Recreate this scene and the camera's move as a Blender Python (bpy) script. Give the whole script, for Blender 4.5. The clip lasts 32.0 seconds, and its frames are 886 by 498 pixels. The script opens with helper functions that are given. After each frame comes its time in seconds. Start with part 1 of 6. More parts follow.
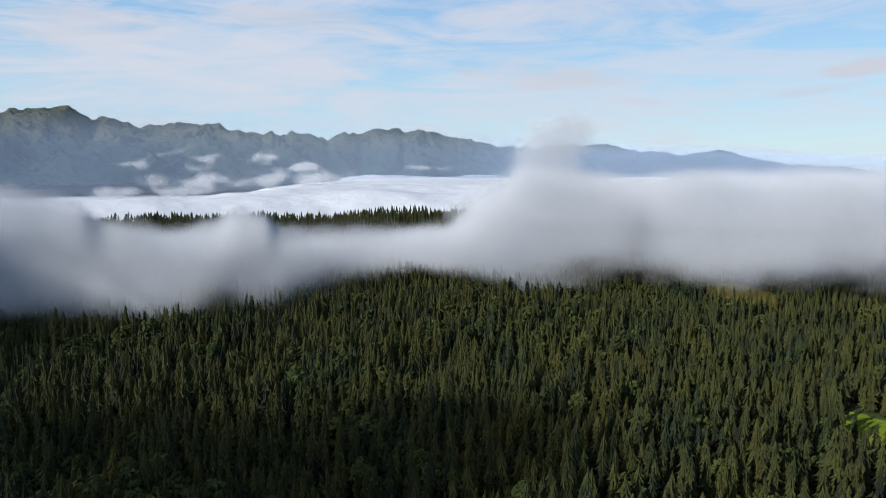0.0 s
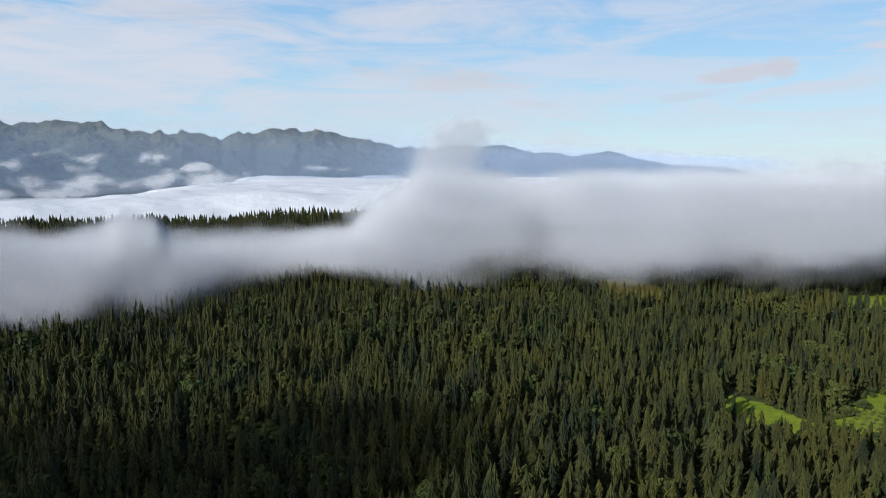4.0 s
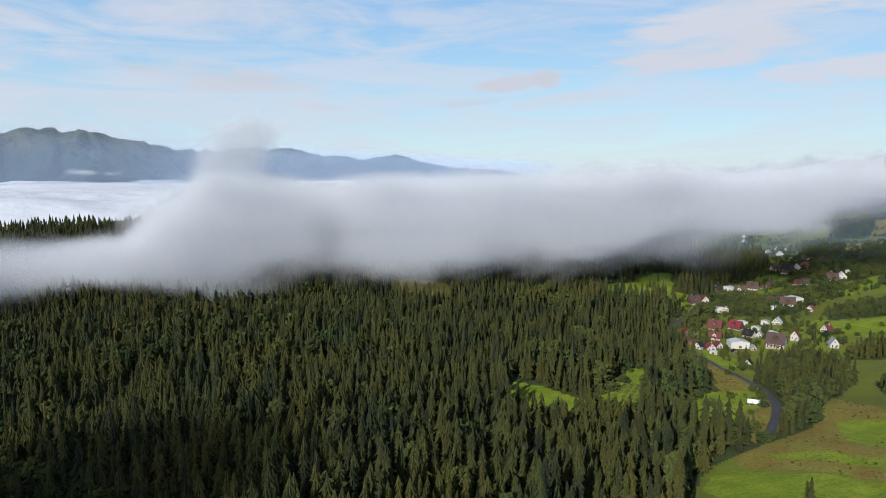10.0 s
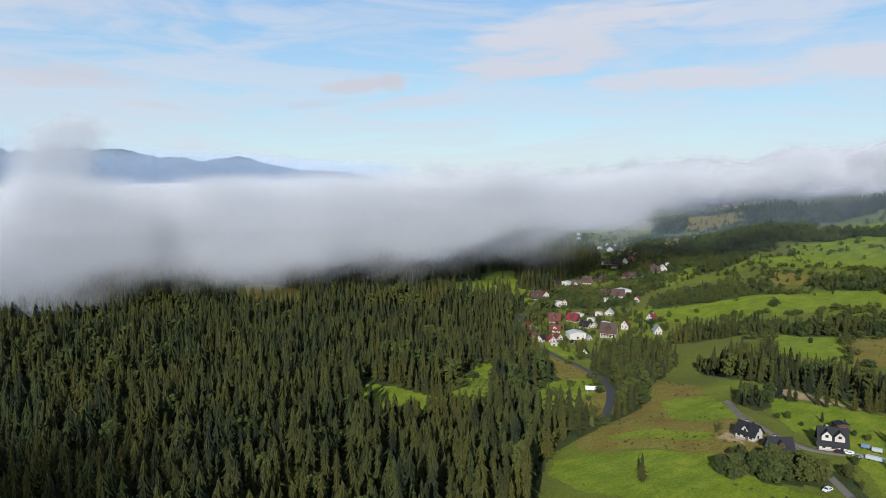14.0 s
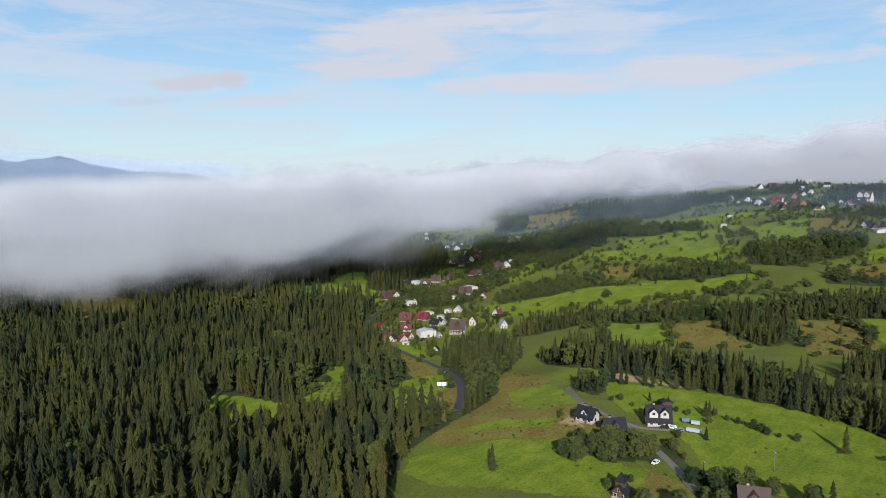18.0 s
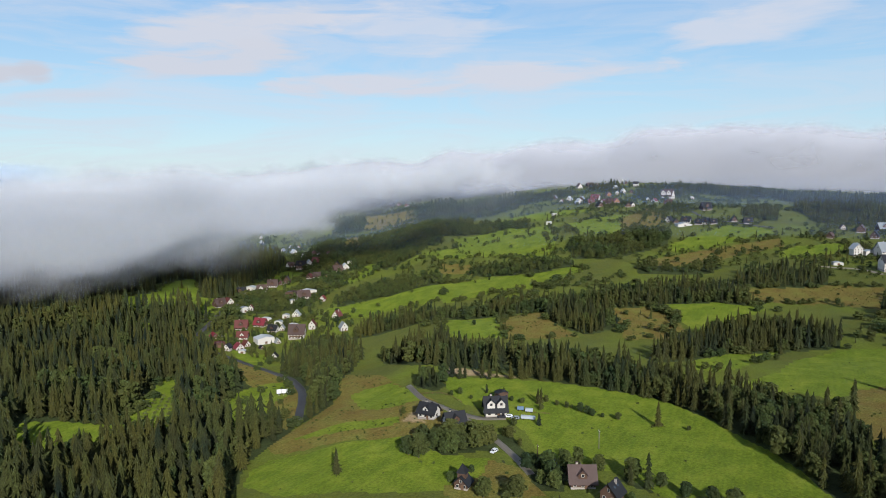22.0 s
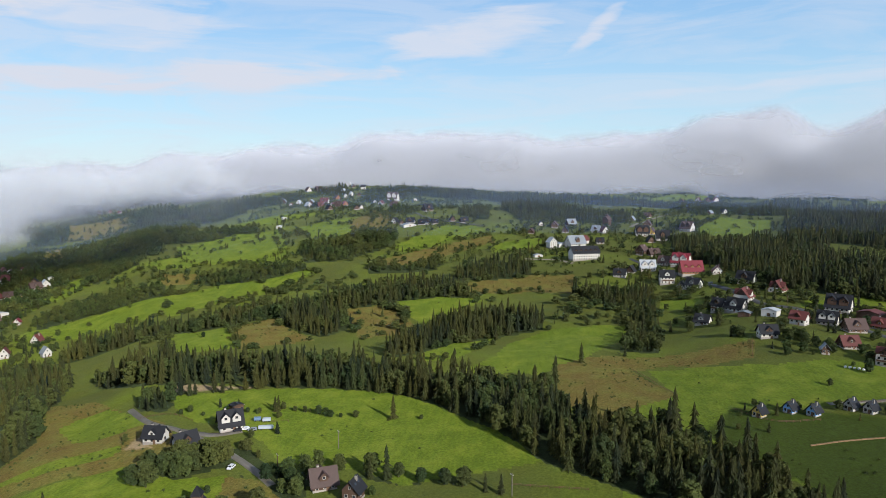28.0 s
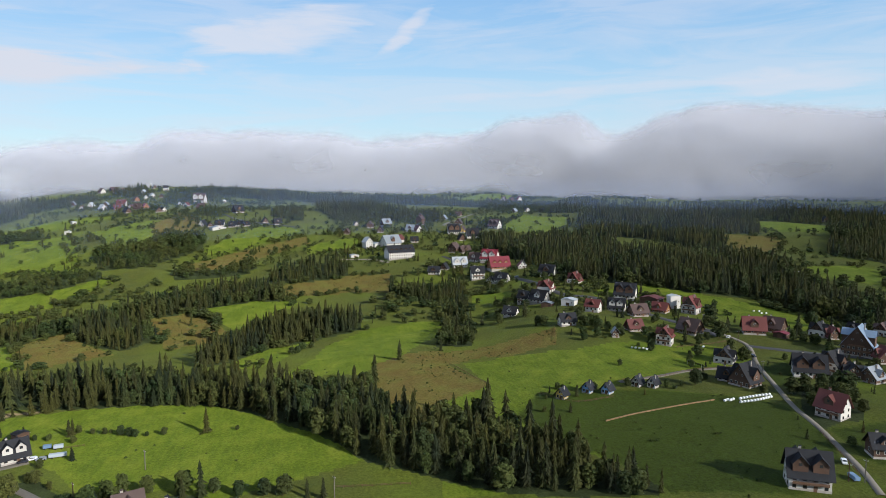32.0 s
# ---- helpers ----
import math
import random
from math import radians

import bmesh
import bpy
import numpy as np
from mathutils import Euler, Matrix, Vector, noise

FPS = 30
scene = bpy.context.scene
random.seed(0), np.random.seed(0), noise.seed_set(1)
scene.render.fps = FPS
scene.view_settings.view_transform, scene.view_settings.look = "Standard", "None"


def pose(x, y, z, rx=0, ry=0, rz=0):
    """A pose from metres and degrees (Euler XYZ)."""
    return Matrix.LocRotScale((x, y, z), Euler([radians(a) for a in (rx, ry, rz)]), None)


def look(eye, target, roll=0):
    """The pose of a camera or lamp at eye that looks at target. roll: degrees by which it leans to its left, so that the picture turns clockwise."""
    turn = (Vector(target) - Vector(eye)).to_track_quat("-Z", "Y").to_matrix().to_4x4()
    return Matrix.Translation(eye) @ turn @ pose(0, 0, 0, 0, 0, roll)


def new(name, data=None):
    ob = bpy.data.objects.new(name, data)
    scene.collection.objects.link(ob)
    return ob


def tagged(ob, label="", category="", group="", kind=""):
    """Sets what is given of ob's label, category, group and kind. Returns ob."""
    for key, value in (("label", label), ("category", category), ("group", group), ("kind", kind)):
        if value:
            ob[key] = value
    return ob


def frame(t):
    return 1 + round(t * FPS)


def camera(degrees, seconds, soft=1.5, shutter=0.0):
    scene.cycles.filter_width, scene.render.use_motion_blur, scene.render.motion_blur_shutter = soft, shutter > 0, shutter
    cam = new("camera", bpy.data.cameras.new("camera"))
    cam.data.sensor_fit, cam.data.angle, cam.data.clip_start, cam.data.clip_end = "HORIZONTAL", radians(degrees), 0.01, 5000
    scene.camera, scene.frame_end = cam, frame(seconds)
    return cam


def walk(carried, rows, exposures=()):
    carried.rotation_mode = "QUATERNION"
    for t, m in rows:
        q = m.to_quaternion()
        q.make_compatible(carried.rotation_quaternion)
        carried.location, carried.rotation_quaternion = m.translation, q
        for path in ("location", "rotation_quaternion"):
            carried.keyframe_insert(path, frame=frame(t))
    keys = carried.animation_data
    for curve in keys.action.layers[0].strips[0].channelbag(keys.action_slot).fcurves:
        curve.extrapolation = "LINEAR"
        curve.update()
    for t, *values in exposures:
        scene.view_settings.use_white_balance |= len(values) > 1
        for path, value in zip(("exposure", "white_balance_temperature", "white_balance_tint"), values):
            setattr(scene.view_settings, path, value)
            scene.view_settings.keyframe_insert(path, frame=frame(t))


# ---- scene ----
# ---- light and exposure ----
EXPOSURE_WEST, EXPOSURE_EAST = 0.03, 0.12
SKY_STRENGTH, SUN_STRENGTH = 0.098, 4.9
SKY_LOW, SKY_MID, SKY_TOP, CLOUD_HIGH = (6.3, 8.0, 8.4), (4.7, 7.0, 8.6), (2.5, 4.9, 8.2), (7.0, 7.0, 7.4)

# ---- camera ----
cam = camera(64.9, 32.0, soft=0.6)
walk(cam, [
    (0.0, pose(0, 0, 120, 83.10, -0.00, -0.00)),
    (1.0, pose(0, 0, 120, 83.13, 0.02, -1.87)),
    (2.0, pose(0, 0, 120, 83.16, 0.05, -3.77)),
    (3.0, pose(0, 0, 120, 83.16, -0.01, -5.88)),
    (3.5, pose(0, 0, 120, 83.14, -0.02, -7.00)),
    (5.5, pose(0, 0, 120, 83.21, 0.08, -12.06)),
    (6.0, pose(0, 0, 120, 83.21, 0.12, -13.38)),
    (7.0, pose(0, 0, 120, 83.25, 0.13, -16.05)),
    (8.0, pose(0, 0, 120, 83.30, 0.12, -18.89)),
    (9.0, pose(0, 0, 120, 83.34, 0.09, -22.03)),
    (10.0, pose(0, 0, 120, 83.40, 0.10, -25.29)),
    (11.0, pose(0, 0, 120, 83.43, 0.04, -28.47)),
    (12.0, pose(0, 0, 120, 83.50, -0.01, -31.63)),
    (13.0, pose(0, 0, 120, 83.54, 0.02, -34.67)),
    (14.0, pose(0, 0, 120, 83.55, 0.07, -37.69)),
    (14.5, pose(0, 0, 120, 83.57, 0.08, -39.22)),
    (16.5, pose(0, 0, 120, 83.60, 0.13, -45.32)),
    (17.0, pose(0, 0, 120, 83.60, 0.13, -46.82)),
    (18.0, pose(0, 0, 120, 83.61, 0.14, -50.11)),
    (19.0, pose(0, 0, 120, 83.60, 0.15, -53.33)),
    (20.0, pose(0, 0, 120, 83.63, 0.19, -56.66)),
    (21.0, pose(0, 0, 120, 83.64, 0.18, -59.96)),
    (22.0, pose(0, 0, 120, 83.66, 0.29, -63.45)),
    (23.0, pose(0, 0, 120, 83.68, 0.28, -67.07)),
    (24.0, pose(0, 0, 120, 83.73, 0.19, -70.68)),
    (25.0, pose(0, 0, 120, 83.78, 0.16, -74.26)),
    (25.5, pose(0, 0, 120, 83.80, 0.13, -76.09)),
    (27.5, pose(0, 0, 120, 83.83, 0.23, -83.49)),
    (28.0, pose(0, 0, 120, 83.83, 0.30, -85.38)),
    (29.0, pose(0, 0, 120, 83.82, 0.38, -89.07)),
    (30.0, pose(0, 0, 120, 83.80, 0.38, -92.68)),
    (31.0, pose(0, 0, 120, 83.78, 0.32, -96.53)),
    (32.0, pose(0, 0, 120, 83.79, 0.20, -100.49)),
], exposures=[(0.0, EXPOSURE_WEST, 6030, 10), (22.0, EXPOSURE_WEST, 6030, 10), (29.0, EXPOSURE_EAST, 6030, 10), (32.0, EXPOSURE_EAST, 6030, 10)])

# ---- sky, sun ----
SUN_AZ, SUN_EL = 231.0, 24.5        # clockwise from +y, degrees above the horizon
world = bpy.data.worlds.new("morning_sky")
scene.world = world
world.use_nodes = True
scene.cycles.transparent_max_bounces = 32


def knot(tree, kind, x=0, **values):
    n = tree.nodes.new(kind)
    for key, value in values.items():
        n.inputs[key].default_value = value
    return n


def math_node(tree, op, a, b=None, c=None, clamp=False):
    n = tree.nodes.new("ShaderNodeMath")
    n.operation, n.use_clamp = op, clamp
    for i, v in enumerate((a, b, c)):
        if v is None:
            continue
        if isinstance(v, (int, float)):
            n.inputs[i].default_value = v
        else:
            tree.links.new(v, n.inputs[i])
    return n.outputs[0]


def mix_rgb(tree, fac, a, b, blend="MIX"):
    n = tree.nodes.new("ShaderNodeMix")
    n.data_type, n.blend_type = "RGBA", blend
    for slot, v in ((0, fac), (6, a), (7, b)):
        if isinstance(v, (int, float)):
            n.inputs[slot].default_value = v
        elif isinstance(v, tuple):
            n.inputs[slot].default_value = (*v, 1)
        else:
            tree.links.new(v, n.inputs[slot])
    return n.outputs[2]


# azimuth, height, half length, half thickness, tilt (degrees), density, whiteness of each streak of high cloud
STREAKS_WEST = [
    (-25.6, 10.0, 6.0, 1.5, 3, 0.60, 0.75), (-10.8, 11.1, 8.0, 1.4, -2, 0.60, 0.75),
    (7.7, 11.9, 12.4, 1.6, -2, 0.45, 0.90), (8.7, 7.1, 6.7, 0.8, -5, 0.30, 0.60),
    (9.4, 6.7, 5.9, 0.9, 1, 0.70, 0.62), (30.8, 6.8, 3.7, 0.7, 8, 0.85, 0.75),
    (26.3, 5.1, 3.7, 0.6, 2, 0.60, 0.75), (35.3, 5.3, 5.0, 0.7, 9, 0.50, 0.90),
    (2.3, 7.4, 2.1, 0.5, -11, 0.50, 0.60), (15.9, 4.8, 2.6, 0.4, -4, 0.50, 0.70),
    (-17.8, 7.1, 14.0, 4.2, 2, 0.55, 1.00), (9.3, 5.1, 13.2, 3.3, -5, 0.40, 1.00),
]
STREAKS_EAST = [
    (47.0, 11.0, 11.0, 1.5, 8, 0.90, 0.92), (45.5, 8.7, 8.5, 1.3, 9, 0.85, 0.88),
    (65.2, 7.2, 15.8, 1.4, 3, 0.85, 0.95), (33.1, 7.0, 1.5, 1.0, 4, 0.80, 0.70),
    (61.1, 11.4, 7.6, 2.1, -1, 0.60, 1.00), (86.8, 10.3, 6.8, 2.1, 10, 0.45, 1.00),
    (97.1, 11.0, 3.8, 0.6, 37, 0.60, 1.00), (87.4, 10.6, 7.4, 1.9, 17, 0.50, 1.00),
    (115.4, 6.8, 17.0, 0.6, 4, 0.40, 1.00), (126.6, 6.4, 5.8, 1.0, 2, 0.45, 1.00),
    (54.1, 7.1, 4.6, 1.0, 7, 0.75, 0.95),
]


def build_sky():
    t = world.node_tree
    t.nodes.clear()
    out = t.nodes.new("ShaderNodeOutputWorld")
    sky = t.nodes.new("ShaderNodeTexSky")
    sky.sky_type, sky.sun_disc = "NISHITA", False
    sky.sun_elevation, sky.sun_rotation = radians(SUN_EL), radians(SUN_AZ)
    sky.altitude, sky.air_density, sky.dust_density, sky.ozone_density = 900, 1.0, 0.6, 1.4
    co = t.nodes.new("ShaderNodeTexCoord")
    sep = t.nodes.new("ShaderNodeSeparateXYZ")
    t.links.new(co.outputs["Generated"], sep.inputs[0])
    az = math_node(t, "MULTIPLY", math_node(t, "ARCTAN2", sep.outputs[0], sep.outputs[1]), 57.2958)
    el = math_node(t, "MULTIPLY", math_node(t, "ARCSINE", sep.outputs[2]), 57.2958)
    flat = t.nodes.new("ShaderNodeCombineXYZ")
    t.links.new(math_node(t, "MULTIPLY", az, 0.036), flat.inputs[0])
    t.links.new(math_node(t, "MULTIPLY", el, 0.22), flat.inputs[1])
    rag = knot(t, "ShaderNodeTexNoise", **{"Scale": 3.2, "Detail": 7, "Roughness": 0.55, "Distortion": 0.5})
    t.links.new(flat.outputs[0], rag.inputs["Vector"])
    wob = knot(t, "ShaderNodeTexNoise", **{"Scale": 1.1, "Detail": 4})
    t.links.new(flat.outputs[0], wob.inputs["Vector"])
    ws = t.nodes.new("ShaderNodeSeparateXYZ")
    t.links.new(wob.outputs["Color"], ws.inputs[0])
    azw = math_node(t, "ADD", az, math_node(t, "MULTIPLY_ADD", ws.outputs[0], 5.0, -2.5))
    elw = math_node(t, "ADD", el, math_node(t, "MULTIPLY_ADD", ws.outputs[1], 2.2, -1.1))
    grain = math_node(t, "MULTIPLY_ADD", rag.outputs[0], 3.8, -1.9)
    colour = sky.outputs[0]
    hz = t.nodes.new("ShaderNodeMapRange")
    t.links.new(el, hz.inputs[0])
    for i, v in ((1, 0.0), (2, 8.0), (3, 0.0), (4, 1.0)):
        hz.inputs[i].default_value = v
    up = t.nodes.new("ShaderNodeMapRange")
    t.links.new(el, up.inputs[0])
    for i, v in ((1, 7.0), (2, 17.0), (3, 0.0), (4, 1.0)):
        up.inputs[i].default_value = v
    graded = mix_rgb(t, up.outputs[0], mix_rgb(t, hz.outputs[0], SKY_LOW, SKY_MID), SKY_TOP)
    share = t.nodes.new("ShaderNodeMapRange")
    t.links.new(el, share.inputs[0])
    for i, v in ((1, 14.0), (2, 50.0), (3, 0.75), (4, 0.1)):
        share.inputs[i].default_value = v
    colour = mix_rgb(t, share.outputs[0], colour, graded)
    # thin general veil, thicker to the west
    veil = knot(t, "ShaderNodeTexNoise", **{"Scale": 1.9, "Detail": 8, "Roughness": 0.62, "Distortion": 1.1})
    t.links.new(flat.outputs[0], veil.inputs["Vector"])
    west = t.nodes.new("ShaderNodeMapRange")
    t.links.new(az, west.inputs[0])
    for i, v in ((1, -40.0), (2, 70.0), (3, 0.85), (4, 0.34)):
        west.inputs[i].default_value = v
    vf = math_node(t, "MULTIPLY", math_node(t, "MULTIPLY_ADD", veil.outputs[0], 5.0, -2.0, clamp=True), west.outputs[0])
    colour = mix_rgb(t, vf, colour, CLOUD_HIGH)
    for ca, ce, ra, re, tilt, dense, white in STREAKS_WEST + STREAKS_EAST:
        c, s = math.cos(radians(tilt)), math.sin(radians(tilt))
        dx, dy = math_node(t, "SUBTRACT", azw, ca), math_node(t, "SUBTRACT", elw, ce)
        u = math_node(t, "ADD", math_node(t, "MULTIPLY", dx, c / ra), math_node(t, "MULTIPLY", dy, s / ra))
        v = math_node(t, "ADD", math_node(t, "MULTIPLY", dx, -s / re), math_node(t, "MULTIPLY", dy, c / re))
        r2 = math_node(t, "ADD", math_node(t, "MULTIPLY", u, u), math_node(t, "MULTIPLY", v, v))
        m = math_node(t, "ADD", math_node(t, "SUBTRACT", 1.0, r2), grain)
        m = math_node(t, "MULTIPLY", m, 1.3 * dense, clamp=True)
        m = math_node(t, "MINIMUM", m, min(0.95, 1.15 * dense))
        colour = mix_rgb(t, m, colour, tuple(k * (0.62 + 0.38 * white) for k in CLOUD_HIGH))
    bg = t.nodes.new("ShaderNodeBackground")
    bg.inputs[1].default_value = SKY_STRENGTH
    t.links.new(colour, bg.inputs[0])
    t.links.new(bg.outputs[0], out.inputs[0])


build_sky()
sun = new("sun", bpy.data.lights.new("sun", "SUN"))
sun.data.energy, sun.data.angle, sun.data.color = SUN_STRENGTH, radians(0.6), (1.0, 0.92, 0.79)
sun_way = Vector((math.sin(radians(SUN_AZ)) * math.cos(radians(SUN_EL)), math.cos(radians(SUN_AZ)) * math.cos(radians(SUN_EL)), math.sin(radians(SUN_EL))))
sun.matrix_world = look(sun_way * 900, (0, 0, 0))

# ---- materials ----


def material(name):
    m = bpy.data.materials.new(name)
    m.use_nodes = True
    t = m.node_tree
    return m, t, t.nodes["Principled BSDF"]


def plain(name, colour, rough=0.8, grain=2.0, spread=0.25, metal=0.0, bump=0.0, spec=0.3):
    """A surface with two scales of variation at real size."""
    m, t, b = material(name)
    co = t.nodes.new("ShaderNodeTexCoord")
    n1 = knot(t, "ShaderNodeTexNoise", **{"Scale": grain, "Detail": 5, "Roughness": 0.65})
    n2 = knot(t, "ShaderNodeTexNoise", **{"Scale": grain * 0.13, "Detail": 3})
    for n in (n1, n2):
        t.links.new(co.outputs["Object"], n.inputs["Vector"])
    info = t.nodes.new("ShaderNodeObjectInfo")
    k = math_node(t, "ADD", math_node(t, "MULTIPLY_ADD", n1.outputs[0], 0.6, -0.3), math_node(t, "MULTIPLY_ADD", n2.outputs[0], 0.8, -0.4))
    k = math_node(t, "ADD", k, math_node(t, "MULTIPLY_ADD", info.outputs["Random"], 0.5, -0.25))
    k = math_node(t, "MULTIPLY_ADD", k, spread * 2, 1.0)
    mult = t.nodes.new("ShaderNodeVectorMath")
    mult.operation = "SCALE"
    mult.inputs[0].default_value = colour
    t.links.new(k, mult.inputs["Scale"])
    t.links.new(mult.outputs[0], b.inputs["Base Color"])
    b.inputs["Roughness"].default_value, b.inputs["Metallic"].default_value = rough, metal
    b.inputs["Specular IOR Level"].default_value = spec
    if bump:
        bp = knot(t, "ShaderNodeBump", **{"Strength": 0.6, "Distance": bump})
        t.links.new(n1.outputs[0], bp.inputs["Height"])
        t.links.new(bp.outputs[0], b.inputs["Normal"])
    return m


def ground_material():
    m, t, b = material("grassland")
    geo = t.nodes.new("ShaderNodeNewGeometry")
    land = t.nodes.new("ShaderNodeAttribute")
    land.attribute_name = "land"
    sep = t.nodes.new("ShaderNodeSeparateColor")
    t.links.new(land.outputs["Color"], sep.inputs[0])

    def nz(scale, detail=5, rough=0.6, stretch=None):
        n = knot(t, "ShaderNodeTexNoise", **{"Scale": scale, "Detail": detail, "Roughness": rough})
        v = geo.outputs["Position"]
        if stretch:
            mp = t.nodes.new("ShaderNodeMapping")
            mp.inputs["Scale"].default_value = stretch
            mp.inputs["Rotation"].default_value = (0, 0, 0.6)
            t.links.new(v, mp.inputs[0])
            v = mp.outputs[0]
        t.links.new(v, n.inputs["Vector"])
        return n.outputs[0]

    big, mid, fine, rows = nz(0.012, 4), nz(0.07, 6), nz(0.8, 6, 0.7), nz(0.05, 4, 0.5, (1, 9, 1))

    def spread(noise, lo, hi):
        return math_node(t, "MULTIPLY_ADD", noise, hi - lo, lo)

    base = mix_rgb(t, math_node(t, "MULTIPLY_ADD", mid, 2.6, -0.8, clamp=True), GRASS_OLIVE, GRASS_DULL)
    base = mix_rgb(t, math_node(t, "MULTIPLY_ADD", big, 2.4, -1.08, clamp=True), base, GRASS_MEADOW)
    mead = mix_rgb(t, math_node(t, "MULTIPLY_ADD", rows, 2.2, -0.6, clamp=True), GRASS_MEADOW, GRASS_LUSH)
    mead = mix_rgb(t, math_node(t, "MULTIPLY_ADD", mid, 2.4, -1.15, clamp=True), mead, GRASS_MOWN)
    rgh = mix_rgb(t, math_node(t, "MULTIPLY_ADD", mid, 3.0, -1.0, clamp=True), GRASS_BROWN, GRASS_OLIVE)
    rgh = mix_rgb(t, math_node(t, "MULTIPLY_ADD", fine, 2.0, -0.8, clamp=True), rgh, GRASS_DRY)
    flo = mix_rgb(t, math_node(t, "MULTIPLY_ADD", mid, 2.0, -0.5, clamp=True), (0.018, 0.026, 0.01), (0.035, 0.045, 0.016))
    edge = math_node(t, "MULTIPLY_ADD", mid, 0.9, -0.45)

    def cut(channel):
        n = t.nodes.new("ShaderNodeMapRange")
        n.interpolation_type = "SMOOTHSTEP"
        t.links.new(math_node(t, "ADD", channel, edge), n.inputs[0])
        n.inputs[1].default_value, n.inputs[2].default_value = 0.3, 0.62
        return n.outputs[0]

    col = mix_rgb(t, cut(sep.outputs[1]), base, rgh)
    col = mix_rgb(t, cut(sep.outputs[0]), col, mead)
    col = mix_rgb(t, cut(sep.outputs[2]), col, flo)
    # shade over the 'dark' rings, mixed into the grass colour
    shade_mask = t.nodes.new("ShaderNodeAttribute")
    shade_mask.attribute_name = "shade_mask"
    col = mix_rgb(t, math_node(t, "MULTIPLY", shade_mask.outputs["Fac"], math_node(t, "MULTIPLY_ADD", mid, 0.8, 0.6), clamp=True), col, GRASS_SHADED)
    soil = land.outputs["Alpha"]
    col = mix_rgb(t, math_node(t, "SUBTRACT", 1.0, soil, clamp=True), col, (0.22, 0.165, 0.10))
    k = math_node(t, "MAXIMUM", math_node(t, "ADD", spread(fine, 0.1, 1.9), spread(mid, -0.4, 0.4)), 0.25)
    v = t.nodes.new("ShaderNodeVectorMath")
    v.operation = "SCALE"
    t.links.new(col, v.inputs[0])
    t.links.new(k, v.inputs["Scale"])
    t.links.new(v.outputs[0], b.inputs["Base Color"])
    b.inputs["Roughness"].default_value, b.inputs["Specular IOR Level"].default_value = 0.9, 0.1
    b.inputs["Diffuse Roughness"].default_value = 1.0
    bp = knot(t, "ShaderNodeBump", **{"Strength": 0.9, "Distance": 0.45})
    t.links.new(math_node(t, "ADD", fine, math_node(t, "MULTIPLY", mid, 2.5)), bp.inputs["Height"])
    t.links.new(bp.outputs[0], b.inputs["Normal"])
    return m


GRASS_MEADOW, GRASS_LUSH, GRASS_MOWN = (0.094, 0.126, 0.011), (0.068, 0.102, 0.009), (0.126, 0.136, 0.018)
GRASS_OLIVE, GRASS_DULL, GRASS_BROWN, GRASS_DRY = (0.076, 0.084, 0.016), (0.044, 0.056, 0.013), (0.096, 0.067, 0.018), (0.128, 0.100, 0.030)
# lush grass, darkened further so that its colour holds the shade
GRASS_SHADED = (0.034, 0.050, 0.006)


def foliage_material(name, dark, light, warm):
    """Needles or leaves: tint runs from tree to tree, noise within the crown."""
    m, t, b = material(name)
    at = t.nodes.new("ShaderNodeAttribute")
    at.attribute_name = "tint"
    geo = t.nodes.new("ShaderNodeNewGeometry")
    n1 = knot(t, "ShaderNodeTexNoise", **{"Scale": 1.5, "Detail": 4, "Roughness": 0.75})
    n2 = knot(t, "ShaderNodeTexNoise", **{"Scale": 0.03, "Detail": 3})
    for n in (n1, n2):
        t.links.new(geo.outputs["Position"], n.inputs["Vector"])
    col = mix_rgb(t, at.outputs["Fac"], dark, light)
    col = mix_rgb(t, math_node(t, "MULTIPLY_ADD", n2.outputs[0], 2.4, -0.85, clamp=True), col, warm)
    v = t.nodes.new("ShaderNodeVectorMath")
    v.operation = "SCALE"
    t.links.new(col, v.inputs[0])
    t.links.new(math_node(t, "MAXIMUM", math_node(t, "MULTIPLY_ADD", n1.outputs[0], 3.4, -0.7), 0.25), v.inputs["Scale"])
    t.links.new(v.outputs[0], b.inputs["Base Color"])
    b.inputs["Roughness"].default_value, b.inputs["Specular IOR Level"].default_value = 0.8, 0.15
    b.inputs["Diffuse Roughness"].default_value = 1.0
    bp = knot(t, "ShaderNodeBump", **{"Strength": 0.6, "Distance": 0.25})
    t.links.new(n1.outputs[0], bp.inputs["Height"])
    t.links.new(bp.outputs[0], b.inputs["Normal"])
    return m


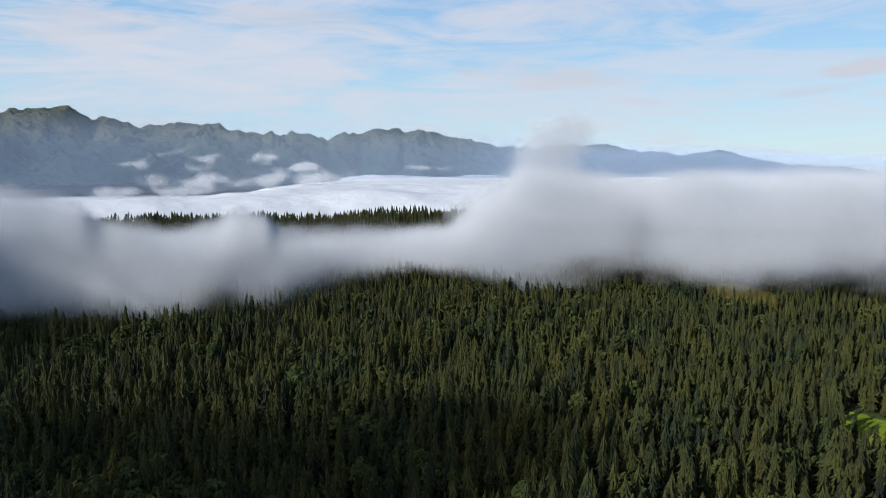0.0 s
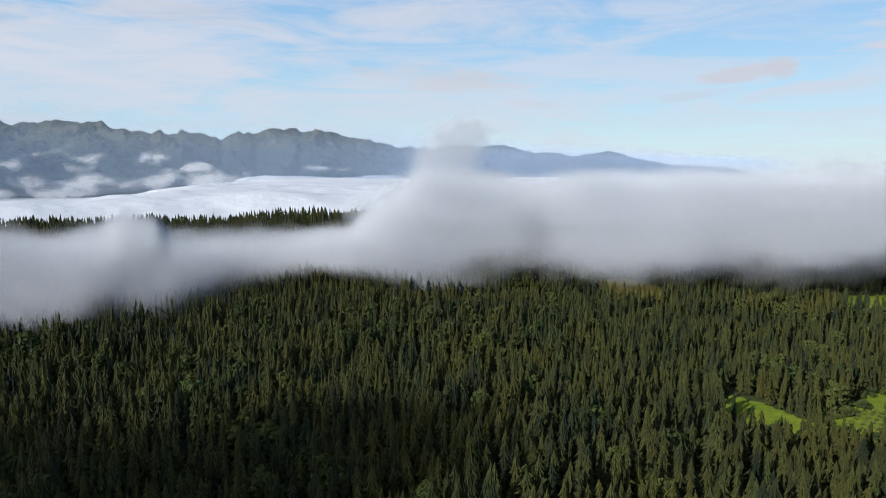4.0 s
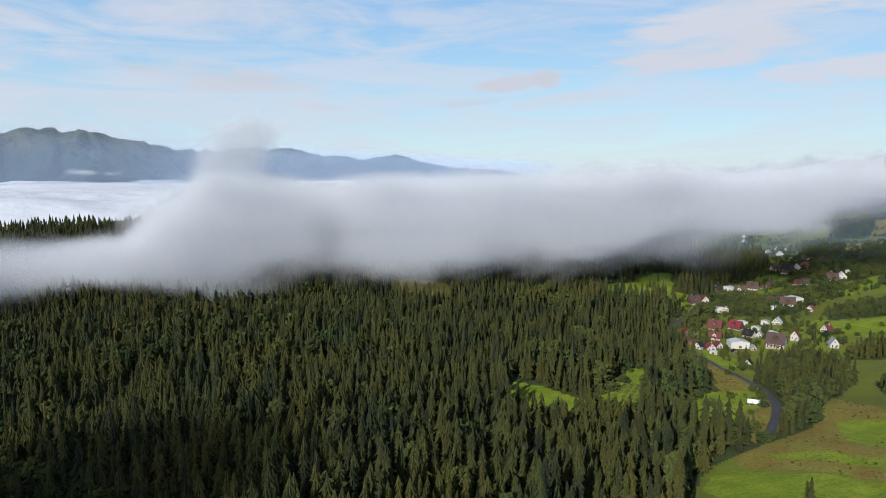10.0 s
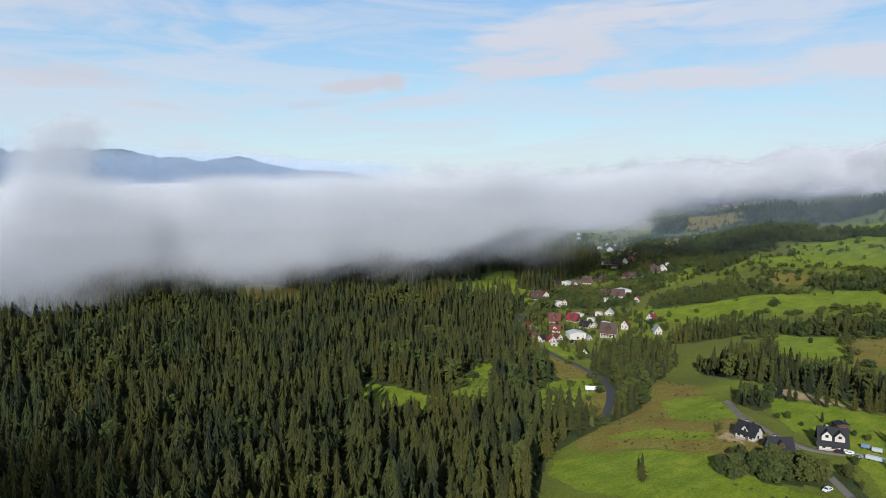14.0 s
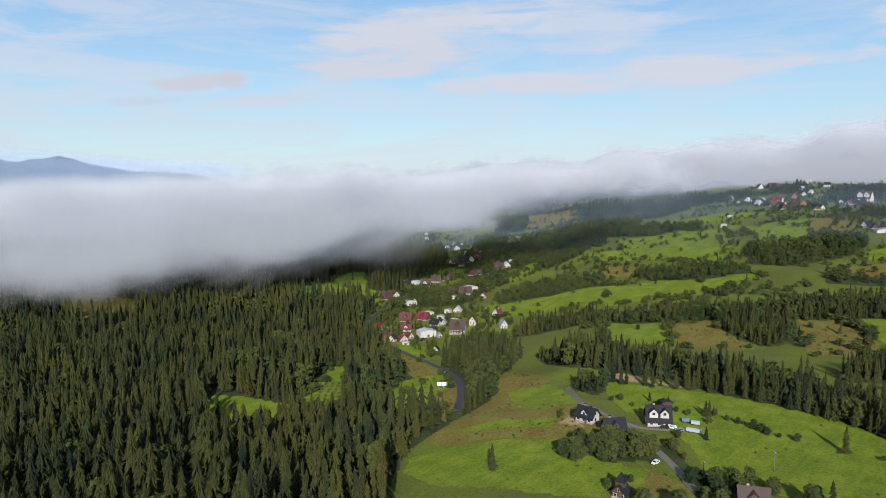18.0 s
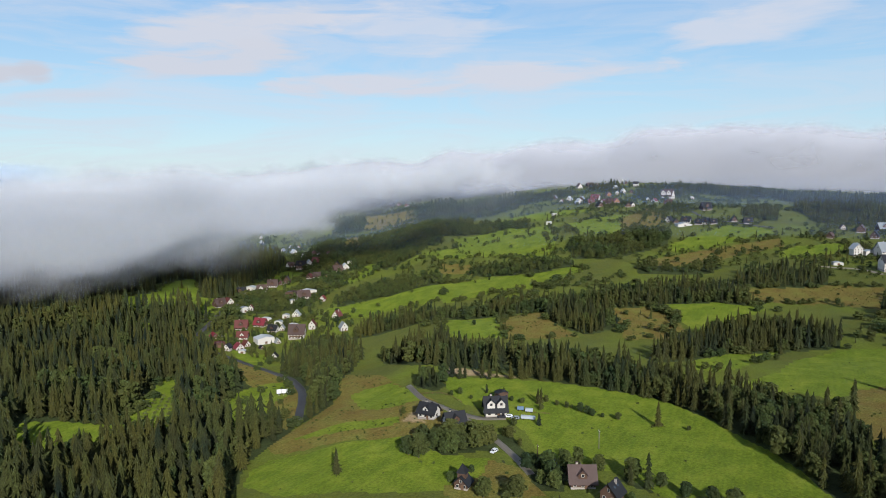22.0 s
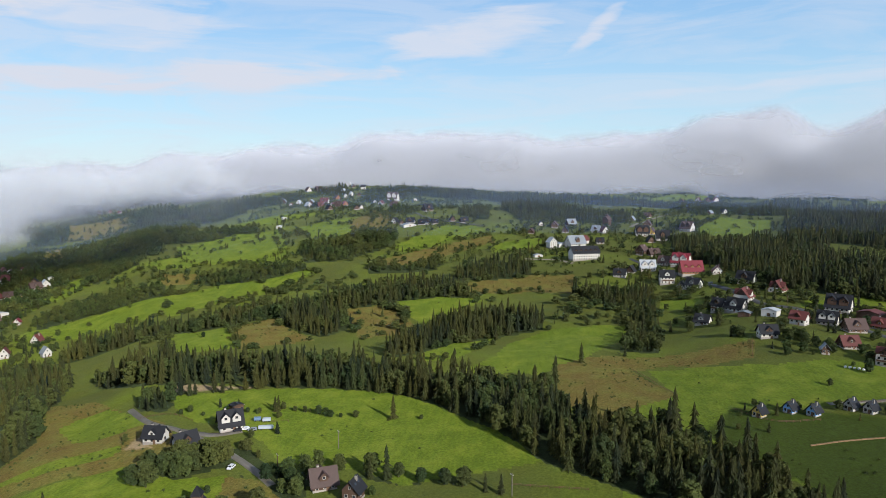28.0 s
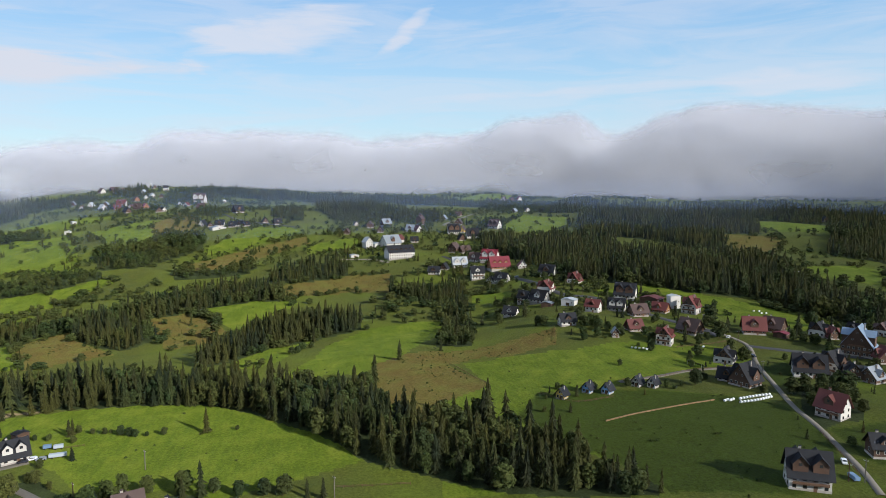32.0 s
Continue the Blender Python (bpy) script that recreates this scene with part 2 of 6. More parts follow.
def cloud_material(name, colour, scale, gain, dense, detail=4.0, bulk=0.7, stir=1.5):
    """Drifting mist: the sheet's own density, frayed by noise in the air round it."""
    m, t, b = material(name)
    out = t.nodes["Material Output"]
    t.nodes.remove(b)
    geo = t.nodes.new("ShaderNodeNewGeometry")
    at = t.nodes.new("ShaderNodeAttribute")
    at.attribute_name = "mist"
    mp = t.nodes.new("ShaderNodeMapping")
    mp.inputs["Scale"].default_value = (1, 1, 1.7)
    t.links.new(geo.outputs["Position"], mp.inputs[0])
    n1 = knot(t, "ShaderNodeTexNoise", **{"Scale": scale, "Detail": detail, "Roughness": 0.48, "Distortion": 0.35})
    n2 = knot(t, "ShaderNodeTexNoise", **{"Scale": scale * 0.28, "Detail": 3})
    for n in (n1, n2):
        t.links.new(mp.outputs[0], n.inputs["Vector"])
    mixn = math_node(t, "ADD", math_node(t, "MULTIPLY_ADD", n1.outputs[0], 1.3, -0.65), math_node(t, "MULTIPLY_ADD", n2.outputs[0], 0.5, -0.25))
    a = math_node(t, "MULTIPLY_ADD", mixn, gain, at.outputs["Fac"])
    r = t.nodes.new("ShaderNodeMapRange")
    r.interpolation_type = "SMOOTHSTEP"
    t.links.new(a, r.inputs[0])
    for i, val in ((1, 0.22), (2, 0.95), (3, 0.0), (4, dense)):
        r.inputs[i].default_value = val
    # no stray shreds where the sheet itself has faded out
    alpha = math_node(t, "MULTIPLY", r.outputs[0], math_node(t, "MULTIPLY", at.outputs["Fac"], 6.0, clamp=True))
    # light is scattered within the mist: it turns to the sun and the sky, whatever way the sheet stands
    lobe = t.nodes.new("ShaderNodeVectorMath")
    lobe.operation = "MULTIPLY_ADD"
    t.links.new(n1.outputs["Color"], lobe.inputs[0])
    lobe.inputs[1].default_value = (stir, stir, stir * 0.9)
    lobe.inputs[2].default_value = (-0.5 * stir - 0.3, -0.5 * stir - 0.2, -0.45 * stir + 0.4)
    bulge = t.nodes.new("ShaderNodeVectorMath")
    bulge.operation = "ADD"
    t.links.new(lobe.outputs[0], bulge.inputs[0])
    turned = t.nodes.new("ShaderNodeVectorMath")
    turned.operation = "SCALE"
    turned.inputs["Scale"].default_value = bulk
    t.links.new(geo.outputs["Normal"], turned.inputs[0])
    t.links.new(turned.outputs[0], bulge.inputs[1])
    d, tl, tr = knot(t, "ShaderNodeBsdfDiffuse", Color=(*colour, 1)), knot(t, "ShaderNodeBsdfTranslucent", Color=(*colour, 1)), t.nodes.new("ShaderNodeBsdfTransparent")
    norm = t.nodes.new("ShaderNodeVectorMath")
    norm.operation = "NORMALIZE"
    t.links.new(bulge.outputs[0], norm.inputs[0])
    t.links.new(norm.outputs[0], d.inputs["Normal"])
    mx, fin = t.nodes.new("ShaderNodeMixShader"), t.nodes.new("ShaderNodeMixShader")
    mx.inputs[0].default_value = 0.3
    t.links.new(d.outputs[0], mx.inputs[1])
    t.links.new(tl.outputs[0], mx.inputs[2])
    t.links.new(alpha, fin.inputs[0])
    t.links.new(tr.outputs[0], fin.inputs[1])
    t.links.new(mx.outputs[0], fin.inputs[2])
    t.links.new(fin.outputs[0], out.inputs["Surface"])
    return m


def mountain_material():
    m, t, b = material("mountain_rock")
    geo = t.nodes.new("ShaderNodeNewGeometry")
    sep = t.nodes.new("ShaderNodeSeparateXYZ")
    t.links.new(geo.outputs["Position"], sep.inputs[0])
    n1 = knot(t, "ShaderNodeTexNoise", **{"Scale": 0.012, "Detail": 8, "Roughness": 0.65})
    n2 = knot(t, "ShaderNodeTexNoise", **{"Scale": 0.016, "Detail": 9, "Roughness": 0.6})
    for n in (n1, n2):
        t.links.new(geo.outputs["Position"], n.inputs["Vector"])
    # conifer green turned bluish: haze of distance put into the base colour
    forest = mix_rgb(t, math_node(t, "MULTIPLY_ADD", n2.outputs[0], 3, -1, clamp=True), (0.012, 0.026, 0.034), (0.030, 0.055, 0.045))
    rock = mix_rgb(t, math_node(t, "MULTIPLY_ADD", n2.outputs[0], 4, -1.6, clamp=True), (0.060, 0.074, 0.045), (0.120, 0.115, 0.090))
    line = t.nodes.new("ShaderNodeMapRange")
    t.links.new(math_node(t, "ADD", sep.outputs[2], math_node(t, "MULTIPLY_ADD", n1.outputs[0], 160, -80)), line.inputs[0])
    line.inputs[1].default_value, line.inputs[2].default_value = 165, 270
    col = mix_rgb(t, line.outputs[0], forest, rock)
    t.links.new(col, b.inputs["Base Color"])
    b.inputs["Roughness"].default_value, b.inputs["Specular IOR Level"].default_value = 0.95, 0.05
    bp = knot(t, "ShaderNodeBump", **{"Strength": 1.0, "Distance": 45})
    t.links.new(n2.outputs[0], bp.inputs["Height"])
    t.links.new(bp.outputs[0], b.inputs["Normal"])
    return m


GROUND = ground_material()
NEEDLES = foliage_material("spruce_needles", (0.008, 0.015, 0.011), (0.038, 0.050, 0.015), (0.062, 0.059, 0.012))
LEAVES = foliage_material("leaves", (0.020, 0.035, 0.014), (0.052, 0.075, 0.020), (0.074, 0.077, 0.019))
BARK = plain("bark", (0.10, 0.075, 0.055), 0.95, 3, 0.3)
MIST = cloud_material("mist", (0.54, 0.565, 0.615), 0.0080, 1.7, 0.30)
CLOUD = cloud_material("cloud", (0.50, 0.515, 0.575), 0.0070, 0.85, 0.42, 1.6, 0.35, 0.8)
WISP = cloud_material("wisp", (0.62, 0.64, 0.68), 0.011, 2.0, 0.5)
# the blue of distant air, put into the colour of thin sheets
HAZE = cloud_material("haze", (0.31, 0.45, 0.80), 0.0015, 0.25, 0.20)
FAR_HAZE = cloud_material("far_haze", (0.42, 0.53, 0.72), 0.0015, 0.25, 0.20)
SEA = plain("fog_sea_white", (0.60, 0.62, 0.66), 1.0, 0.004, 0.06, bump=20, spec=0.0)
MOUNTAIN = mountain_material()
ASPHALT = plain("asphalt", (0.055, 0.056, 0.060), 0.85, 1.0, 0.25)
GRAVEL = plain("gravel", (0.165, 0.148, 0.122), 0.95, 0.8, 0.35)

# ---- land ----
# heights of the land along lines out from the middle of the plan, at these distances
REACH = np.array([0, 250, 350, 450, 550, 700, 900, 1150, 1500, 2000, 3000, 5200.0])
WOODED_SIDE = {
    -60: (0, -20, -28, -28, -26, -24, -2, 22, -10, -60, -60, -60),
    0: (0, -28, -33, -32, -28, -24, -2, 24, -10, -60, -60, -60),
    27: (0, -26, -34, -38, -40, -38, -25, 0, 0, -60, -60, -60),
    38: (0, -15, -30, -40, -45, -50, -38, -22, 10, 0, -40, -40),
    49: (0, -6, -15, -35, -48, -56, -54, -54, -50, -30, 0, 0),
    300: (0, -20, -28, -28, -26, -24, -2, 22, -10, -60, -60, -60),
}
MEADOW_SIDE = {
    56: (0, -4, -6, -22, -38, -46, -45, -34, -15, 10, 20, 20),
    64: (0, -2, -2, -6, -16, -24, -20, -5, 18, 45, 50, 50),
    78: (0, 0, 0, -4, -15, -10, 10, 36, 58, 92, 70, 60),
    90: (0, 0, 0, -4, -12, -3, 18, 42, 58, 72, 60, 50),
    100: (0, 1, 1, 0, -4, 6, 16, 40, 52, 62, 50, 40),
}
VILLAGE_SIDE = {
    112: (0, 4, 4, 8, 15, 22, 32, 40, 48, 58, 50, 40),
    128: (5, 9, 8, 8, 10, 16, 26, 35, 46, 58, 50, 40),
    150: (5, 9, 9, 10, 12, 18, 28, 38, 48, 58, 50, 40),
    200: (0, 6, 8, 10, 12, 16, 20, 25, 40, 50, 50, 50),
}
LINES = {**WOODED_SIDE, **MEADOW_SIDE, **VILLAGE_SIDE}
BEARINGS = np.array(sorted(LINES), float)
RELIEF = np.array([LINES[int(b)] for b in BEARINGS], float)


def between(marks, x):
    i = np.clip(np.searchsorted(marks, x, side="right") - 1, 0, len(marks) - 2)
    return i, np.clip((x - marks[i]) / (marks[i + 1] - marks[i]), 0, 1)


def height(x, y):
    """The height of the land at x, y (arrays or numbers)."""
    x, y = np.asarray(x, float), np.asarray(y, float)
    d = np.hypot(x, y)
    a = np.degrees(np.arctan2(x, y))
    a = np.where(a < -60, a + 360, a)
    i, u = between(BEARINGS, a)
    j, v = between(REACH, d)
    u, v = u * u * (3 - 2 * u), v * v * (3 - 2 * v) * 0.5 + v * 0.5
    z = (RELIEF[i, j] * (1 - u) + RELIEF[i + 1, j] * u) * (1 - v) + (RELIEF[i, j + 1] * (1 - u) + RELIEF[i + 1, j + 1] * u) * v
    w = np.clip((d - 150) / 500, 0, 1)
    return z + w * (4 * np.sin(x / 97 + 1.3) * np.sin(y / 83) + 2.2 * np.sin(x / 41 + y / 57) * np.sin(y / 37 - x / 71))


def inside(px, py, ring):
    """Which of the points lie inside the ring."""
    r = np.zeros(px.shape, bool)
    for (x0, y0), (x1, y1) in zip(ring, ring[1:] + ring[:1]):
        if y0 != y1:
            r ^= ((y0 > py) != (y1 > py)) & (px < (x1 - x0) * (py - y0) / (y1 - y0) + x0)
    return r


def lattice(ix, iy, seed):
    v = np.sin(ix * 127.1 + iy * 311.7 + seed * 74.7) * 43758.5453
    return v - np.floor(v)


def fbm(x, y, seed=0, octaves=4):
    total, size = 0, 0.5
    for o in range(octaves):
        ix, iy = np.floor(x), np.floor(y)
        fx, fy = x - ix, y - iy
        fx, fy = fx * fx * (3 - 2 * fx), fy * fy * (3 - 2 * fy)
        a, b = lattice(ix, iy, seed + o), lattice(ix + 1, iy, seed + o)
        c, d = lattice(ix, iy + 1, seed + o), lattice(ix + 1, iy + 1, seed + o)
        total = total + size * ((a * (1 - fx) + b * fx) * (1 - fy) + (c * (1 - fx) + d * fx) * fy)
        x, y, size = x * 2.03, y * 2.03, size * 0.5
    return total


def mesh_of(name, verts, faces, mats, attributes=None, smooth=False, mat_index=None):
    """A mesh from numpy arrays; faces all have the same number of corners."""
    me = bpy.data.meshes.new(name)
    k = faces.shape[1]
    me.vertices.add(len(verts))
    me.vertices.foreach_set("co", np.ascontiguousarray(verts, dtype=np.float32).ravel())
    me.loops.add(faces.size)
    me.loops.foreach_set("vertex_index", np.ascontiguousarray(faces, dtype=np.int32).ravel())
    me.polygons.add(len(faces))
    me.polygons.foreach_set("loop_start", np.arange(0, faces.size, k, dtype=np.int32))
    me.polygons.foreach_set("use_smooth", np.full(len(faces), smooth))
    for m in mats:
        me.materials.append(m)
    if mat_index is not None:
        me.polygons.foreach_set("material_index", mat_index.astype(np.int32))
    for key, values in (attributes or {}).items():
        wide = values.ndim == 2
        at = me.attributes.new(key, "FLOAT_COLOR" if wide else "FLOAT", "POINT")
        at.data.foreach_set("color" if wide else "value", np.ascontiguousarray(values, dtype=np.float32).ravel())
    me.update(calc_edges=True)
    return me


def grid_faces(rows, cols, wrap=False):
    i, j = np.meshgrid(np.arange(rows - 1), np.arange(cols if wrap else cols - 1), indexing="ij")
    n = (j + 1) % cols
    return np.stack([i * cols + j, i * cols + n, (i + 1) * cols + n, (i + 1) * cols + j], -1).reshape(-1, 4)


FIELDS, STANDS, WAYS, SITES = [], [], [], []


def field(kind, ring):
    FIELDS.append((kind, ring))


def stand(name, ring, spacing, tall, leafy):
    STANDS.append((name, ring, spacing, tall, leafy))


def way(name, line, width, surface):
    WAYS.append((name, line, width, surface))


# fields and clearings on the plan, in metres
field('rough', [(324, 320), (337, 304), (357, 308), (318, 281), (293, 275), (303, 298)])
field('mown', [(284, 370), (325, 396), (376, 436), (395, 438), (342, 382), (301, 345), (299, 363)])
field('mown', [(236, 402), (260, 421), (276, 418), (283, 378), (266, 362), (251, 387), (233, 382)])
field('meadow', [(243, 413), (263, 432), (276, 411), (290, 370), (275, 362), (243, 363), (221, 369)])
field('mown', [(286, 372), (358, 426), (388, 446), (395, 437), (353, 395), (301, 342)])
field('meadow', [(342, 346), (395, 364), (430, 359), (419, 341), (372, 317), (342, 329)])
field('mown', [(341, 333), (372, 317), (316, 274), (295, 273), (303, 294)])
field('rough', [(488, 488), (477, 450), (449, 399), (438, 372), (426, 348), (392, 313), (360, 286), (341, 274), (309, 250), (286, 239), (333, 285), (364, 311), (385, 336), (400, 365), (422, 405), (455, 455)])
field('mown', [(511, 493), (525, 458), (511, 438), (460, 412), (482, 453)])
field('meadow', [(579, 750), (634, 737), (656, 755), (744, 808), (778, 814), (664, 688), (691, 669), (650, 635), (583, 595), (592, 645), (540, 671)])
field('meadow', [(513, 638), (530, 618), (496, 594)])
field('rough', [(303, 816), (350, 826), (383, 774), (355, 733), (301, 721), (289, 768)])
field('mown', [(918, 781), (953, 784), (942, 731), (907, 710), (900, 749), (819, 719)])
field('meadow', [(153, 3083), (264, 3387), (215, 2621), (63, 1165)])
field('rough', [(434, 301), (411, 258), (355, 201), (321, 161), (281, 141), (275, 164), (258, 198), (251, 217), (257, 226), (285, 234), (311, 238), (338, 244)])
field('meadow', [(353, 242), (372, 243), (380, 229), (355, 201), (330, 180), (316, 199), (317, 210)])
field('meadow', [(270, 224), (279, 214), (291, 193), (304, 177), (293, 172), (274, 195), (271, 214)])
field('meadow', [(212, 201), (230, 212), (245, 212), (254, 195), (269, 173), (276, 162), (262, 132), (266, 111), (251, 105), (232, 114), (229, 115), (211, 162), (205, 178)])
field('soil', [(397, 199), (402, 188), (392, 145), (389, 152), (387, 177), (384, 193)])
field('rough', [(233, 117), (249, 108), (266, 111), (261, 95), (240, 77), (225, 113)])
field('soil', [(295, 172), (317, 172), (296, 159)])
field('meadow', [(378, 190), (385, 150), (386, 131), (385, 98), (382, 71), (373, 53), (354, 34), (329, 14), (318, 3), (299, -10), (281, -18), (257, 38), (271, 57), (280, 94), (302, 108), (315, 123), (329, 154), (338, 165)])
field('meadow', [(255, -47), (235, -70), (242, -44)])
field('rough', [(440, -36), (452, -48), (453, -83), (339, -62), (325, -42), (370, -32)])
field('rough', [(449, -83), (449, -115), (461, -166), (422, -152), (415, -117), (426, -105), (418, -81), (366, -94), (342, -76), (339, -62)])
field('meadow', [(458, 54), (480, 55), (527, 37), (556, 7), (579, -3), (546, 5), (473, 25), (457, 39)])
field('meadow', [(430, 24), (470, 2), (536, -8), (572, -37), (575, -106), (531, -98), (447, -55), (436, -38), (414, -26), (424, -6), (412, 6)])
field('meadow', [(977, 149), (1050, 116), (1112, 87), (1100, 30), (1060, 12), (1033, 43), (949, 116), (952, 141)])
field('meadow', [(1109, 529), (1215, 472), (1200, 386), (972, 302), (903, 285), (937, 400), (984, 470)])
field('meadow', [(1178, 349), (1227, 282), (1268, 234), (1150, 212), (1013, 223), (1033, 286)])
field('mown', [(1284, 555), (1345, 495), (1376, 443), (1344, 341), (1290, 383), (1247, 485)])
field('rough', [(1175, 259), (1359, 239), (1168, 174), (1074, 188), (1055, 223)])
field('rough', [(898, 156), (949, 116), (982, 72), (1028, 11), (969, 7), (932, 60), (850, 103), (846, 147)])
field('rough', [(614, 245), (627, 207), (589, 188), (542, 149), (517, 192), (514, 202)])
field('rough', [(644, 151), (663, 111), (587, 72), (557, 80), (545, 113), (588, 126)])
field('meadow', [(665, 112), (681, 56), (676, 26), (671, 15), (626, 38), (590, 65)])
field('rough', [(752, 41), (783, -40), (771, -84), (692, -76), (723, -37), (703, 27)])
field('meadow', [(939, 11), (961, -4), (1000, -62), (943, -58), (922, -35), (892, -5), (896, 9)])
field('meadow', [(778, 390), (824, 351), (816, 291), (749, 259), (738, 294), (697, 325), (683, 342)])
field('meadow', [(814, 286), (830, 258), (841, 236), (823, 219), (792, 238), (775, 268)])
field('meadow', [(653, 503), (703, 509), (746, 459), (784, 393), (692, 347), (695, 419), (660, 464)])
field('mown', [(763, 585), (812, 565), (986, 626), (908, 567), (866, 579), (782, 560)])
field('meadow', [(500, 251), (606, 304), (622, 252), (517, 203)])
field('rough', [(1118, 783), (1218, 836), (1269, 829), (1143, 754), (1088, 755)])
field('rough', [(1325, 865), (1514, 978), (1523, 840), (1292, 697), (1324, 796)])
field('meadow', [(1050, -289), (1180, -359), (1156, -437), (1033, -391), (970, -333), (1013, -284)])
field('meadow', [(1020, -697), (939, -781), (844, -697), (901, -632)])
field('rough', [(872, -549), (833, -617), (713, -525), (736, -484)])
field('meadow', [(631, -495), (639, -568), (599, -562), (522, -491), (560, -482), (567, -442)])
field('meadow', [(571, -246), (577, -291), (542, -313), (502, -352), (455, -372), (423, -384), (400, -361), (446, -313), (501, -296), (546, -270), (552, -232)])
field('meadow', [(1562, -289), (1797, -408), (2072, -599), (1639, -482), (1520, -353)])
field('meadow', [(655, -149), (623, -181), (585, -173), (617, -140)])
field('meadow', [(345, -63), (366, -94), (418, -89), (413, -124), (406, -159), (418, -194), (401, -251), (384, -265), (359, -250), (360, -214), (349, -187), (339, -151), (340, -113), (307, -90), (260, -114), (230, -126)])
# 'dark' rings: lush near meadows with shade put into their colour
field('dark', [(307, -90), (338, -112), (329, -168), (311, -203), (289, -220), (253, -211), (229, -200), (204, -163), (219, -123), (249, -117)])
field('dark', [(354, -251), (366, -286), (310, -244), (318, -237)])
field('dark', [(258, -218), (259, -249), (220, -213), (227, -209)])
field('rough', [(1237, 855), (1270, 831), (1146, 756), (1107, 766)])
field('rough', [(885, 450), (888, 398), (846, 376), (836, 424)])
field('meadow', [(980, 522), (1042, 489), (1062, 441), (1070, 350), (959, 304), (923, 327), (937, 415), (916, 431), (922, 475)])
field('meadow', [(955, 628), (1003, 629), (929, 581), (872, 571), (818, 570), (794, 595), (842, 602), (877, 598)])
field('meadow', [(339, 342), (388, 365), (417, 362), (428, 351), (381, 314), (360, 311), (337, 304), (324, 318)])

# stands of trees: outline, spacing, heights, share of leafy trees
stand('spruce_forest', [(-137, 132), (-727, 702), (-373, 1024), (0, 1120), (269, 1077), (378, 936), (530, 918), (676, 930), (1160, 1042), (1120, 937), (991, 815), (839, 749), (661, 645), (578, 591), (535, 561), (512, 546), (500, 520), (495, 490), (481, 454), (454, 403), (441, 375), (427, 349), (397, 316), (364, 288), (338, 271), (303, 244), (285, 234), (257, 226), (235, 221), (215, 206), (202, 198), (175, 178), (155, 149)], 7.6, (24, 34), 0.16)
stand('roadside_trees', [(439, 373), (487, 396), (530, 404), (545, 381), (503, 332), (433, 299), (374, 268), (338, 244), (314, 239), (300, 238), (359, 281), (402, 317), (431, 351)], 6.0, (17, 26), 0.3)
stand('tree_belt', [(486, 303), (413, 232), (400, 201), (404, 169), (390, 132), (383, 98), (380, 71), (373, 53), (352, 34), (329, 14), (318, 3), (299, -10), (281, -18), (235, -71), (227, -90), (219, -120), (228, -124), (237, -116), (255, -102), (276, -96), (294, -87), (312, -76), (313, -61), (320, -47), (340, -34), (370, -32), (385, -24), (371, -8), (383, 2), (405, 20), (409, 29), (432, 59), (436, 85), (437, 118), (452, 158), (458, 192)], 5.6, (15.5, 22.5), 0.3)
stand('spruce_block', [(460, 80), (483, 55), (533, 37), (560, 7), (576, -36), (605, -38), (619, -3), (599, 43), (553, 66)], 5.2, (16, 24), 0.15)
stand('spruce_block', [(486, 78), (490, 58), (511, 36), (550, 2), (577, -8), (606, -6), (597, 28), (564, 61)], 5.4, (16, 24), 0.15)
stand('hillside_trees', [(606, 304), (626, 267), (631, 208), (592, 189), (560, 162), (550, 143), (586, 127), (646, 153), (652, 136), (669, 98), (681, 56), (676, 31), (705, 31), (748, 62), (772, 87), (754, 137), (696, 165), (668, 197), (681, 264), (650, 326)], 5.8, (14, 21), 0.35)
stand('hillside_trees', [(578, 395), (588, 367), (606, 304), (654, 328), (644, 410)], 5.8, (14, 21), 0.3)
stand('hillside_trees', [(764, 47), (761, 18), (769, -11), (787, -37), (836, -40), (837, -5), (816, 33), (786, 51)], 5.8, (14, 20), 0.2)
stand('hillside_wood', [(850, 406), (831, 359), (816, 304), (828, 265), (846, 242), (882, 252), (884, 320), (884, 392), (873, 417)], 7, (8, 13), 0.9)
stand('hillside_wood', [(882, 252), (884, 210), (946, 182), (989, 151), (1037, 153), (1066, 187), (1049, 221), (1014, 228), (994, 265), (965, 286)], 7, (9, 15), 0.7)
stand('hillside_wood', [(837, 164), (809, 155), (816, 113), (819, 75), (852, 68), (887, 82), (859, 119), (868, 151)], 7, (8, 13), 0.8)
stand('hillside_wood', [(1133, 567), (1156, 512), (1219, 429), (1253, 441), (1284, 513), (1251, 554), (1187, 594)], 7, (9, 14), 0.8)
stand('far_forest', [(1289, 690), (1310, 610), (1605, 624), (1602, 516), (1639, 455), (1718, 494), (1739, 604), (1751, 728), (1585, 792), (1485, 813)], 7.5, (14, 20), 0.3)
stand('hilltop_trees', [(1596, 398), (1643, 364), (1736, 381), (1785, 437)], 6.5, (13, 18), 0.2)
stand('hilltop_trees', [(1484, 295), (1508, 226), (1657, 235), (1707, 301), (1645, 327)], 7, (11, 16), 0.6)
stand('far_forest', [(1628, 273), (1679, 182), (1608, 89), (1632, 47), (1760, 57), (1795, 151), (1802, 248), (1786, 292)], 7, (14, 20), 0.2)
stand('hilltop_trees', [(1284, 214), (1254, 156), (1323, 153), (1397, 209)], 7, (9, 13), 0.8)
stand('hillside_trees', [(1171, 46), (1167, 18), (1300, 19), (1308, 41)], 6, (13, 18), 0.3)
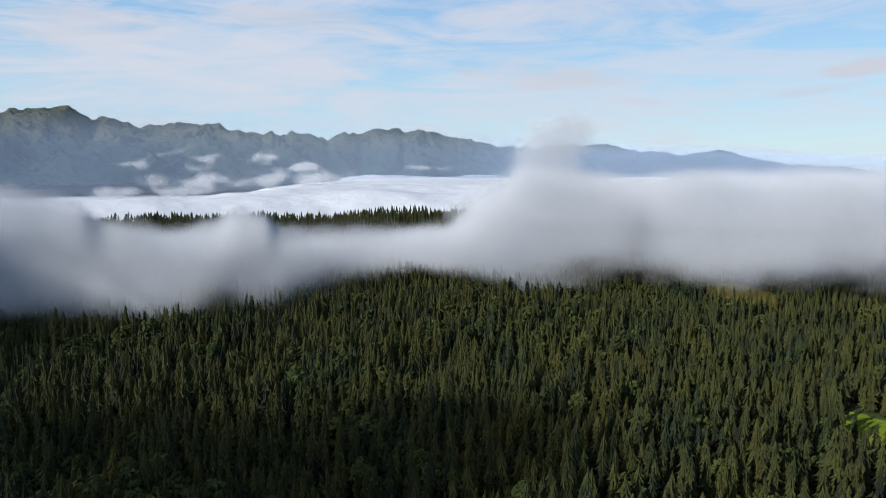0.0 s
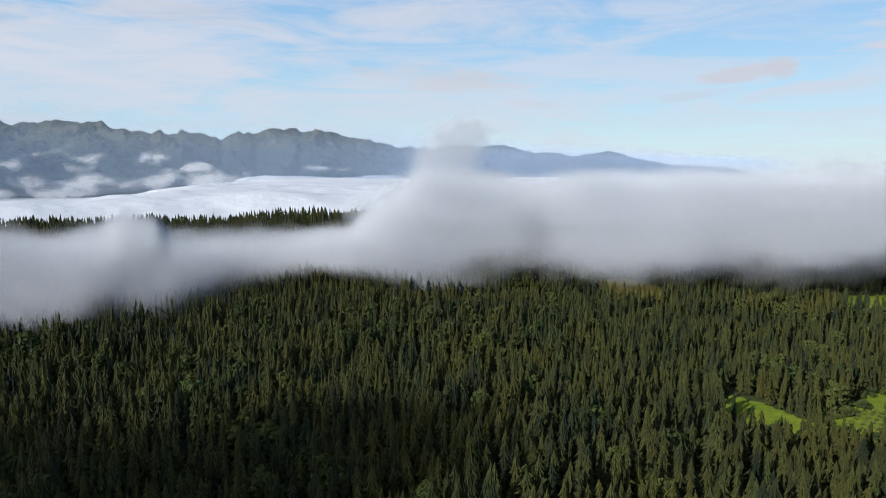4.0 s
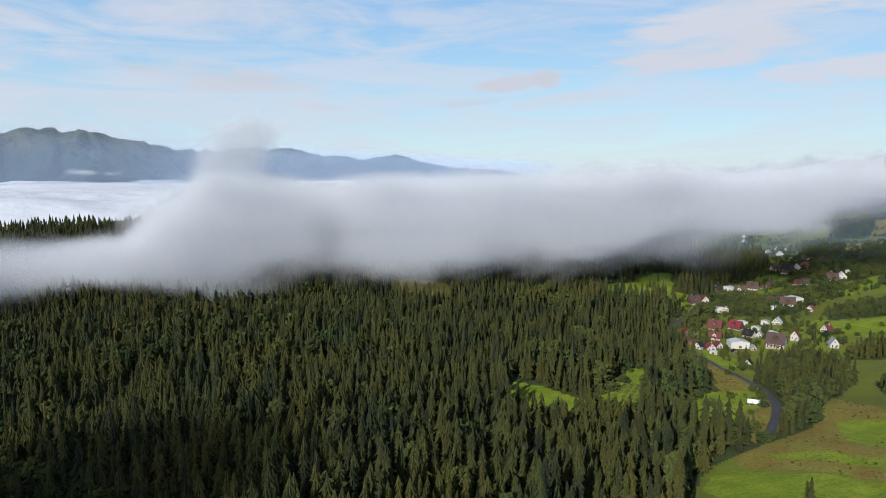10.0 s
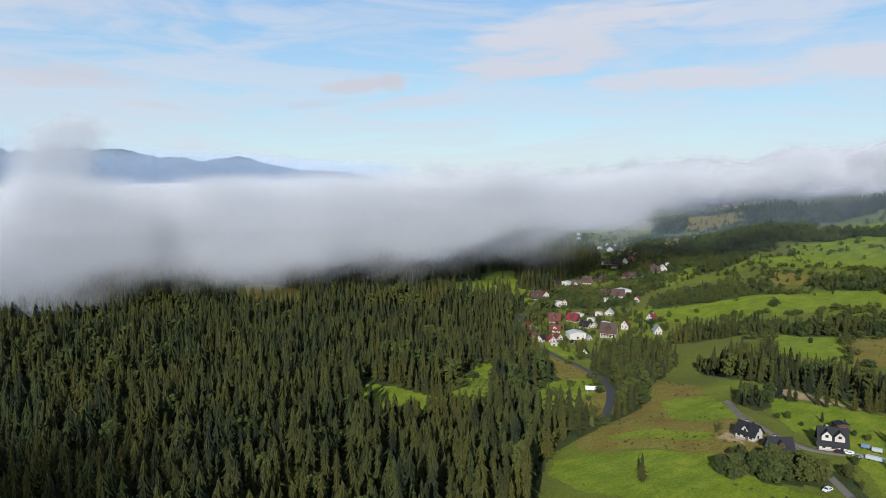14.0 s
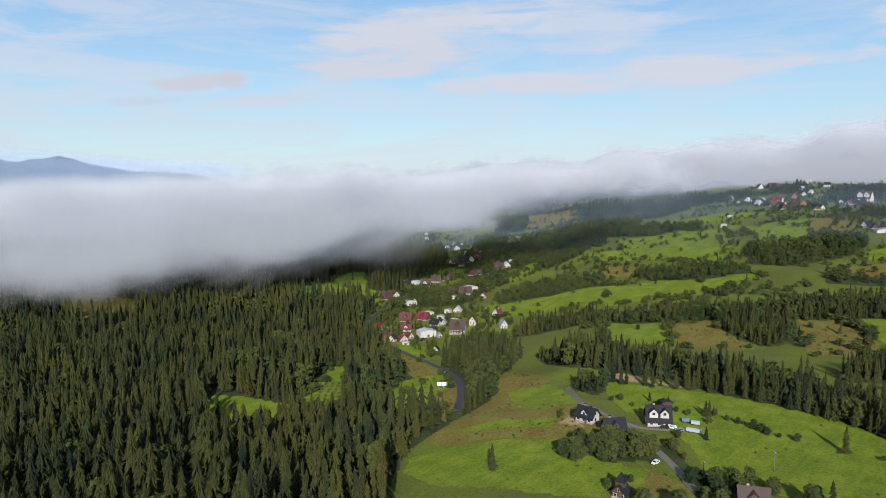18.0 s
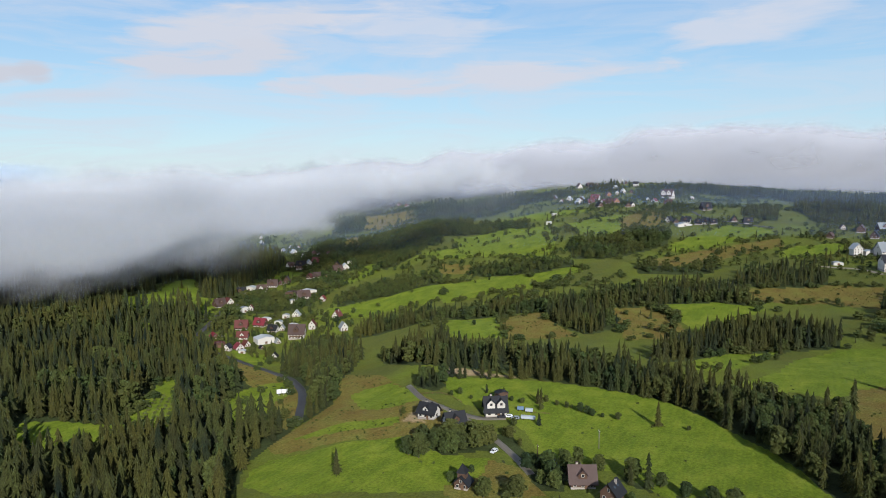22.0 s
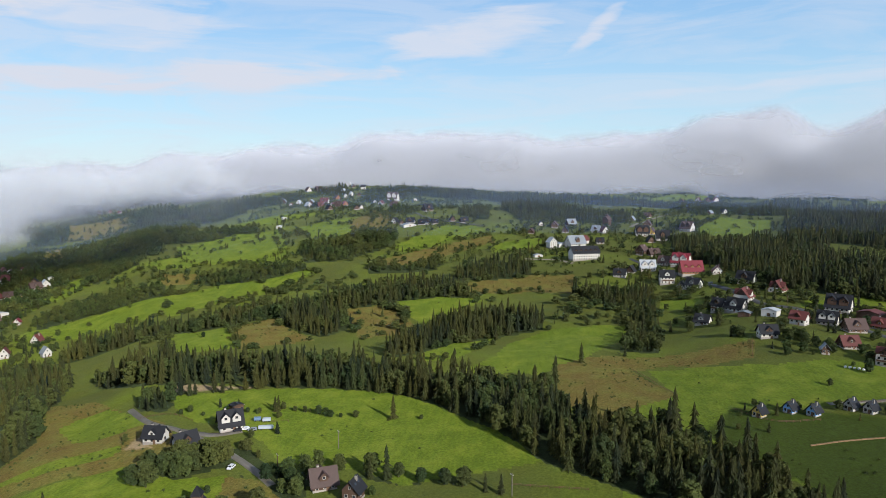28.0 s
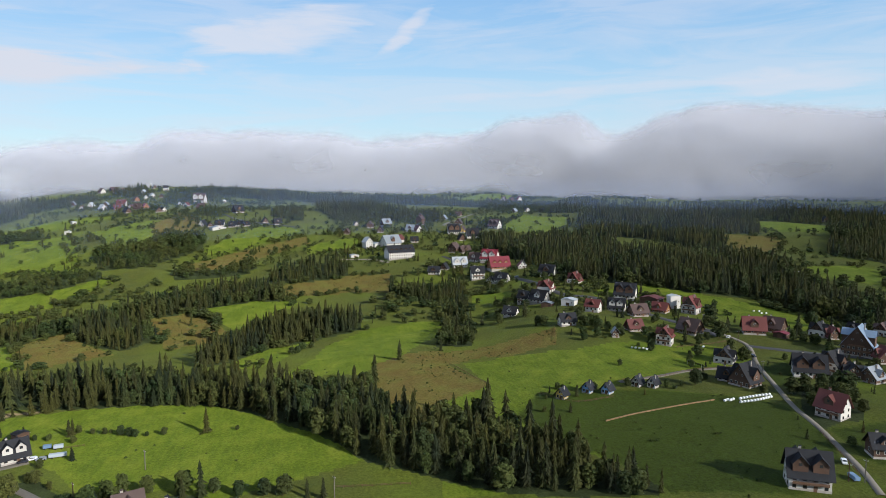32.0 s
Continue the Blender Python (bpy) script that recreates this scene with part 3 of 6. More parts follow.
stand('far_forest', [(1354, -5), (1126, -49), (1214, -134), (1114, -206), (1284, -237), (1443, -128), (1583, 0)], 7, (14, 20), 0.25)
stand('far_forest', [(1232, 75), (1161, 31), (1248, 22), (1368, 42), (1323, 69)], 6.5, (13, 18), 0.3)
stand('valley_trees', [(634, 604), (648, 576), (686, 556), (714, 548), (768, 566), (840, 567), (895, 622), (822, 629), (774, 638), (778, 690), (690, 651)], 6.5, (10, 17), 0.75)
stand('valley_trees', [(973, 786), (868, 664), (931, 634), (1045, 629), (1071, 536), (1256, 628), (1268, 723), (1201, 761), (1081, 728), (1163, 863), (1071, 833)], 7, (10, 16), 0.7)
stand('valley_trees', [(537, 559), (571, 554), (637, 586), (628, 608), (577, 584)], 6.5, (10, 17), 0.6)
stand('valley_trees', [(769, 514), (759, 458), (815, 408), (841, 421), (808, 461), (808, 524)], 7, (8, 14), 0.85)
stand('far_forest', [(1280, 922), (1359, 905), (1535, 922), (1676, 1049), (1417, 991)], 7.5, (12, 17), 0.5)
stand('slope_forest', [(866, -213), (727, -232), (621, -242), (576, -278), (541, -302), (517, -362), (463, -378), (418, -395), (469, -443), (516, -427), (530, -417), (603, -459), (651, -476), (732, -457), (705, -384), (775, -357), (885, -398), (920, -321), (876, -267), (976, -236)], 6.0, (16, 24), 0.25)
stand('slope_forest', [(862, -344), (885, -407), (836, -446), (782, -459), (782, -510), (874, -545), (867, -608), (977, -679), (1142, -668), (1258, -577), (1148, -451)], 6.4, (15, 22), 0.2)
stand('slope_forest', [(716, -589), (638, -598), (918, -856), (939, -787)], 6.2, (15, 22), 0.4)
stand('far_forest', [(1030, -715), (993, -926), (1073, -999), (1150, -798)], 7, (14, 20), 0.2)
stand('far_forest', [(1358, -334), (1226, -402), (1199, -477), (1438, -565), (1583, -481), (1550, -367)], 7, (12, 18), 0.4)
stand('hillside_wood', [(1070, -258), (1026, -282), (996, -308), (1102, -340), (1160, -297)], 7, (9, 13), 0.8)
stand('garden_trees', [(310, -244), (311, -272), (276, -252), (263, -239), (265, -230), (257, -213), (283, -225)], 7, (7, 12), 0.85)
stand('garden_trees', [(628, -116), (630, -140), (558, -127), (487, -113), (503, -93)], 6.5, (13, 19), 0.3)
stand('garden_trees', [(713, -131), (704, -153), (644, -140), (638, -118)], 6.5, (13, 18), 0.2)
stand('garden_trees', [(458, -78), (469, -86), (459, -105), (510, -119), (546, -101)], 6.5, (10, 15), 0.6)
stand('garden_trees', [(674, -69), (616, -114), (666, -123), (694, -92), (696, -76)], 6.2, (14, 19), 0.3)
stand('ridge_trees', [(-526, 949), (-340, 1046), (-189, 1073), (68, 1088), (74, 1183), (-208, 1182), (-577, 1041)], 6.2, (22, 30), 0.1)
stand('crest_forest', [(1703, 239), (1600, 0), (1466, -206), (1365, -391), (1576, -452), (1703, -239), (1842, 259)], 8.0, (15, 21), 0.2)
stand('crest_forest', [(1250, -455), (1077, -673), (791, -942), (964, -1149), (1323, -827), (1504, -547)], 8.0, (15, 21), 0.2)
stand('crest_forest', [(1278, 895), (1498, 667), (1708, 833), (1456, 1058)], 9.5, (13, 18), 0.5)
stand('copse', [(357, 197), (345, 177), (361, 178), (377, 200)], 5, (10, 15), 0.6)
stand('copse', [(290, 123), (269, 100), (250, 80), (266, 89), (298, 115)], 6, (4, 8), 0.9)
stand('valley_trees', [(1173, 784), (1229, 747), (1268, 695), (1348, 654), (1344, 598), (1255, 559), (1201, 584), (1084, 577), (983, 533), (935, 542), (912, 558), (1092, 731)], 6.6, (9, 15), 0.75)
stand('valley_trees', [(798, 501), (858, 526), (836, 478), (784, 384), (802, 379), (759, 386), (750, 426), (750, 471)], 6.2, (6, 12), 0.9)
stand('valley_trees', [(750, 538), (812, 532), (798, 501), (758, 455), (736, 487), (703, 499)], 6.2, (7, 13), 0.85)
stand('valley_trees', [(1230, 937), (1241, 887), (1168, 781), (1092, 731), (1054, 756), (1117, 852)], 6.6, (9, 14), 0.7)
stand('hillside_wood', [(1138, 473), (1150, 422), (1014, 372), (1062, 437)], 6.5, (6, 10), 0.95)
stand('far_forest', [(1517, 762), (1615, 710), (1653, 611), (1495, 553), (1343, 580), (1392, 675)], 7.5, (14, 19), 0.25)
stand('hillside_wood', [(1290, 569), (1305, 541), (1227, 423), (1225, 508)], 6.5, (8, 13), 0.5)
stand('crest_forest', [(1700, 294), (1738, 217), (1751, 143), (1676, 46), (1398, -18), (1269, -50), (1262, -117), (1412, -131), (1582, -41), (1771, 49), (1813, 148), (1815, 257), (1795, 308)], 7.2, (15, 21), 0.2)
stand('hilltop_trees', [(1845, 460), (1837, 407), (1896, 420), (1894, 472)], 6, (14, 19), 0.15)
stand('hillside_wood', [(1015, 226), (1020, 188), (1022, 154), (1064, 159), (1095, 186), (1084, 223), (1041, 232)], 6.6, (9, 14), 0.75)
stand('hillside_trees', [(1213, 51), (1159, 35), (1193, 22), (1288, 27), (1281, 46)], 6, (12, 17), 0.3)
stand('hilltop_trees', [(1813, 487), (1738, 393), (1653, 347), (1689, 440)], 5.5, (15, 21), 0.1)
stand('far_forest', [(1816, 339), (1865, 249), (1628, 218), (1599, 299)], 7, (13, 18), 0.2)
stand('far_forest', [(1658, 675), (1721, 584), (1720, 506), (1579, 447), (1551, 545), (1582, 644)], 7, (12, 17), 0.3)
stand('copse', [(257, 148), (258, 130), (264, 127), (278, 113), (287, 117), (284, 130), (275, 138), (270, 152)], 4.4, (10, 16), 0.95)
stand('copse', [(228, 107), (237, 86), (250, 100), (269, 105), (242, 103)], 5, (6, 10), 0.9)
stand('copse', [(243, 87), (246, 73), (259, 75), (273, 68), (268, 90), (256, 90)], 4.6, (6, 10), 0.8)
stand('copse', [(264, 56), (257, 38), (260, 27), (267, 40), (272, 52)], 5, (5, 8), 0.85)

# roads and lanes: line, width, surface
way('main_road', [(521, 560), (504, 525), (493, 492), (483, 455), (454, 403), (440, 373), (427, 347), (396, 315), (362, 287), (338, 270), (308, 248)], 5.2, 'asphalt')
way('village_road', [(853, -158), (801, -171), (751, -189), (668, -204), (570, -208), (545, -229), (511, -244), (471, -253), (439, -265), (418, -266)], 5.5, 'asphalt')
way('village_lane', [(442, -267), (419, -272), (395, -272), (359, -254), (322, -238), (287, -223), (263, -216), (237, -207), (218, -200), (199, -191)], 2.5, 'gravel')
way('side_road', [(395, -272), (386, -284), (379, -294), (367, -314), (359, -341)], 4.5, 'asphalt')
way('farm_lane', [(365, 207), (331, 178), (315, 154), (301, 134), (287, 117), (271, 101), (257, 89)], 3.2, 'gravel')
way('field_lane', [(344, -160), (349, -187), (356, -212), (357, -253)], 3, 'gravel')
way('hill_road', [(1283, 154), (1164, 111), (1134, 84), (1103, 20)], 5, 'asphalt')
way('hotel_drive', [(859, -32), (853, -67), (823, -87)], 5, 'gravel')
way('upper_road', [(1077, -199), (1186, -247), (1263, -299)], 5, 'gravel')
way('house_drive', [(315, 154), (310, 136), (315, 123)], 4, 'gravel')
way('valley_road', [(527, 557), (624, 610), (670, 626), (731, 654)], 5, 'asphalt')


def site(x, y, w, d, eave, turn, roof, wall, shape):
    SITES.append((x, y, w, d, eave, turn, roof, wall, shape))


# buildings: place, width, depth, height of the eaves, turn, roof, walls, shape
site(318, 130, 10.6, 8.5, 3.6, -59, 'dark', 'white', 'twin')
site(303, 160, 9.0, 7.2, 3.5, -92, 'dark', 'white', 'cross')
site(295, 142, 9.2, 7.4, 3.0, -42, 'dark', 'white', 'cross')
site(344, 137, 6.0, 4.4, 3.4, -43, 'dark', 'wood', 'shed')
site(236, 110, 5.3, 5.0, 2.6, -84, 'dark', 'wood', 'tower')
site(255, 68, 9.3, 7.4, 3.2, -65, 'brown', 'wood', 'cross')
site(245, 54, 6.4, 6.1, 4.4, -102, 'dark', 'wood', 'gable')
site(211, -171, 13.6, 10.9, 5.6, -117, 'dark', 'white', 'twin')
site(271, -231, 11.4, 9.1, 5.4, -156, 'redbrown', 'white', 'cross')
site(334, -268, 16.1, 12.8, 4.3, -120, 'dark', 'white', 'twin')
site(335, -284, 11.2, 10.3, 6.0, -160, 'dark', 'white', 'gable')
site(369, -330, 17.5, 11.9, 6.5, -142, 'blue', 'wood', 'gable')
site(352, -333, 9.5, 7.4, 4.2, -103, 'redbrown', 'wood', 'gable')
site(317, -293, 9.5, 8.3, 3.6, -163, 'grey', 'wood', 'gable')
site(229, -218, 8.8, 7.9, 4.8, -109, 'dark', 'wood', 'cross')
site(323, -286, 8.6, 7.5, 4.2, -112, 'dark', 'wood', 'gable')
site(328, -122, 4.5, 4.5, 2.8, -140, 'dark', 'yellow', 'cabin')
site(333, -138, 4.5, 4.5, 2.8, -143, 'dark', 'bluewall', 'cabin')
site(329, -147, 4.5, 4.5, 2.8, -144, 'dark', 'bluewall', 'cabin')
site(336, -167, 4.5, 4.5, 2.8, -146, 'dark', 'white', 'cabin')
site(332, -174, 4.5, 4.5, 2.8, -148, 'dark', 'white', 'cabin')
site(411, -336, 10.4, 9.1, 3.6, -149, 'dark', 'white', 'gable')
site(404, -340, 8.0, 7.7, 2.7, -100, 'redbrown', 'wood', 'gable')
site(414, -367, 9.8, 7.8, 2.7, -167, 'dark', 'wood', 'cross')
site(398, -362, 8.8, 8.0, 3.4, -102, 'red', 'wood', 'shed')
site(407, -382, 9.6, 7.0, 3.2, -153, 'brown', 'white', 'gable')
site(598, -462, 6.7, 5.0, 2.2, -113, 'grey', 'white', 'shed')
site(1022, -835, 9.7, 8.5, 3.3, -99, 'dark', 'wood', 'gable')
site(991, -838, 5.4, 4.0, 2.0, -115, 'white', 'white', 'gable')
site(1137, 77, 8.2, 7.9, 2.8, -71, 'dark', 'wood', 'gable')
site(1126, 57, 11.0, 8.8, 3.0, -72, 'dark', 'wood', 'cross')
site(1711, 1022, 8.6, 6.3, 2.3, -44, 'redbrown', 'wood', 'gable')
site(1678, 976, 7.4, 6.4, 2.5, -115, 'redbrown', 'white', 'gable')
site(2040, 1277, 7.5, 6.5, 2.0, -8, 'dark', 'wood', 'gable')
site(1635, 926, 6.6, 6.4, 2.3, -10, 'redbrown', 'white', 'gable')
site(2001, 1373, 7.3, 7.1, 2.5, -91, 'brown', 'wood', 'gable')
site(2696, 1765, 10.0, 7.2, 3.4, -7, 'redbrown', 'white', 'gable')
site(1720, 937, 6.7, 4.9, 2.0, -11, 'dark', 'wood', 'gable')
site(1098, -64, 6.3, 5.7, 2.8, -73, 'brown', 'white', 'gable')
site(1083, -85, 9.2, 8.5, 5.4, -106, 'brown', 'wood', 'gable')
site(1105, -112, 14.2, 11.3, 3.8, -65, 'grey', 'wood', 'cross')
site(1048, -98, 8.9, 8.3, 4.1, -107, 'dark', 'wood', 'gable')
site(928, -69, 10.5, 9.8, 8.5, -64, 'white', 'white', 'gable')
site(934, -83, 14.0, 10.1, 3.9, -65, 'white', 'white', 'shed')
site(928, -100, 22.5, 18.0, 5.7, -66, 'grey', 'white', 'cross')
site(848, -102, 33.1, 18.2, 8.6, -76, 'dark', 'white', 'hotel')
site(948, -115, 9.5, 8.7, 5.0, -128, 'redbrown', 'white', 'gable')
site(941, -134, 9.5, 7.6, 3.3, -88, 'dark', 'white', 'cross')
site(1043, -143, 12.0, 9.6, 3.2, -119, 'grey', 'white', 'cross')
site(1035, -153, 10.4, 9.6, 2.8, -68, 'redbrown', 'white', 'gable')
site(1095, -166, 9.9, 9.4, 9.7, -130, 'brown', 'wood', 'tower')
site(1190, -222, 8.5, 7.9, 2.5, -122, 'grey', 'wood', 'gable')
site(1227, -255, 10.6, 8.5, 3.4, -133, 'brown', 'wood', 'cross')
site(1091, -227, 11.0, 10.2, 3.0, -113, 'brown', 'wood', 'gable')
site(1016, -204, 17.7, 14.1, 4.9, -91, 'dark', 'white', 'twin')
site(1027, -220, 8.9, 8.2, 4.1, -124, 'brown', 'yellow', 'gable')
site(979, -224, 17.1, 13.7, 4.4, -92, 'dark', 'white', 'cross')
site(959, -204, 9.8, 8.9, 2.5, -82, 'dark', 'wood', 'gable')
site(1042, -274, 16.8, 13.5, 4.3, -136, 'brown', 'white', 'twin')
site(874, -48, 10.5, 7.6, 2.5, -73, 'grey', 'white', 'shed')
site(1030, -47, 7.3, 6.7, 3.3, -114, 'brown', 'wood', 'gable')
site(878, -177, 11.5, 10.6, 6.3, -133, 'brown', 'wood', 'gable')
site(874, -190, 12.7, 10.2, 3.3, -72, 'brown', 'wood', 'cross')
site(804, -187, 11.8, 9.4, 4.5, -125, 'brown', 'white', 'cross')
site(783, -164, 16.0, 12.8, 4.0, -91, 'white', 'white', 'twin')
site(757, -130, 12.1, 9.7, 3.3, -111, 'dark', 'white', 'cross')
site(775, -145, 7.9, 7.3, 2.1, -122, 'dark', 'wood', 'gable')
site(723, -171, 13.8, 11.0, 7.7, -93, 'dark', 'white', 'cross')
site(691, -178, 8.2, 7.5, 2.7, -126, 'dark', 'white', 'gable')
site(681, -187, 13.1, 10.5, 4.3, -137, 'dark', 'white', 'cross')
site(789, -202, 18.5, 14.8, 4.7, -126, 'red', 'white', 'twin')
site(742, -200, 21.8, 14.0, 4.2, -85, 'red', 'orange', 'dormers')
site(830, -207, 17.9, 12.9, 2.3, -84, 'white', 'white', 'shed')
site(722, -221, 9.7, 8.9, 2.5, -97, 'redbrown', 'white', 'gable')
site(659, -228, 14.9, 11.9, 3.9, -131, 'dark', 'white', 'cross')
site(582, -200, 12.3, 11.3, 4.8, -131, 'redbrown', 'white', 'gable')
site(568, -176, 9.4, 7.5, 6.2, -139, 'dark', 'white', 'cross')
site(557, -186, 13.5, 10.8, 3.8, -140, 'dark', 'white', 'cross')
site(544, -157, 10.6, 8.5, 2.9, -128, 'dark', 'white', 'cross')
site(537, -186, 8.6, 6.2, 2.9, -131, 'grey', 'wood', 'shed')
site(601, -234, 11.0, 10.2, 2.5, -133, 'redbrown', 'white', 'gable')
site(497, -209, 10.1, 8.1, 4.9, -134, 'redbrown', 'white', 'cross')
site(501, -230, 11.9, 9.5, 3.3, -126, 'dark', 'white', 'twin')
site(541, -256, 16.2, 13.0, 4.2, -127, 'dark', 'white', 'twin')
site(527, -201, 11.1, 8.0, 4.5, -132, 'white', 'white', 'shed')
site(463, -175, 10.7, 8.6, 3.8, -90, 'dark', 'white', 'cross')
site(483, -239, 12.4, 10.0, 3.3, -86, 'brown', 'wood', 'cross')
site(442, -216, 10.0, 8.0, 2.9, -86, 'redbrown', 'wood', 'cross')
site(520, -269, 15.9, 11.4, 5.1, -139, 'redbrown', 'wood', 'shed')
site(494, -263, 11.3, 9.0, 3.0, -140, 'redbrown', 'orange', 'cross')
site(505, -280, 8.7, 6.3, 9.7, -89, 'white', 'white', 'shed')
site(487, -285, 11.3, 10.4, 6.0, -142, 'redbrown', 'white', 'gable')
site(428, -196, 4.3, 4.1, 3.7, -104, 'grey', 'wood', 'cabin')
site(410, -222, 9.5, 8.7, 6.0, -130, 'redbrown', 'white', 'gable')
site(431, -252, 13.7, 10.9, 3.5, -152, 'brown', 'wood', 'cross')
site(369, -239, 10.8, 10.0, 3.0, -134, 'dark', 'white', 'gable')
site(422, -294, 14.1, 11.2, 3.8, -114, 'redbrown', 'wood', 'cross')
site(424, -311, 12.9, 10.3, 3.9, -148, 'brown', 'wood', 'cross')
site(409, -306, 8.6, 6.2, 2.9, -148, 'red', 'wood', 'shed')
site(335, -219, 8.8, 7.1, 2.6, -135, 'dark', 'white', 'cross')
site(325, -223, 12.1, 11.5, 3.7, -156, 'dark', 'wood', 'gable')
site(1619, -412, 11.8, 10.9, 2.9, -116, 'redbrown', 'wood', 'gable')
site(1602, -443, 16.4, 15.2, 3.7, -117, 'redbrown', 'white', 'gable')
site(1627, -470, 12.0, 11.0, 2.9, -86, 'redbrown', 'wood', 'gable')
site(1638, -492, 12.1, 11.1, 3.1, -86, 'red', 'white', 'gable')
site(1225, -359, 8.2, 7.5, 2.3, -138, 'grey', 'wood', 'gable')
site(1244, -389, 9.2, 8.5, 2.2, -87, 'dark', 'white', 'gable')
site(633, 625, 12.8, 10.3, 3.3, -15, 'brown', 'wood', 'cross')
site(655, 631, 9.1, 8.4, 3.5, -16, 'redbrown', 'white', 'gable')
site(746, 695, 13.1, 10.5, 3.3, -59, 'dark', 'white', 'cross')
site(783, 710, 14.3, 10.3, 4.6, -79, 'white', 'white', 'shed')
site(783, 689, 13.5, 10.8, 3.4, -60, 'brown', 'white', 'cross')
site(821, 701, 13.9, 11.1, 3.6, -61, 'brown', 'white', 'cross')
site(854, 700, 9.5, 8.7, 5.1, -62, 'brown', 'wood', 'gable')
site(842, 702, 7.0, 6.5, 2.0, -40, 'redbrown', 'wood', 'gable')
site(640, 592, 7.9, 5.7, 5.7, -17, 'grey', 'white', 'shed')
site(652, 592, 5.0, 4.7, 4.4, -59, 'redbrown', 'white', 'gable')
site(751, 608, 14.6, 10.5, 6.5, -72, 'brown', 'wood', 'shed')
site(743, 582, 16.2, 13.0, 4.0, -41, 'brown', 'white', 'cross')
site(721, 582, 8.4, 6.1, 3.7, -41, 'grey', 'white', 'shed')
site(766, 590, 20.4, 14.7, 4.2, -22, 'white', 'white', 'shed')
site(736, 545, 5.9, 5.4, 4.2, -75, 'red', 'white', 'gable')
site(888, 682, 8.0, 7.4, 3.7, -84, 'redbrown', 'wood', 'gable')
site(895, 673, 11.2, 9.0, 3.2, -65, 'brown', 'wood', 'cross')
site(882, 643, 7.8, 7.2, 2.2, -85, 'brown', 'orange', 'gable')
site(977, 792, 12.5, 10.0, 3.5, -20, 'brown', 'white', 'cross')
site(966, 760, 15.8, 12.6, 7.5, -63, 'dark', 'wood', 'cross')
site(981, 754, 11.5, 10.6, 3.5, -42, 'grey', 'white', 'gable')
site(993, 747, 14.2, 11.3, 4.0, -85, 'redbrown', 'wood', 'cross')
site(930, 658, 14.6, 11.7, 3.9, -34, 'brown', 'wood', 'cross')
site(946, 654, 11.5, 10.6, 3.1, -45, 'white', 'white', 'gable')
site(963, 682, 8.5, 7.7, 2.4, -66, 'dark', 'wood', 'gable')
site(978, 667, 7.1, 5.1, 4.2, -45, 'grey', 'white', 'shed')
site(1231, 1079, 7.0, 6.4, 4.1, -28, 'white', 'white', 'gable')
site(1182, 1030, 8.9, 8.2, 3.0, -80, 'brown', 'white', 'gable')
site(1171, 998, 8.7, 8.1, 2.4, -39, 'redbrown', 'wood', 'gable')
site(1164, 962, 8.6, 7.9, 2.2, -82, 'grey', 'white', 'gable')
site(1132, 908, 9.3, 8.6, 2.3, -21, 'white', 'white', 'gable')
site(1048, 818, 7.6, 7.0, 2.5, -74, 'grey', 'white', 'gable')
site(1058, 801, 7.6, 7.0, 3.5, -32, 'redbrown', 'wood', 'gable')
site(1046, 781, 7.4, 6.8, 2.0, -75, 'brown', 'white', 'gable')
site(1051, 763, 8.4, 7.6, 2.2, -86, 'redbrown', 'wood', 'gable')
site(1047, 748, 6.5, 5.9, 2.0, -76, 'dark', 'white', 'gable')
site(1204, 974, 6.6, 6.1, 2.0, -41, 'white', 'white', 'gable')
site(1295, 1137, 6.2, 5.6, 2.8, -60, 'white', 'white', 'gable')
site(1192, 1025, 6.7, 6.2, 2.0, -29, 'brown', 'wood', 'gable')
site(1176, 931, 6.4, 5.9, 2.0, -63, 'redbrown', 'white', 'gable')
site(535, 538, 7.7, 7.1, 2.0, -24, 'red', 'wood', 'gable')
site(536, 529, 5.8, 4.1, 3.2, -57, 'white', 'white', 'shed')
site(512, 509, 12.1, 8.7, 3.6, -35, 'redbrown', 'wood', 'shed')
site(509, 494, 6.2, 5.7, 3.6, -77, 'dark', 'white', 'gable')
site(520, 490, 8.4, 7.6, 2.3, -26, 'red', 'white', 'gable')
site(534, 493, 6.4, 5.9, 2.0, -17, 'redbrown', 'white', 'gable')
site(552, 514, 10.9, 8.7, 3.0, -59, 'redbrown', 'white', 'cross')
site(583, 544, 12.7, 10.2, 3.2, -58, 'redbrown', 'wood', 'cross')
site(603, 534, 12.8, 10.3, 3.3, -80, 'red', 'wood', 'cross')
site(621, 542, 11.3, 8.1, 4.3, -38, 'white', 'white', 'shed')
site(589, 504, 10.2, 8.1, 3.2, -81, 'dark', 'white', 'cross')
site(619, 521, 8.6, 6.2, 3.2, -71, 'grey', 'white', 'shed')
site(597, 498, 6.2, 5.7, 2.0, -62, 'grey', 'white', 'gable')
site(554, 487, 18.0, 13.0, 5.5, -28, 'white', 'white', 'shed')
site(559, 473, 4.8, 4.4, 2.0, -29, 'grey', 'white', 'gable')
site(658, 527, 9.1, 8.4, 2.5, -63, 'white', 'white', 'gable')
site(648, 534, 7.7, 5.5, 4.1, -72, 'grey', 'white', 'shed')
site(580, 464, 16.1, 12.9, 5.6, -63, 'brown', 'white', 'cross')
site(609, 466, 7.2, 6.6, 5.3, -64, 'redbrown', 'white', 'gable')
site(611, 494, 8.4, 6.0, 3.1, -21, 'white', 'white', 'shed')
site(612, 427, 7.6, 7.0, 4.5, -35, 'grey', 'white', 'gable')
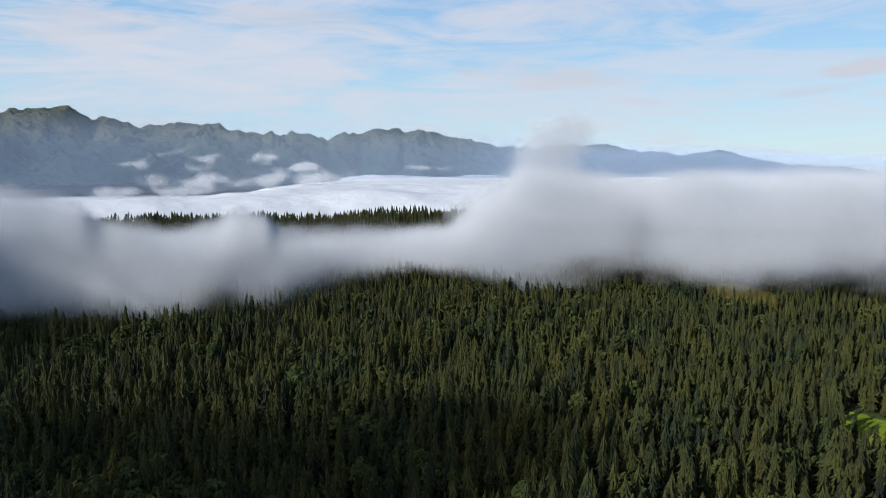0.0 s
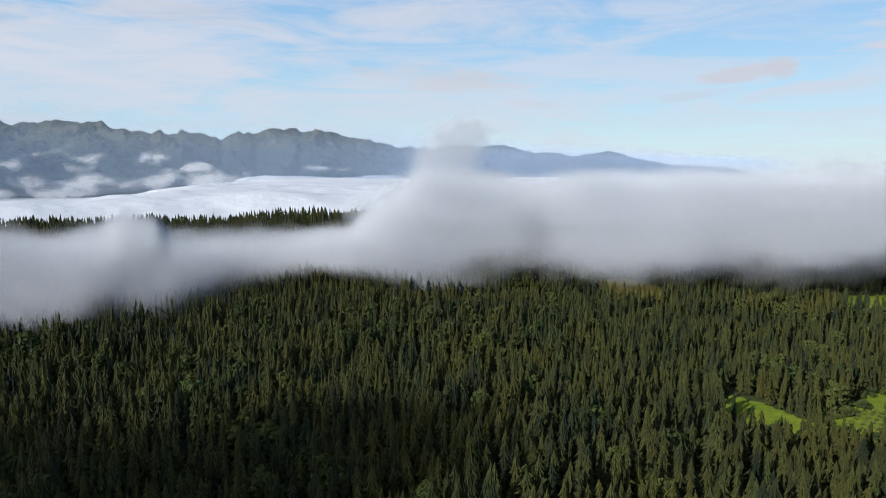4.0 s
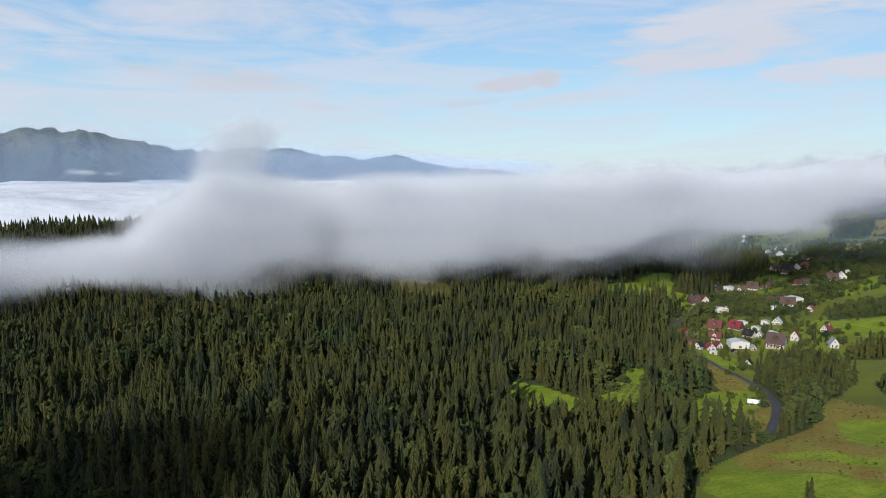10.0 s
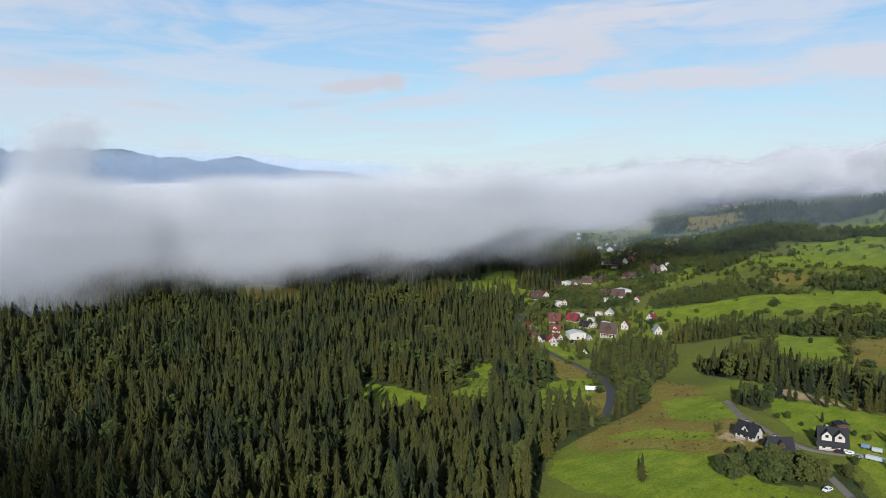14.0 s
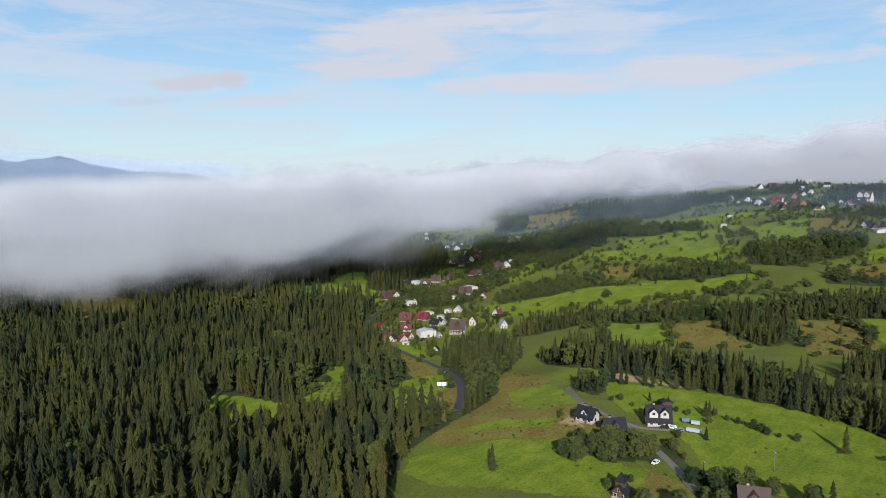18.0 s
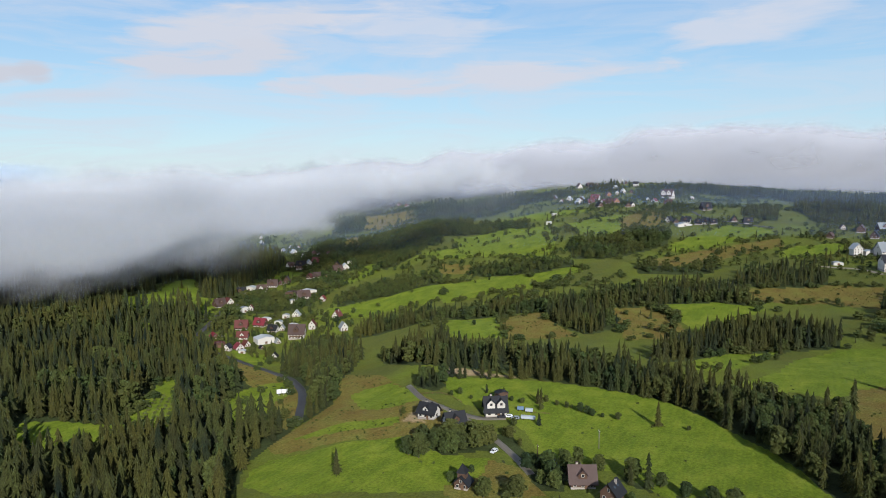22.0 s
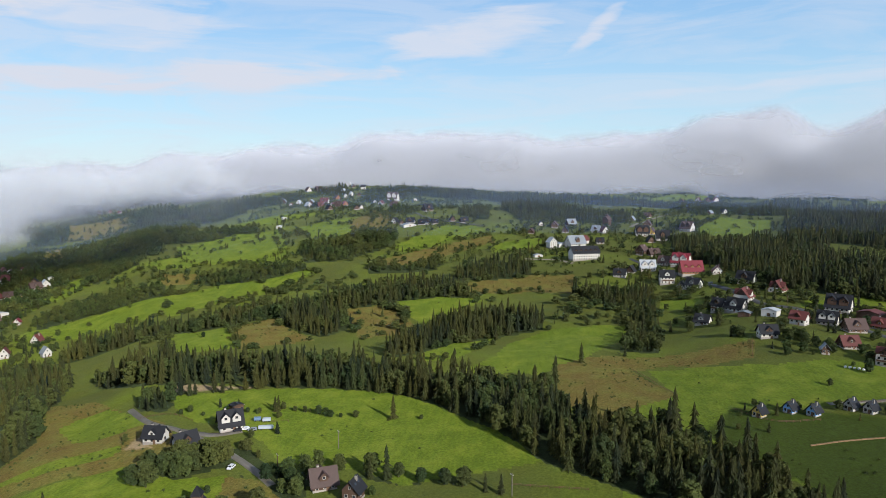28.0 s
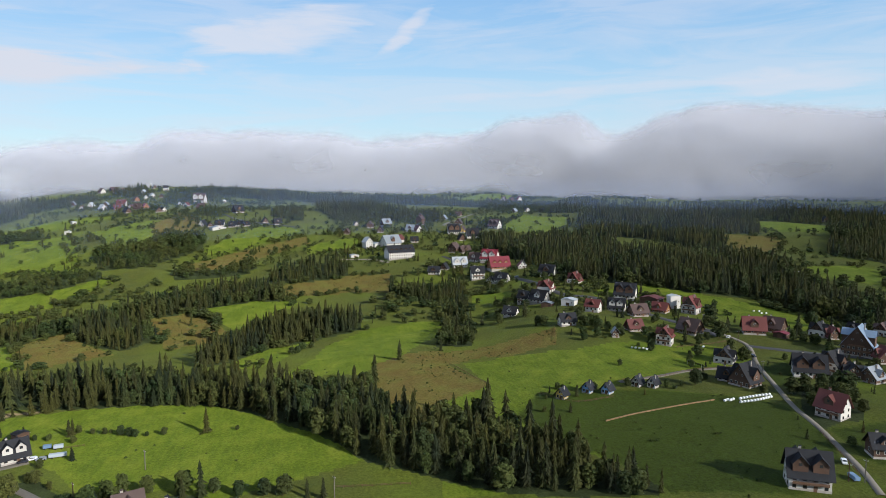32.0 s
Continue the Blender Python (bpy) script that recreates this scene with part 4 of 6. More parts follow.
site(659, 468, 9.3, 8.6, 2.3, -86, 'redbrown', 'white', 'gable')
site(511, 437, 5.9, 5.4, 3.1, -61, 'dark', 'white', 'gable')
site(536, 475, 3.1, 2.9, 2.0, -18, 'dark', 'white', 'gable')
site(513, 479, 6.5, 4.7, 2.3, -59, 'white', 'white', 'shed')
site(1579, 496, 9.4, 8.6, 3.1, -84, 'grey', 'wood', 'gable')
site(1474, 447, 9.8, 9.0, 2.7, -95, 'redbrown', 'white', 'gable')
site(1503, 439, 10.0, 9.2, 2.8, -105, 'white', 'white', 'gable')
site(1426, 397, 11.5, 10.6, 3.4, -44, 'white', 'white', 'gable')
site(1484, 406, 9.8, 9.0, 4.5, -96, 'grey', 'wood', 'gable')
site(1766, 491, 13.0, 12.0, 3.3, -44, 'brown', 'white', 'gable')
site(1785, 468, 18.2, 14.6, 4.6, -45, 'brown', 'wood', 'cross')
site(1792, 452, 11.8, 10.9, 3.1, -87, 'redbrown', 'white', 'gable')
site(1412, 367, 11.4, 9.1, 3.4, -65, 'redbrown', 'wood', 'cross')
site(1481, 376, 17.3, 13.8, 4.4, -97, 'redbrown', 'white', 'cross')
site(1357, 336, 10.9, 10.0, 2.7, -46, 'dark', 'wood', 'gable')
site(1394, 338, 9.1, 8.4, 3.1, -108, 'redbrown', 'white', 'gable')
site(1381, 323, 14.1, 11.2, 3.6, -108, 'brown', 'wood', 'cross')
site(1396, 313, 11.1, 10.2, 2.9, -57, 'red', 'orange', 'gable')
site(1534, 361, 12.3, 11.3, 3.1, -56, 'brown', 'orange', 'gable')
site(1575, 351, 6.8, 6.3, 4.0, -67, 'white', 'white', 'gable')
site(1700, 383, 8.6, 7.9, 3.9, -109, 'white', 'white', 'gable')
site(1907, 413, 14.5, 13.8, 7.0, -99, 'white', 'white', 'cabin')
site(1878, 398, 8.2, 7.5, 3.7, -48, 'grey', 'wood', 'gable')
site(1622, 348, 9.4, 8.6, 5.3, -57, 'white', 'white', 'gable')
site(1640, 332, 10.6, 9.8, 3.0, -90, 'dark', 'wood', 'gable')
site(1820, 358, 11.8, 9.4, 7.1, -90, 'dark', 'white', 'cross')
site(1352, 280, 10.7, 9.9, 2.9, -68, 'dark', 'wood', 'gable')
site(1359, 274, 8.8, 8.1, 3.1, -48, 'dark', 'white', 'gable')
site(1483, 267, 6.4, 5.9, 2.0, -69, 'white', 'white', 'gable')
site(1548, 238, 24.3, 19.5, 6.1, -103, 'brown', 'white', 'twin')
site(1402, 213, 14.1, 11.2, 3.8, -113, 'brown', 'wood', 'cross')
site(1306, 135, 16.7, 13.4, 4.6, -54, 'dark', 'wood', 'cross')
site(1148, 173, 9.9, 9.1, 2.5, -113, 'dark', 'white', 'gable')
site(1139, 161, 8.2, 7.5, 2.2, -71, 'dark', 'wood', 'gable')
site(1139, 146, 13.0, 10.4, 3.3, -94, 'dark', 'white', 'cross')
site(1122, 125, 10.4, 8.4, 3.0, -105, 'dark', 'wood', 'cross')
site(1121, 114, 10.4, 8.3, 3.5, -106, 'dark', 'white', 'cross')
site(1120, 105, 9.6, 7.7, 3.1, -54, 'dark', 'wood', 'cross')
site(1118, 147, 21.8, 15.7, 2.3, -62, 'grey', 'white', 'shed')
site(1214, 392, 8.6, 6.2, 4.3, -94, 'white', 'white', 'shed')
site(1321, 416, 8.3, 6.0, 3.7, -42, 'white', 'white', 'shed')
site(1601, 194, 7.2, 5.2, 4.5, -73, 'white', 'white', 'shed')
site(1470, 251, 9.5, 8.7, 2.4, -112, 'redbrown', 'white', 'gable')


def near_site(x, y, margin):
    """Which points lie close to a building or right before it on its valley side."""
    r = np.zeros(x.shape, bool)
    for hx, hy, w, d, *_ in SITES:
        k = np.where((abs(x - hx) < 40) & (abs(y - hy) < 40))[0]
        if len(k):
            far = math.hypot(hx, hy)
            dx, dy = x[k] - hx, y[k] - hy
            out, side = -(dx * hx + dy * hy) / far, np.abs(dx * hy - dy * hx) / far
            r[k] |= (np.hypot(dx, dy) < 0.62 * max(w, d) + margin) | ((out > 0) & (out < 22) & (side < 0.6 * w + 1))
    return r


def along(line, step):
    """Points at even steps along a smoothed line."""
    p = np.array(line, float)
    n = len(p)
    u = np.linspace(0, n - 1, 40 * n)
    i = np.clip(u.astype(int), 0, n - 2)
    f = (u - i)[:, None]
    e = np.vstack([2 * p[0] - p[1], p, 2 * p[-1] - p[-2]])
    a, b, c, d = e[i], e[i + 1], e[i + 2], e[i + 3]
    q = 0.5 * (2 * b + (c - a) * f + (2 * a - 5 * b + 4 * c - d) * f ** 2 + (3 * b - a - 3 * c + d) * f ** 3)
    s = np.concatenate([[0], np.cumsum(np.hypot(*np.diff(q, axis=0).T))])
    t = np.linspace(0, s[-1], max(2, int(s[-1] / step)))
    return np.stack([np.interp(t, s, q[:, 0]), np.interp(t, s, q[:, 1])], -1)


WAY_POINTS = [(along(line, 4), width) for _, line, width, _ in WAYS]


def near_way(x, y, margin):
    r = np.zeros(x.shape, bool)
    for pts, width in WAY_POINTS:
        lo, hi = pts.min(0) - 12, pts.max(0) + 12
        k = np.where((x > lo[0]) & (x < hi[0]) & (y > lo[1]) & (y < hi[1]))[0]
        if len(k):
            d = np.hypot(x[k][:, None] - pts[None, :, 0], y[k][:, None] - pts[None, :, 1]).min(1)
            r[k] |= d < width / 2 + margin
    return r


def build_ground():
    fine = np.arange(-46, 146, 0.25)
    bearings = np.radians(np.concatenate([fine, np.arange(146, 314, 4.0)]))
    reach = np.concatenate([[0.01, 30, 80, 130], np.geomspace(160, 2400, 300), np.geomspace(2480, 4950, 24)])
    d, a = np.meshgrid(reach, bearings, indexing="ij")
    x, y = (d * np.sin(a)).ravel(), (d * np.cos(a)).ravel()
    z = height(x, y)
    land = np.zeros((len(x), 4))
    land[:, 3] = 1
    shade_mask = np.zeros(len(x))
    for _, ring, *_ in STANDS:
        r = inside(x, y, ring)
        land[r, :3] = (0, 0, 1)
    for kind, ring in FIELDS:
        r = inside(x, y, ring)
        # marks the 'dark' rings, whose grass carries painted shade
        shade_mask[r] = kind == "dark"
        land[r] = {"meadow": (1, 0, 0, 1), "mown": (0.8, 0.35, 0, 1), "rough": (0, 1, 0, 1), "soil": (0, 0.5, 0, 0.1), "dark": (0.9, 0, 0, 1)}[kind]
    me = mesh_of("ground", np.stack([x, y, z], -1), grid_faces(len(reach), len(bearings), True)[:, ::-1], [GROUND], {"land": land, "shade_mask": shade_mask}, True)
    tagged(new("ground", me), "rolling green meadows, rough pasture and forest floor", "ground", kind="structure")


build_ground()


def build_way(name, line, width, surface):
    p = along(line, 3)
    side = np.gradient(p, axis=0)
    side = np.stack([-side[:, 1], side[:, 0]], -1) / np.hypot(*side.T)[:, None]
    rows = []
    for off, lift in ((-0.62, -0.5), (-0.5, 0.28), (0, 0.38), (0.5, 0.28), (0.62, -0.5)):
        q = p + side * width * off
        rows.append(np.column_stack([q, height(q[:, 0], q[:, 1]) + lift]))
    v = np.stack(rows, 1).reshape(-1, 3)
    me = mesh_of(name, v, grid_faces(len(p), 5), [ASPHALT if surface == "asphalt" else GRAVEL], smooth=True)
    ob = tagged(new(name, me), "winding dark asphalt road through the valley" if surface == "asphalt" else "pale gravel lane between meadows", "road", kind="structure")
    return ob


for args in WAYS:
    build_way(*args)

# ---- trees ----
rng = np.random.default_rng(7)


def spruce_shape(tiers, points, ragged, seed):
    """A spruce 1 tall: skirts of drooping boughs, each a ragged star, on a hidden stem. Returns vertices and triangles."""
    r = np.random.default_rng(seed)
    v, f = [], []
    for k in range(tiers):
        u = k / tiers
        top = 0.10 + 0.90 * (k + 1.55) / (tiers + 0.55) if k < tiers - 1 else 1.0
        low = 0.07 + 0.86 * u ** 0.95
        wide = (0.140 * (1 - u) ** 0.62 + 0.012) * (0.70 + 0.60 * r.random())
        cx, cy = r.normal(0, 0.006, 2)
        base = len(v)
        v.append((cx, cy, min(top, 1.0)))
        n = points * 2
        turn = r.random() * 6.28
        for i in range(n):
            a = turn + 6.2832 * i / n
            q = wide * ((1.0 + ragged * r.normal()) if i % 2 == 0 else 0.46 + 0.16 * r.random())
            v.append((cx + q * math.cos(a), cy + q * math.sin(a), low - (0.035 if i % 2 == 0 else -0.012) + 0.016 * r.normal()))
        for i in range(n):
            f.append((base, base + 1 + i, base + 1 + (i + 1) % n))
    return np.array(v), np.array(f)


def leafy_shape(clumps, seed, bits=10):
    """A broad-leaved tree 1 tall: many tufts of tilted leaf sprays round an uneven crown. Returns vertices and triangles."""
    r = np.random.default_rng(seed)
    v, f = [], []
    lean = r.normal(0, 0.03, 2)
    for k in range(clumps):
        z = 0.16 + 0.80 * (k + 0.5) / clumps
        belly = math.sin(math.pi * min(1, (z - 0.06) / 0.98)) ** 0.6
        a, q = k * 2.4 + r.random(), 0.23 * belly * (0.45 + 0.6 * r.random())
        c = np.array([q * math.cos(a) + lean[0], q * math.sin(a) + lean[1], z])
        size = 0.15 * (0.7 + 0.6 * r.random()) * (0.55 + 0.5 * belly)
        for i in range(bits):
            w = r.normal(size=3)
            w /= np.linalg.norm(w)
            w[2] = abs(w[2]) * 0.9 - 0.15
            o = c + w * size * (0.55 + 0.5 * r.random())
            s = np.cross(w, r.normal(size=3))
            s /= np.linalg.norm(s)
            u = np.cross(w, s) + 0.3 * w
            h = size * (0.50 + 0.35 * r.random()) * (3.4 / bits ** 0.5)
            b = len(v)
            v += [tuple(o + h * s), tuple(o - 0.5 * h * s + 0.85 * h * u), tuple(o - 0.5 * h * s - 0.85 * h * u)]
            f += [(b, b + 1, b + 2)]
    return np.array(v), np.array(f)


SPRUCE_NEAR = [spruce_shape(13, 8, 0.26, s) for s in range(8)]
SPRUCE_MID = [spruce_shape(9, 6, 0.24, 20 + s) for s in range(5)]
SPRUCE_FAR = [spruce_shape(5, 4, 0.2, 40 + s) for s in range(4)]
LEAFY_NEAR = [leafy_shape(22, 60 + s, 34) for s in range(4)]
LEAFY_MID = [leafy_shape(13, 70 + s, 15) for s in range(4)]
LEAFY_FAR = [leafy_shape(8, 80 + s, 10) for s in range(3)]


def plant(x, y, tall, wide, shapes):
    """Joined trees: vertices, triangles and tints."""
    vs, fs, ts, base = [], [], [], 0
    pick, turn, tint = rng.integers(0, len(shapes), len(x)), rng.random(len(x)) * 6.28, rng.random(len(x))
    z = height(x, y) - 0.25
    lean = rng.normal(0, 0.018, (len(x), 2))
    for k, (sv, sf) in enumerate(shapes):
        i = np.where(pick == k)[0]
        if not len(i):
            continue
        c, s = np.cos(turn[i])[:, None], np.sin(turn[i])[:, None]
        q = np.empty((len(i), len(sv), 3))
        w = (tall[i] * wide[i])[:, None]
        up = tall[i][:, None] * sv[None, :, 2]
        q[:, :, 0] = x[i][:, None] + w * (c * sv[None, :, 0] - s * sv[None, :, 1]) + up * lean[i][:, :1]
        q[:, :, 1] = y[i][:, None] + w * (s * sv[None, :, 0] + c * sv[None, :, 1]) + up * lean[i][:, 1:]
        q[:, :, 2] = z[i][:, None] + up
        vs.append(q.reshape(-1, 3))
        fs.append((sf[None] + (np.arange(len(i)) * len(sv))[:, None, None]).reshape(-1, 3) + base)
        ts.append(np.repeat(tint[i], len(sv)))
        base += len(i) * len(sv)
    return vs, fs, ts, base


def scatter(ring, spacing):
    """Uneven points inside a ring, no two much nearer than the spacing."""
    p = np.array(ring)
    lo, hi = p.min(0), p.max(0)
    gx, gy = np.meshgrid(np.arange(lo[0], hi[0], spacing), np.arange(lo[1], hi[1], spacing))
    gx = gx + spacing * 0.5 * (np.arange(gx.shape[0]) % 2)[:, None]
    x = (gx + rng.uniform(-0.42, 0.42, gx.shape) * spacing).ravel()
    y = (gy + rng.uniform(-0.42, 0.42, gy.shape) * spacing).ravel()
    k = inside(x, y, ring)
    return x[k], y[k]


def forest_object(name, groups, label, category="forest"):
    """One object of many trees, out of several calls of plant()."""
    vs, fs, ts, mi, base = [], [], [], [], 0
    for m, (v, f, t, n) in groups:
        for part_f in f:
            fs.append(part_f + base)
            mi.append(np.full(len(part_f), m))
        vs += v
        ts += t
        base += n
    if not vs:
        return
    me = mesh_of(name, np.concatenate(vs), np.concatenate(fs), [NEEDLES, LEAVES], {"tint": np.concatenate(ts)}, False, np.concatenate(mi))
    return tagged(new(name, me), label, category, kind="stuff")


STAND_LABELS = {
    "spruce_forest": "dense dark green spruce forest with scattered leafy trees",
    "tree_belt": "tall spruce belt along the edge of a meadow",
    "copse": "thick leafy copse beside the farm houses",
}


def build_stand(name, ring, spacing, tall, leafy):
    x, y = scatter(ring, spacing)
    keep = ~near_way(x, y, 3.0) & ~near_site(x, y, 2.0)
    for kind, r in FIELDS:
        keep &= ~inside(x, y, r)
    d = np.hypot(x, y)
    # tall trees stand back from the near side of the forest clearings
    for kind, r in FIELDS[:8] + FIELDS[-1:]:
        for back in (10, 22):
            keep &= ~inside(x * (1 + back / d), y * (1 + back / d), r)
    keep &= (d < 700) | (rng.random(len(x)) < np.clip(1.25 - d / 2400, 0.55, 1))
    keep &= fbm(x / 26, y / 26, 11, 3) > 0.22
    x, y, d = x[keep], y[keep], d[keep]
    patch = fbm(x / 60, y / 60, 3, 3)
    h = rng.uniform(*tall, len(x)) * (0.5 + 0.62 * patch) * rng.uniform(0.72, 1.22, len(x))
    leaf = (rng.random(len(x)) * 0.6 + 0.75 * fbm(x / 45 + 9, y / 45, 5, 3)) < (0.2 + leafy * 0.95 if leafy < 0.6 else leafy * 1.3)
    groups = []
    for lo, hi, spr, lfy in ((0, 430, SPRUCE_NEAR, LEAFY_NEAR), (430, 720, SPRUCE_MID, LEAFY_MID), (720, 9999, SPRUCE_FAR, LEAFY_FAR)):
        k = (d >= lo) & (d < hi)
        s, l = k & ~leaf, k & leaf
        if s.any():
            groups.append((0, plant(x[s], y[s], h[s], rng.uniform(0.75, 1.15, s.sum()), spr)))
        if l.any():
            hl = h[l] * (0.72 if leafy < 0.6 else 1.0)
            groups.append((1, plant(x[l], y[l], hl, rng.uniform(0.85, 1.3, l.sum()), lfy)))
    forest_object(name, groups, STAND_LABELS.get(name, "mixed stand of green spruces and leafy trees"))


for args in STANDS:
    build_stand(*args)

# ---- houses ----
ROOF = {
    "dark": plain("roof_anthracite", (0.020, 0.021, 0.025), 0.7, 1.2, 0.3, spec=0.2),
    "redbrown": plain("roof_redbrown", (0.115, 0.035, 0.030), 0.6, 1.2, 0.3),
    "brown": plain("roof_brown", (0.075, 0.048, 0.042), 0.6, 1.2, 0.25),
    "grey": plain("roof_grey_sheet", (0.20, 0.22, 0.24), 0.45, 0.8, 0.2, spec=0.5),
    "white": plain("roof_pale_sheet", (0.40, 0.42, 0.44), 0.5, 0.8, 0.15),
    "red": plain("roof_red_sheet", (0.17, 0.025, 0.035), 0.5, 1.0, 0.2),
    "blue": plain("roof_blue_membrane", (0.20, 0.27, 0.36), 0.6, 0.8, 0.35),
}
WALL = {
    "white": plain("white_render", (0.52, 0.50, 0.46), 0.9, 0.8, 0.12),
    "wood": plain("brown_timber", (0.085, 0.050, 0.034), 0.8, 2.0, 0.3),
    "orange": plain("honey_timber", (0.26, 0.12, 0.05), 0.75, 2.0, 0.25),
    "yellow": plain("yellow_render", (0.68, 0.47, 0.12), 0.9, 1.0, 0.1),
    "bluewall": plain("blue_render", (0.22, 0.40, 0.66), 0.9, 1.0, 0.1),
}
STONE = plain("field_stone", (0.33, 0.30, 0.27), 0.95, 1.6, 0.3)
FRAME = plain("window_frame_wood", (0.09, 0.05, 0.03), 0.7, 3.0, 0.2)
GLASS = plain("dark_window_glass", (0.025, 0.03, 0.035), 0.08, 0.5, 0.1, spec=0.8)
RAIL = plain("balcony_timber", (0.13, 0.075, 0.045), 0.8, 2.5, 0.25)
METAL = plain("galvanised_steel", (0.45, 0.46, 0.47), 0.45, 3.0, 0.15, metal=0.6)


def part(name, me, parent, label="", at=None):
    ob = new(name, me)
    ob.parent = parent
    if at is not None:
        ob.matrix_basis = at
    if label:
        ob["label"] = label
    return ob


def solid(name, verts, faces, mat):
    me = bpy.data.meshes.new(name)
    me.from_pydata(verts, [], faces)
    me.materials.append(mat)
    me.update()
    return me


def box(name, x0, x1, y0, y1, z0, z1, mat):
    v = [(x, y, z) for z in (z0, z1) for y in (y0, y1) for x in (x0, x1)]
    return solid(name, v, [(0, 2, 3, 1), (4, 5, 7, 6), (0, 1, 5, 4), (2, 6, 7, 3), (0, 4, 6, 2), (1, 3, 7, 5)], mat)


def gabled_walls(name, w, d, eave, ridge, mat):
    """A body with gables to the front and back (ridge along y)."""
    x, y = w / 2, d / 2
    v = [(-x, -y, -4), (x, -y, -4), (x, -y, eave), (0, -y, ridge), (-x, -y, eave), (-x, y, -4), (x, y, -4), (x, y, eave), (0, y, ridge), (-x, y, eave)]
    return solid(name, v, [(0, 1, 2, 3, 4), (6, 5, 9, 8, 7), (1, 6, 7, 2), (5, 0, 4, 9), (0, 5, 6, 1)], mat)


def roof_slab(name, side, w, y0, y1, eave, ridge, over, thick, mat):
    """One slope of a gabled roof, with its overhang and thickness; side is -1 or 1."""
    x = w / 2
    slope = (ridge - eave) / x
    xe, ze = x + over, eave - slope * over
    v = [(0, y0, ridge + 0.12), (side * xe, y0, ze + 0.12), (side * xe, y1, ze + 0.12), (0, y1, ridge + 0.12)]
    v += [(a, b, c + thick) for a, b, c in v]
    f = [(0, 1, 2, 3), (7, 6, 5, 4), (0, 4, 5, 1), (1, 5, 6, 2), (2, 6, 7, 3), (3, 7, 4, 0)]
    if side < 0:
        f = [q[::-1] for q in f]
    return solid(name, v, [q[::-1] for q in f], mat)


WINDOW_FRAME = box("window_frame", -0.5, 0.5, -0.06, 0.06, -0.5, 0.5, FRAME)
WHITE_TRIM = box("white_trim", -0.5, 0.5, -0.06, 0.06, -0.5, 0.5, WALL["white"])
PANE = box("pane", -0.40, 0.40, -0.09, 0.03, -0.42, 0.42, GLASS)
DOOR = box("door", -0.5, 0.5, -0.08, 0.05, 0, 1, RAIL)


def window(parent, x, y, z, w, h, turn=0.0, detail=True, white=False):
    m = Matrix.Translation((x, y, z)) @ Matrix.Rotation(radians(turn), 4, "Z") @ Matrix.Diagonal((w, 1, h, 1))
    fr = part("window", WHITE_TRIM if white else WINDOW_FRAME, parent, at=m)
    part("pane", PANE, fr)
    return fr


ROOF_WORDS = {"dark": "dark grey", "redbrown": "red-brown", "brown": "brown", "grey": "grey metal", "white": "pale sheet", "red": "bright red", "blue": "half-covered blue"}
WALL_WORDS = {"white": "white-rendered", "wood": "brown timber", "orange": "honey timber", "yellow": "yellow", "bluewall": "blue-fronted"}
HOUSE_SPOTS = [(q[0], q[1], max(q[2], q[3])) for q in SITES]


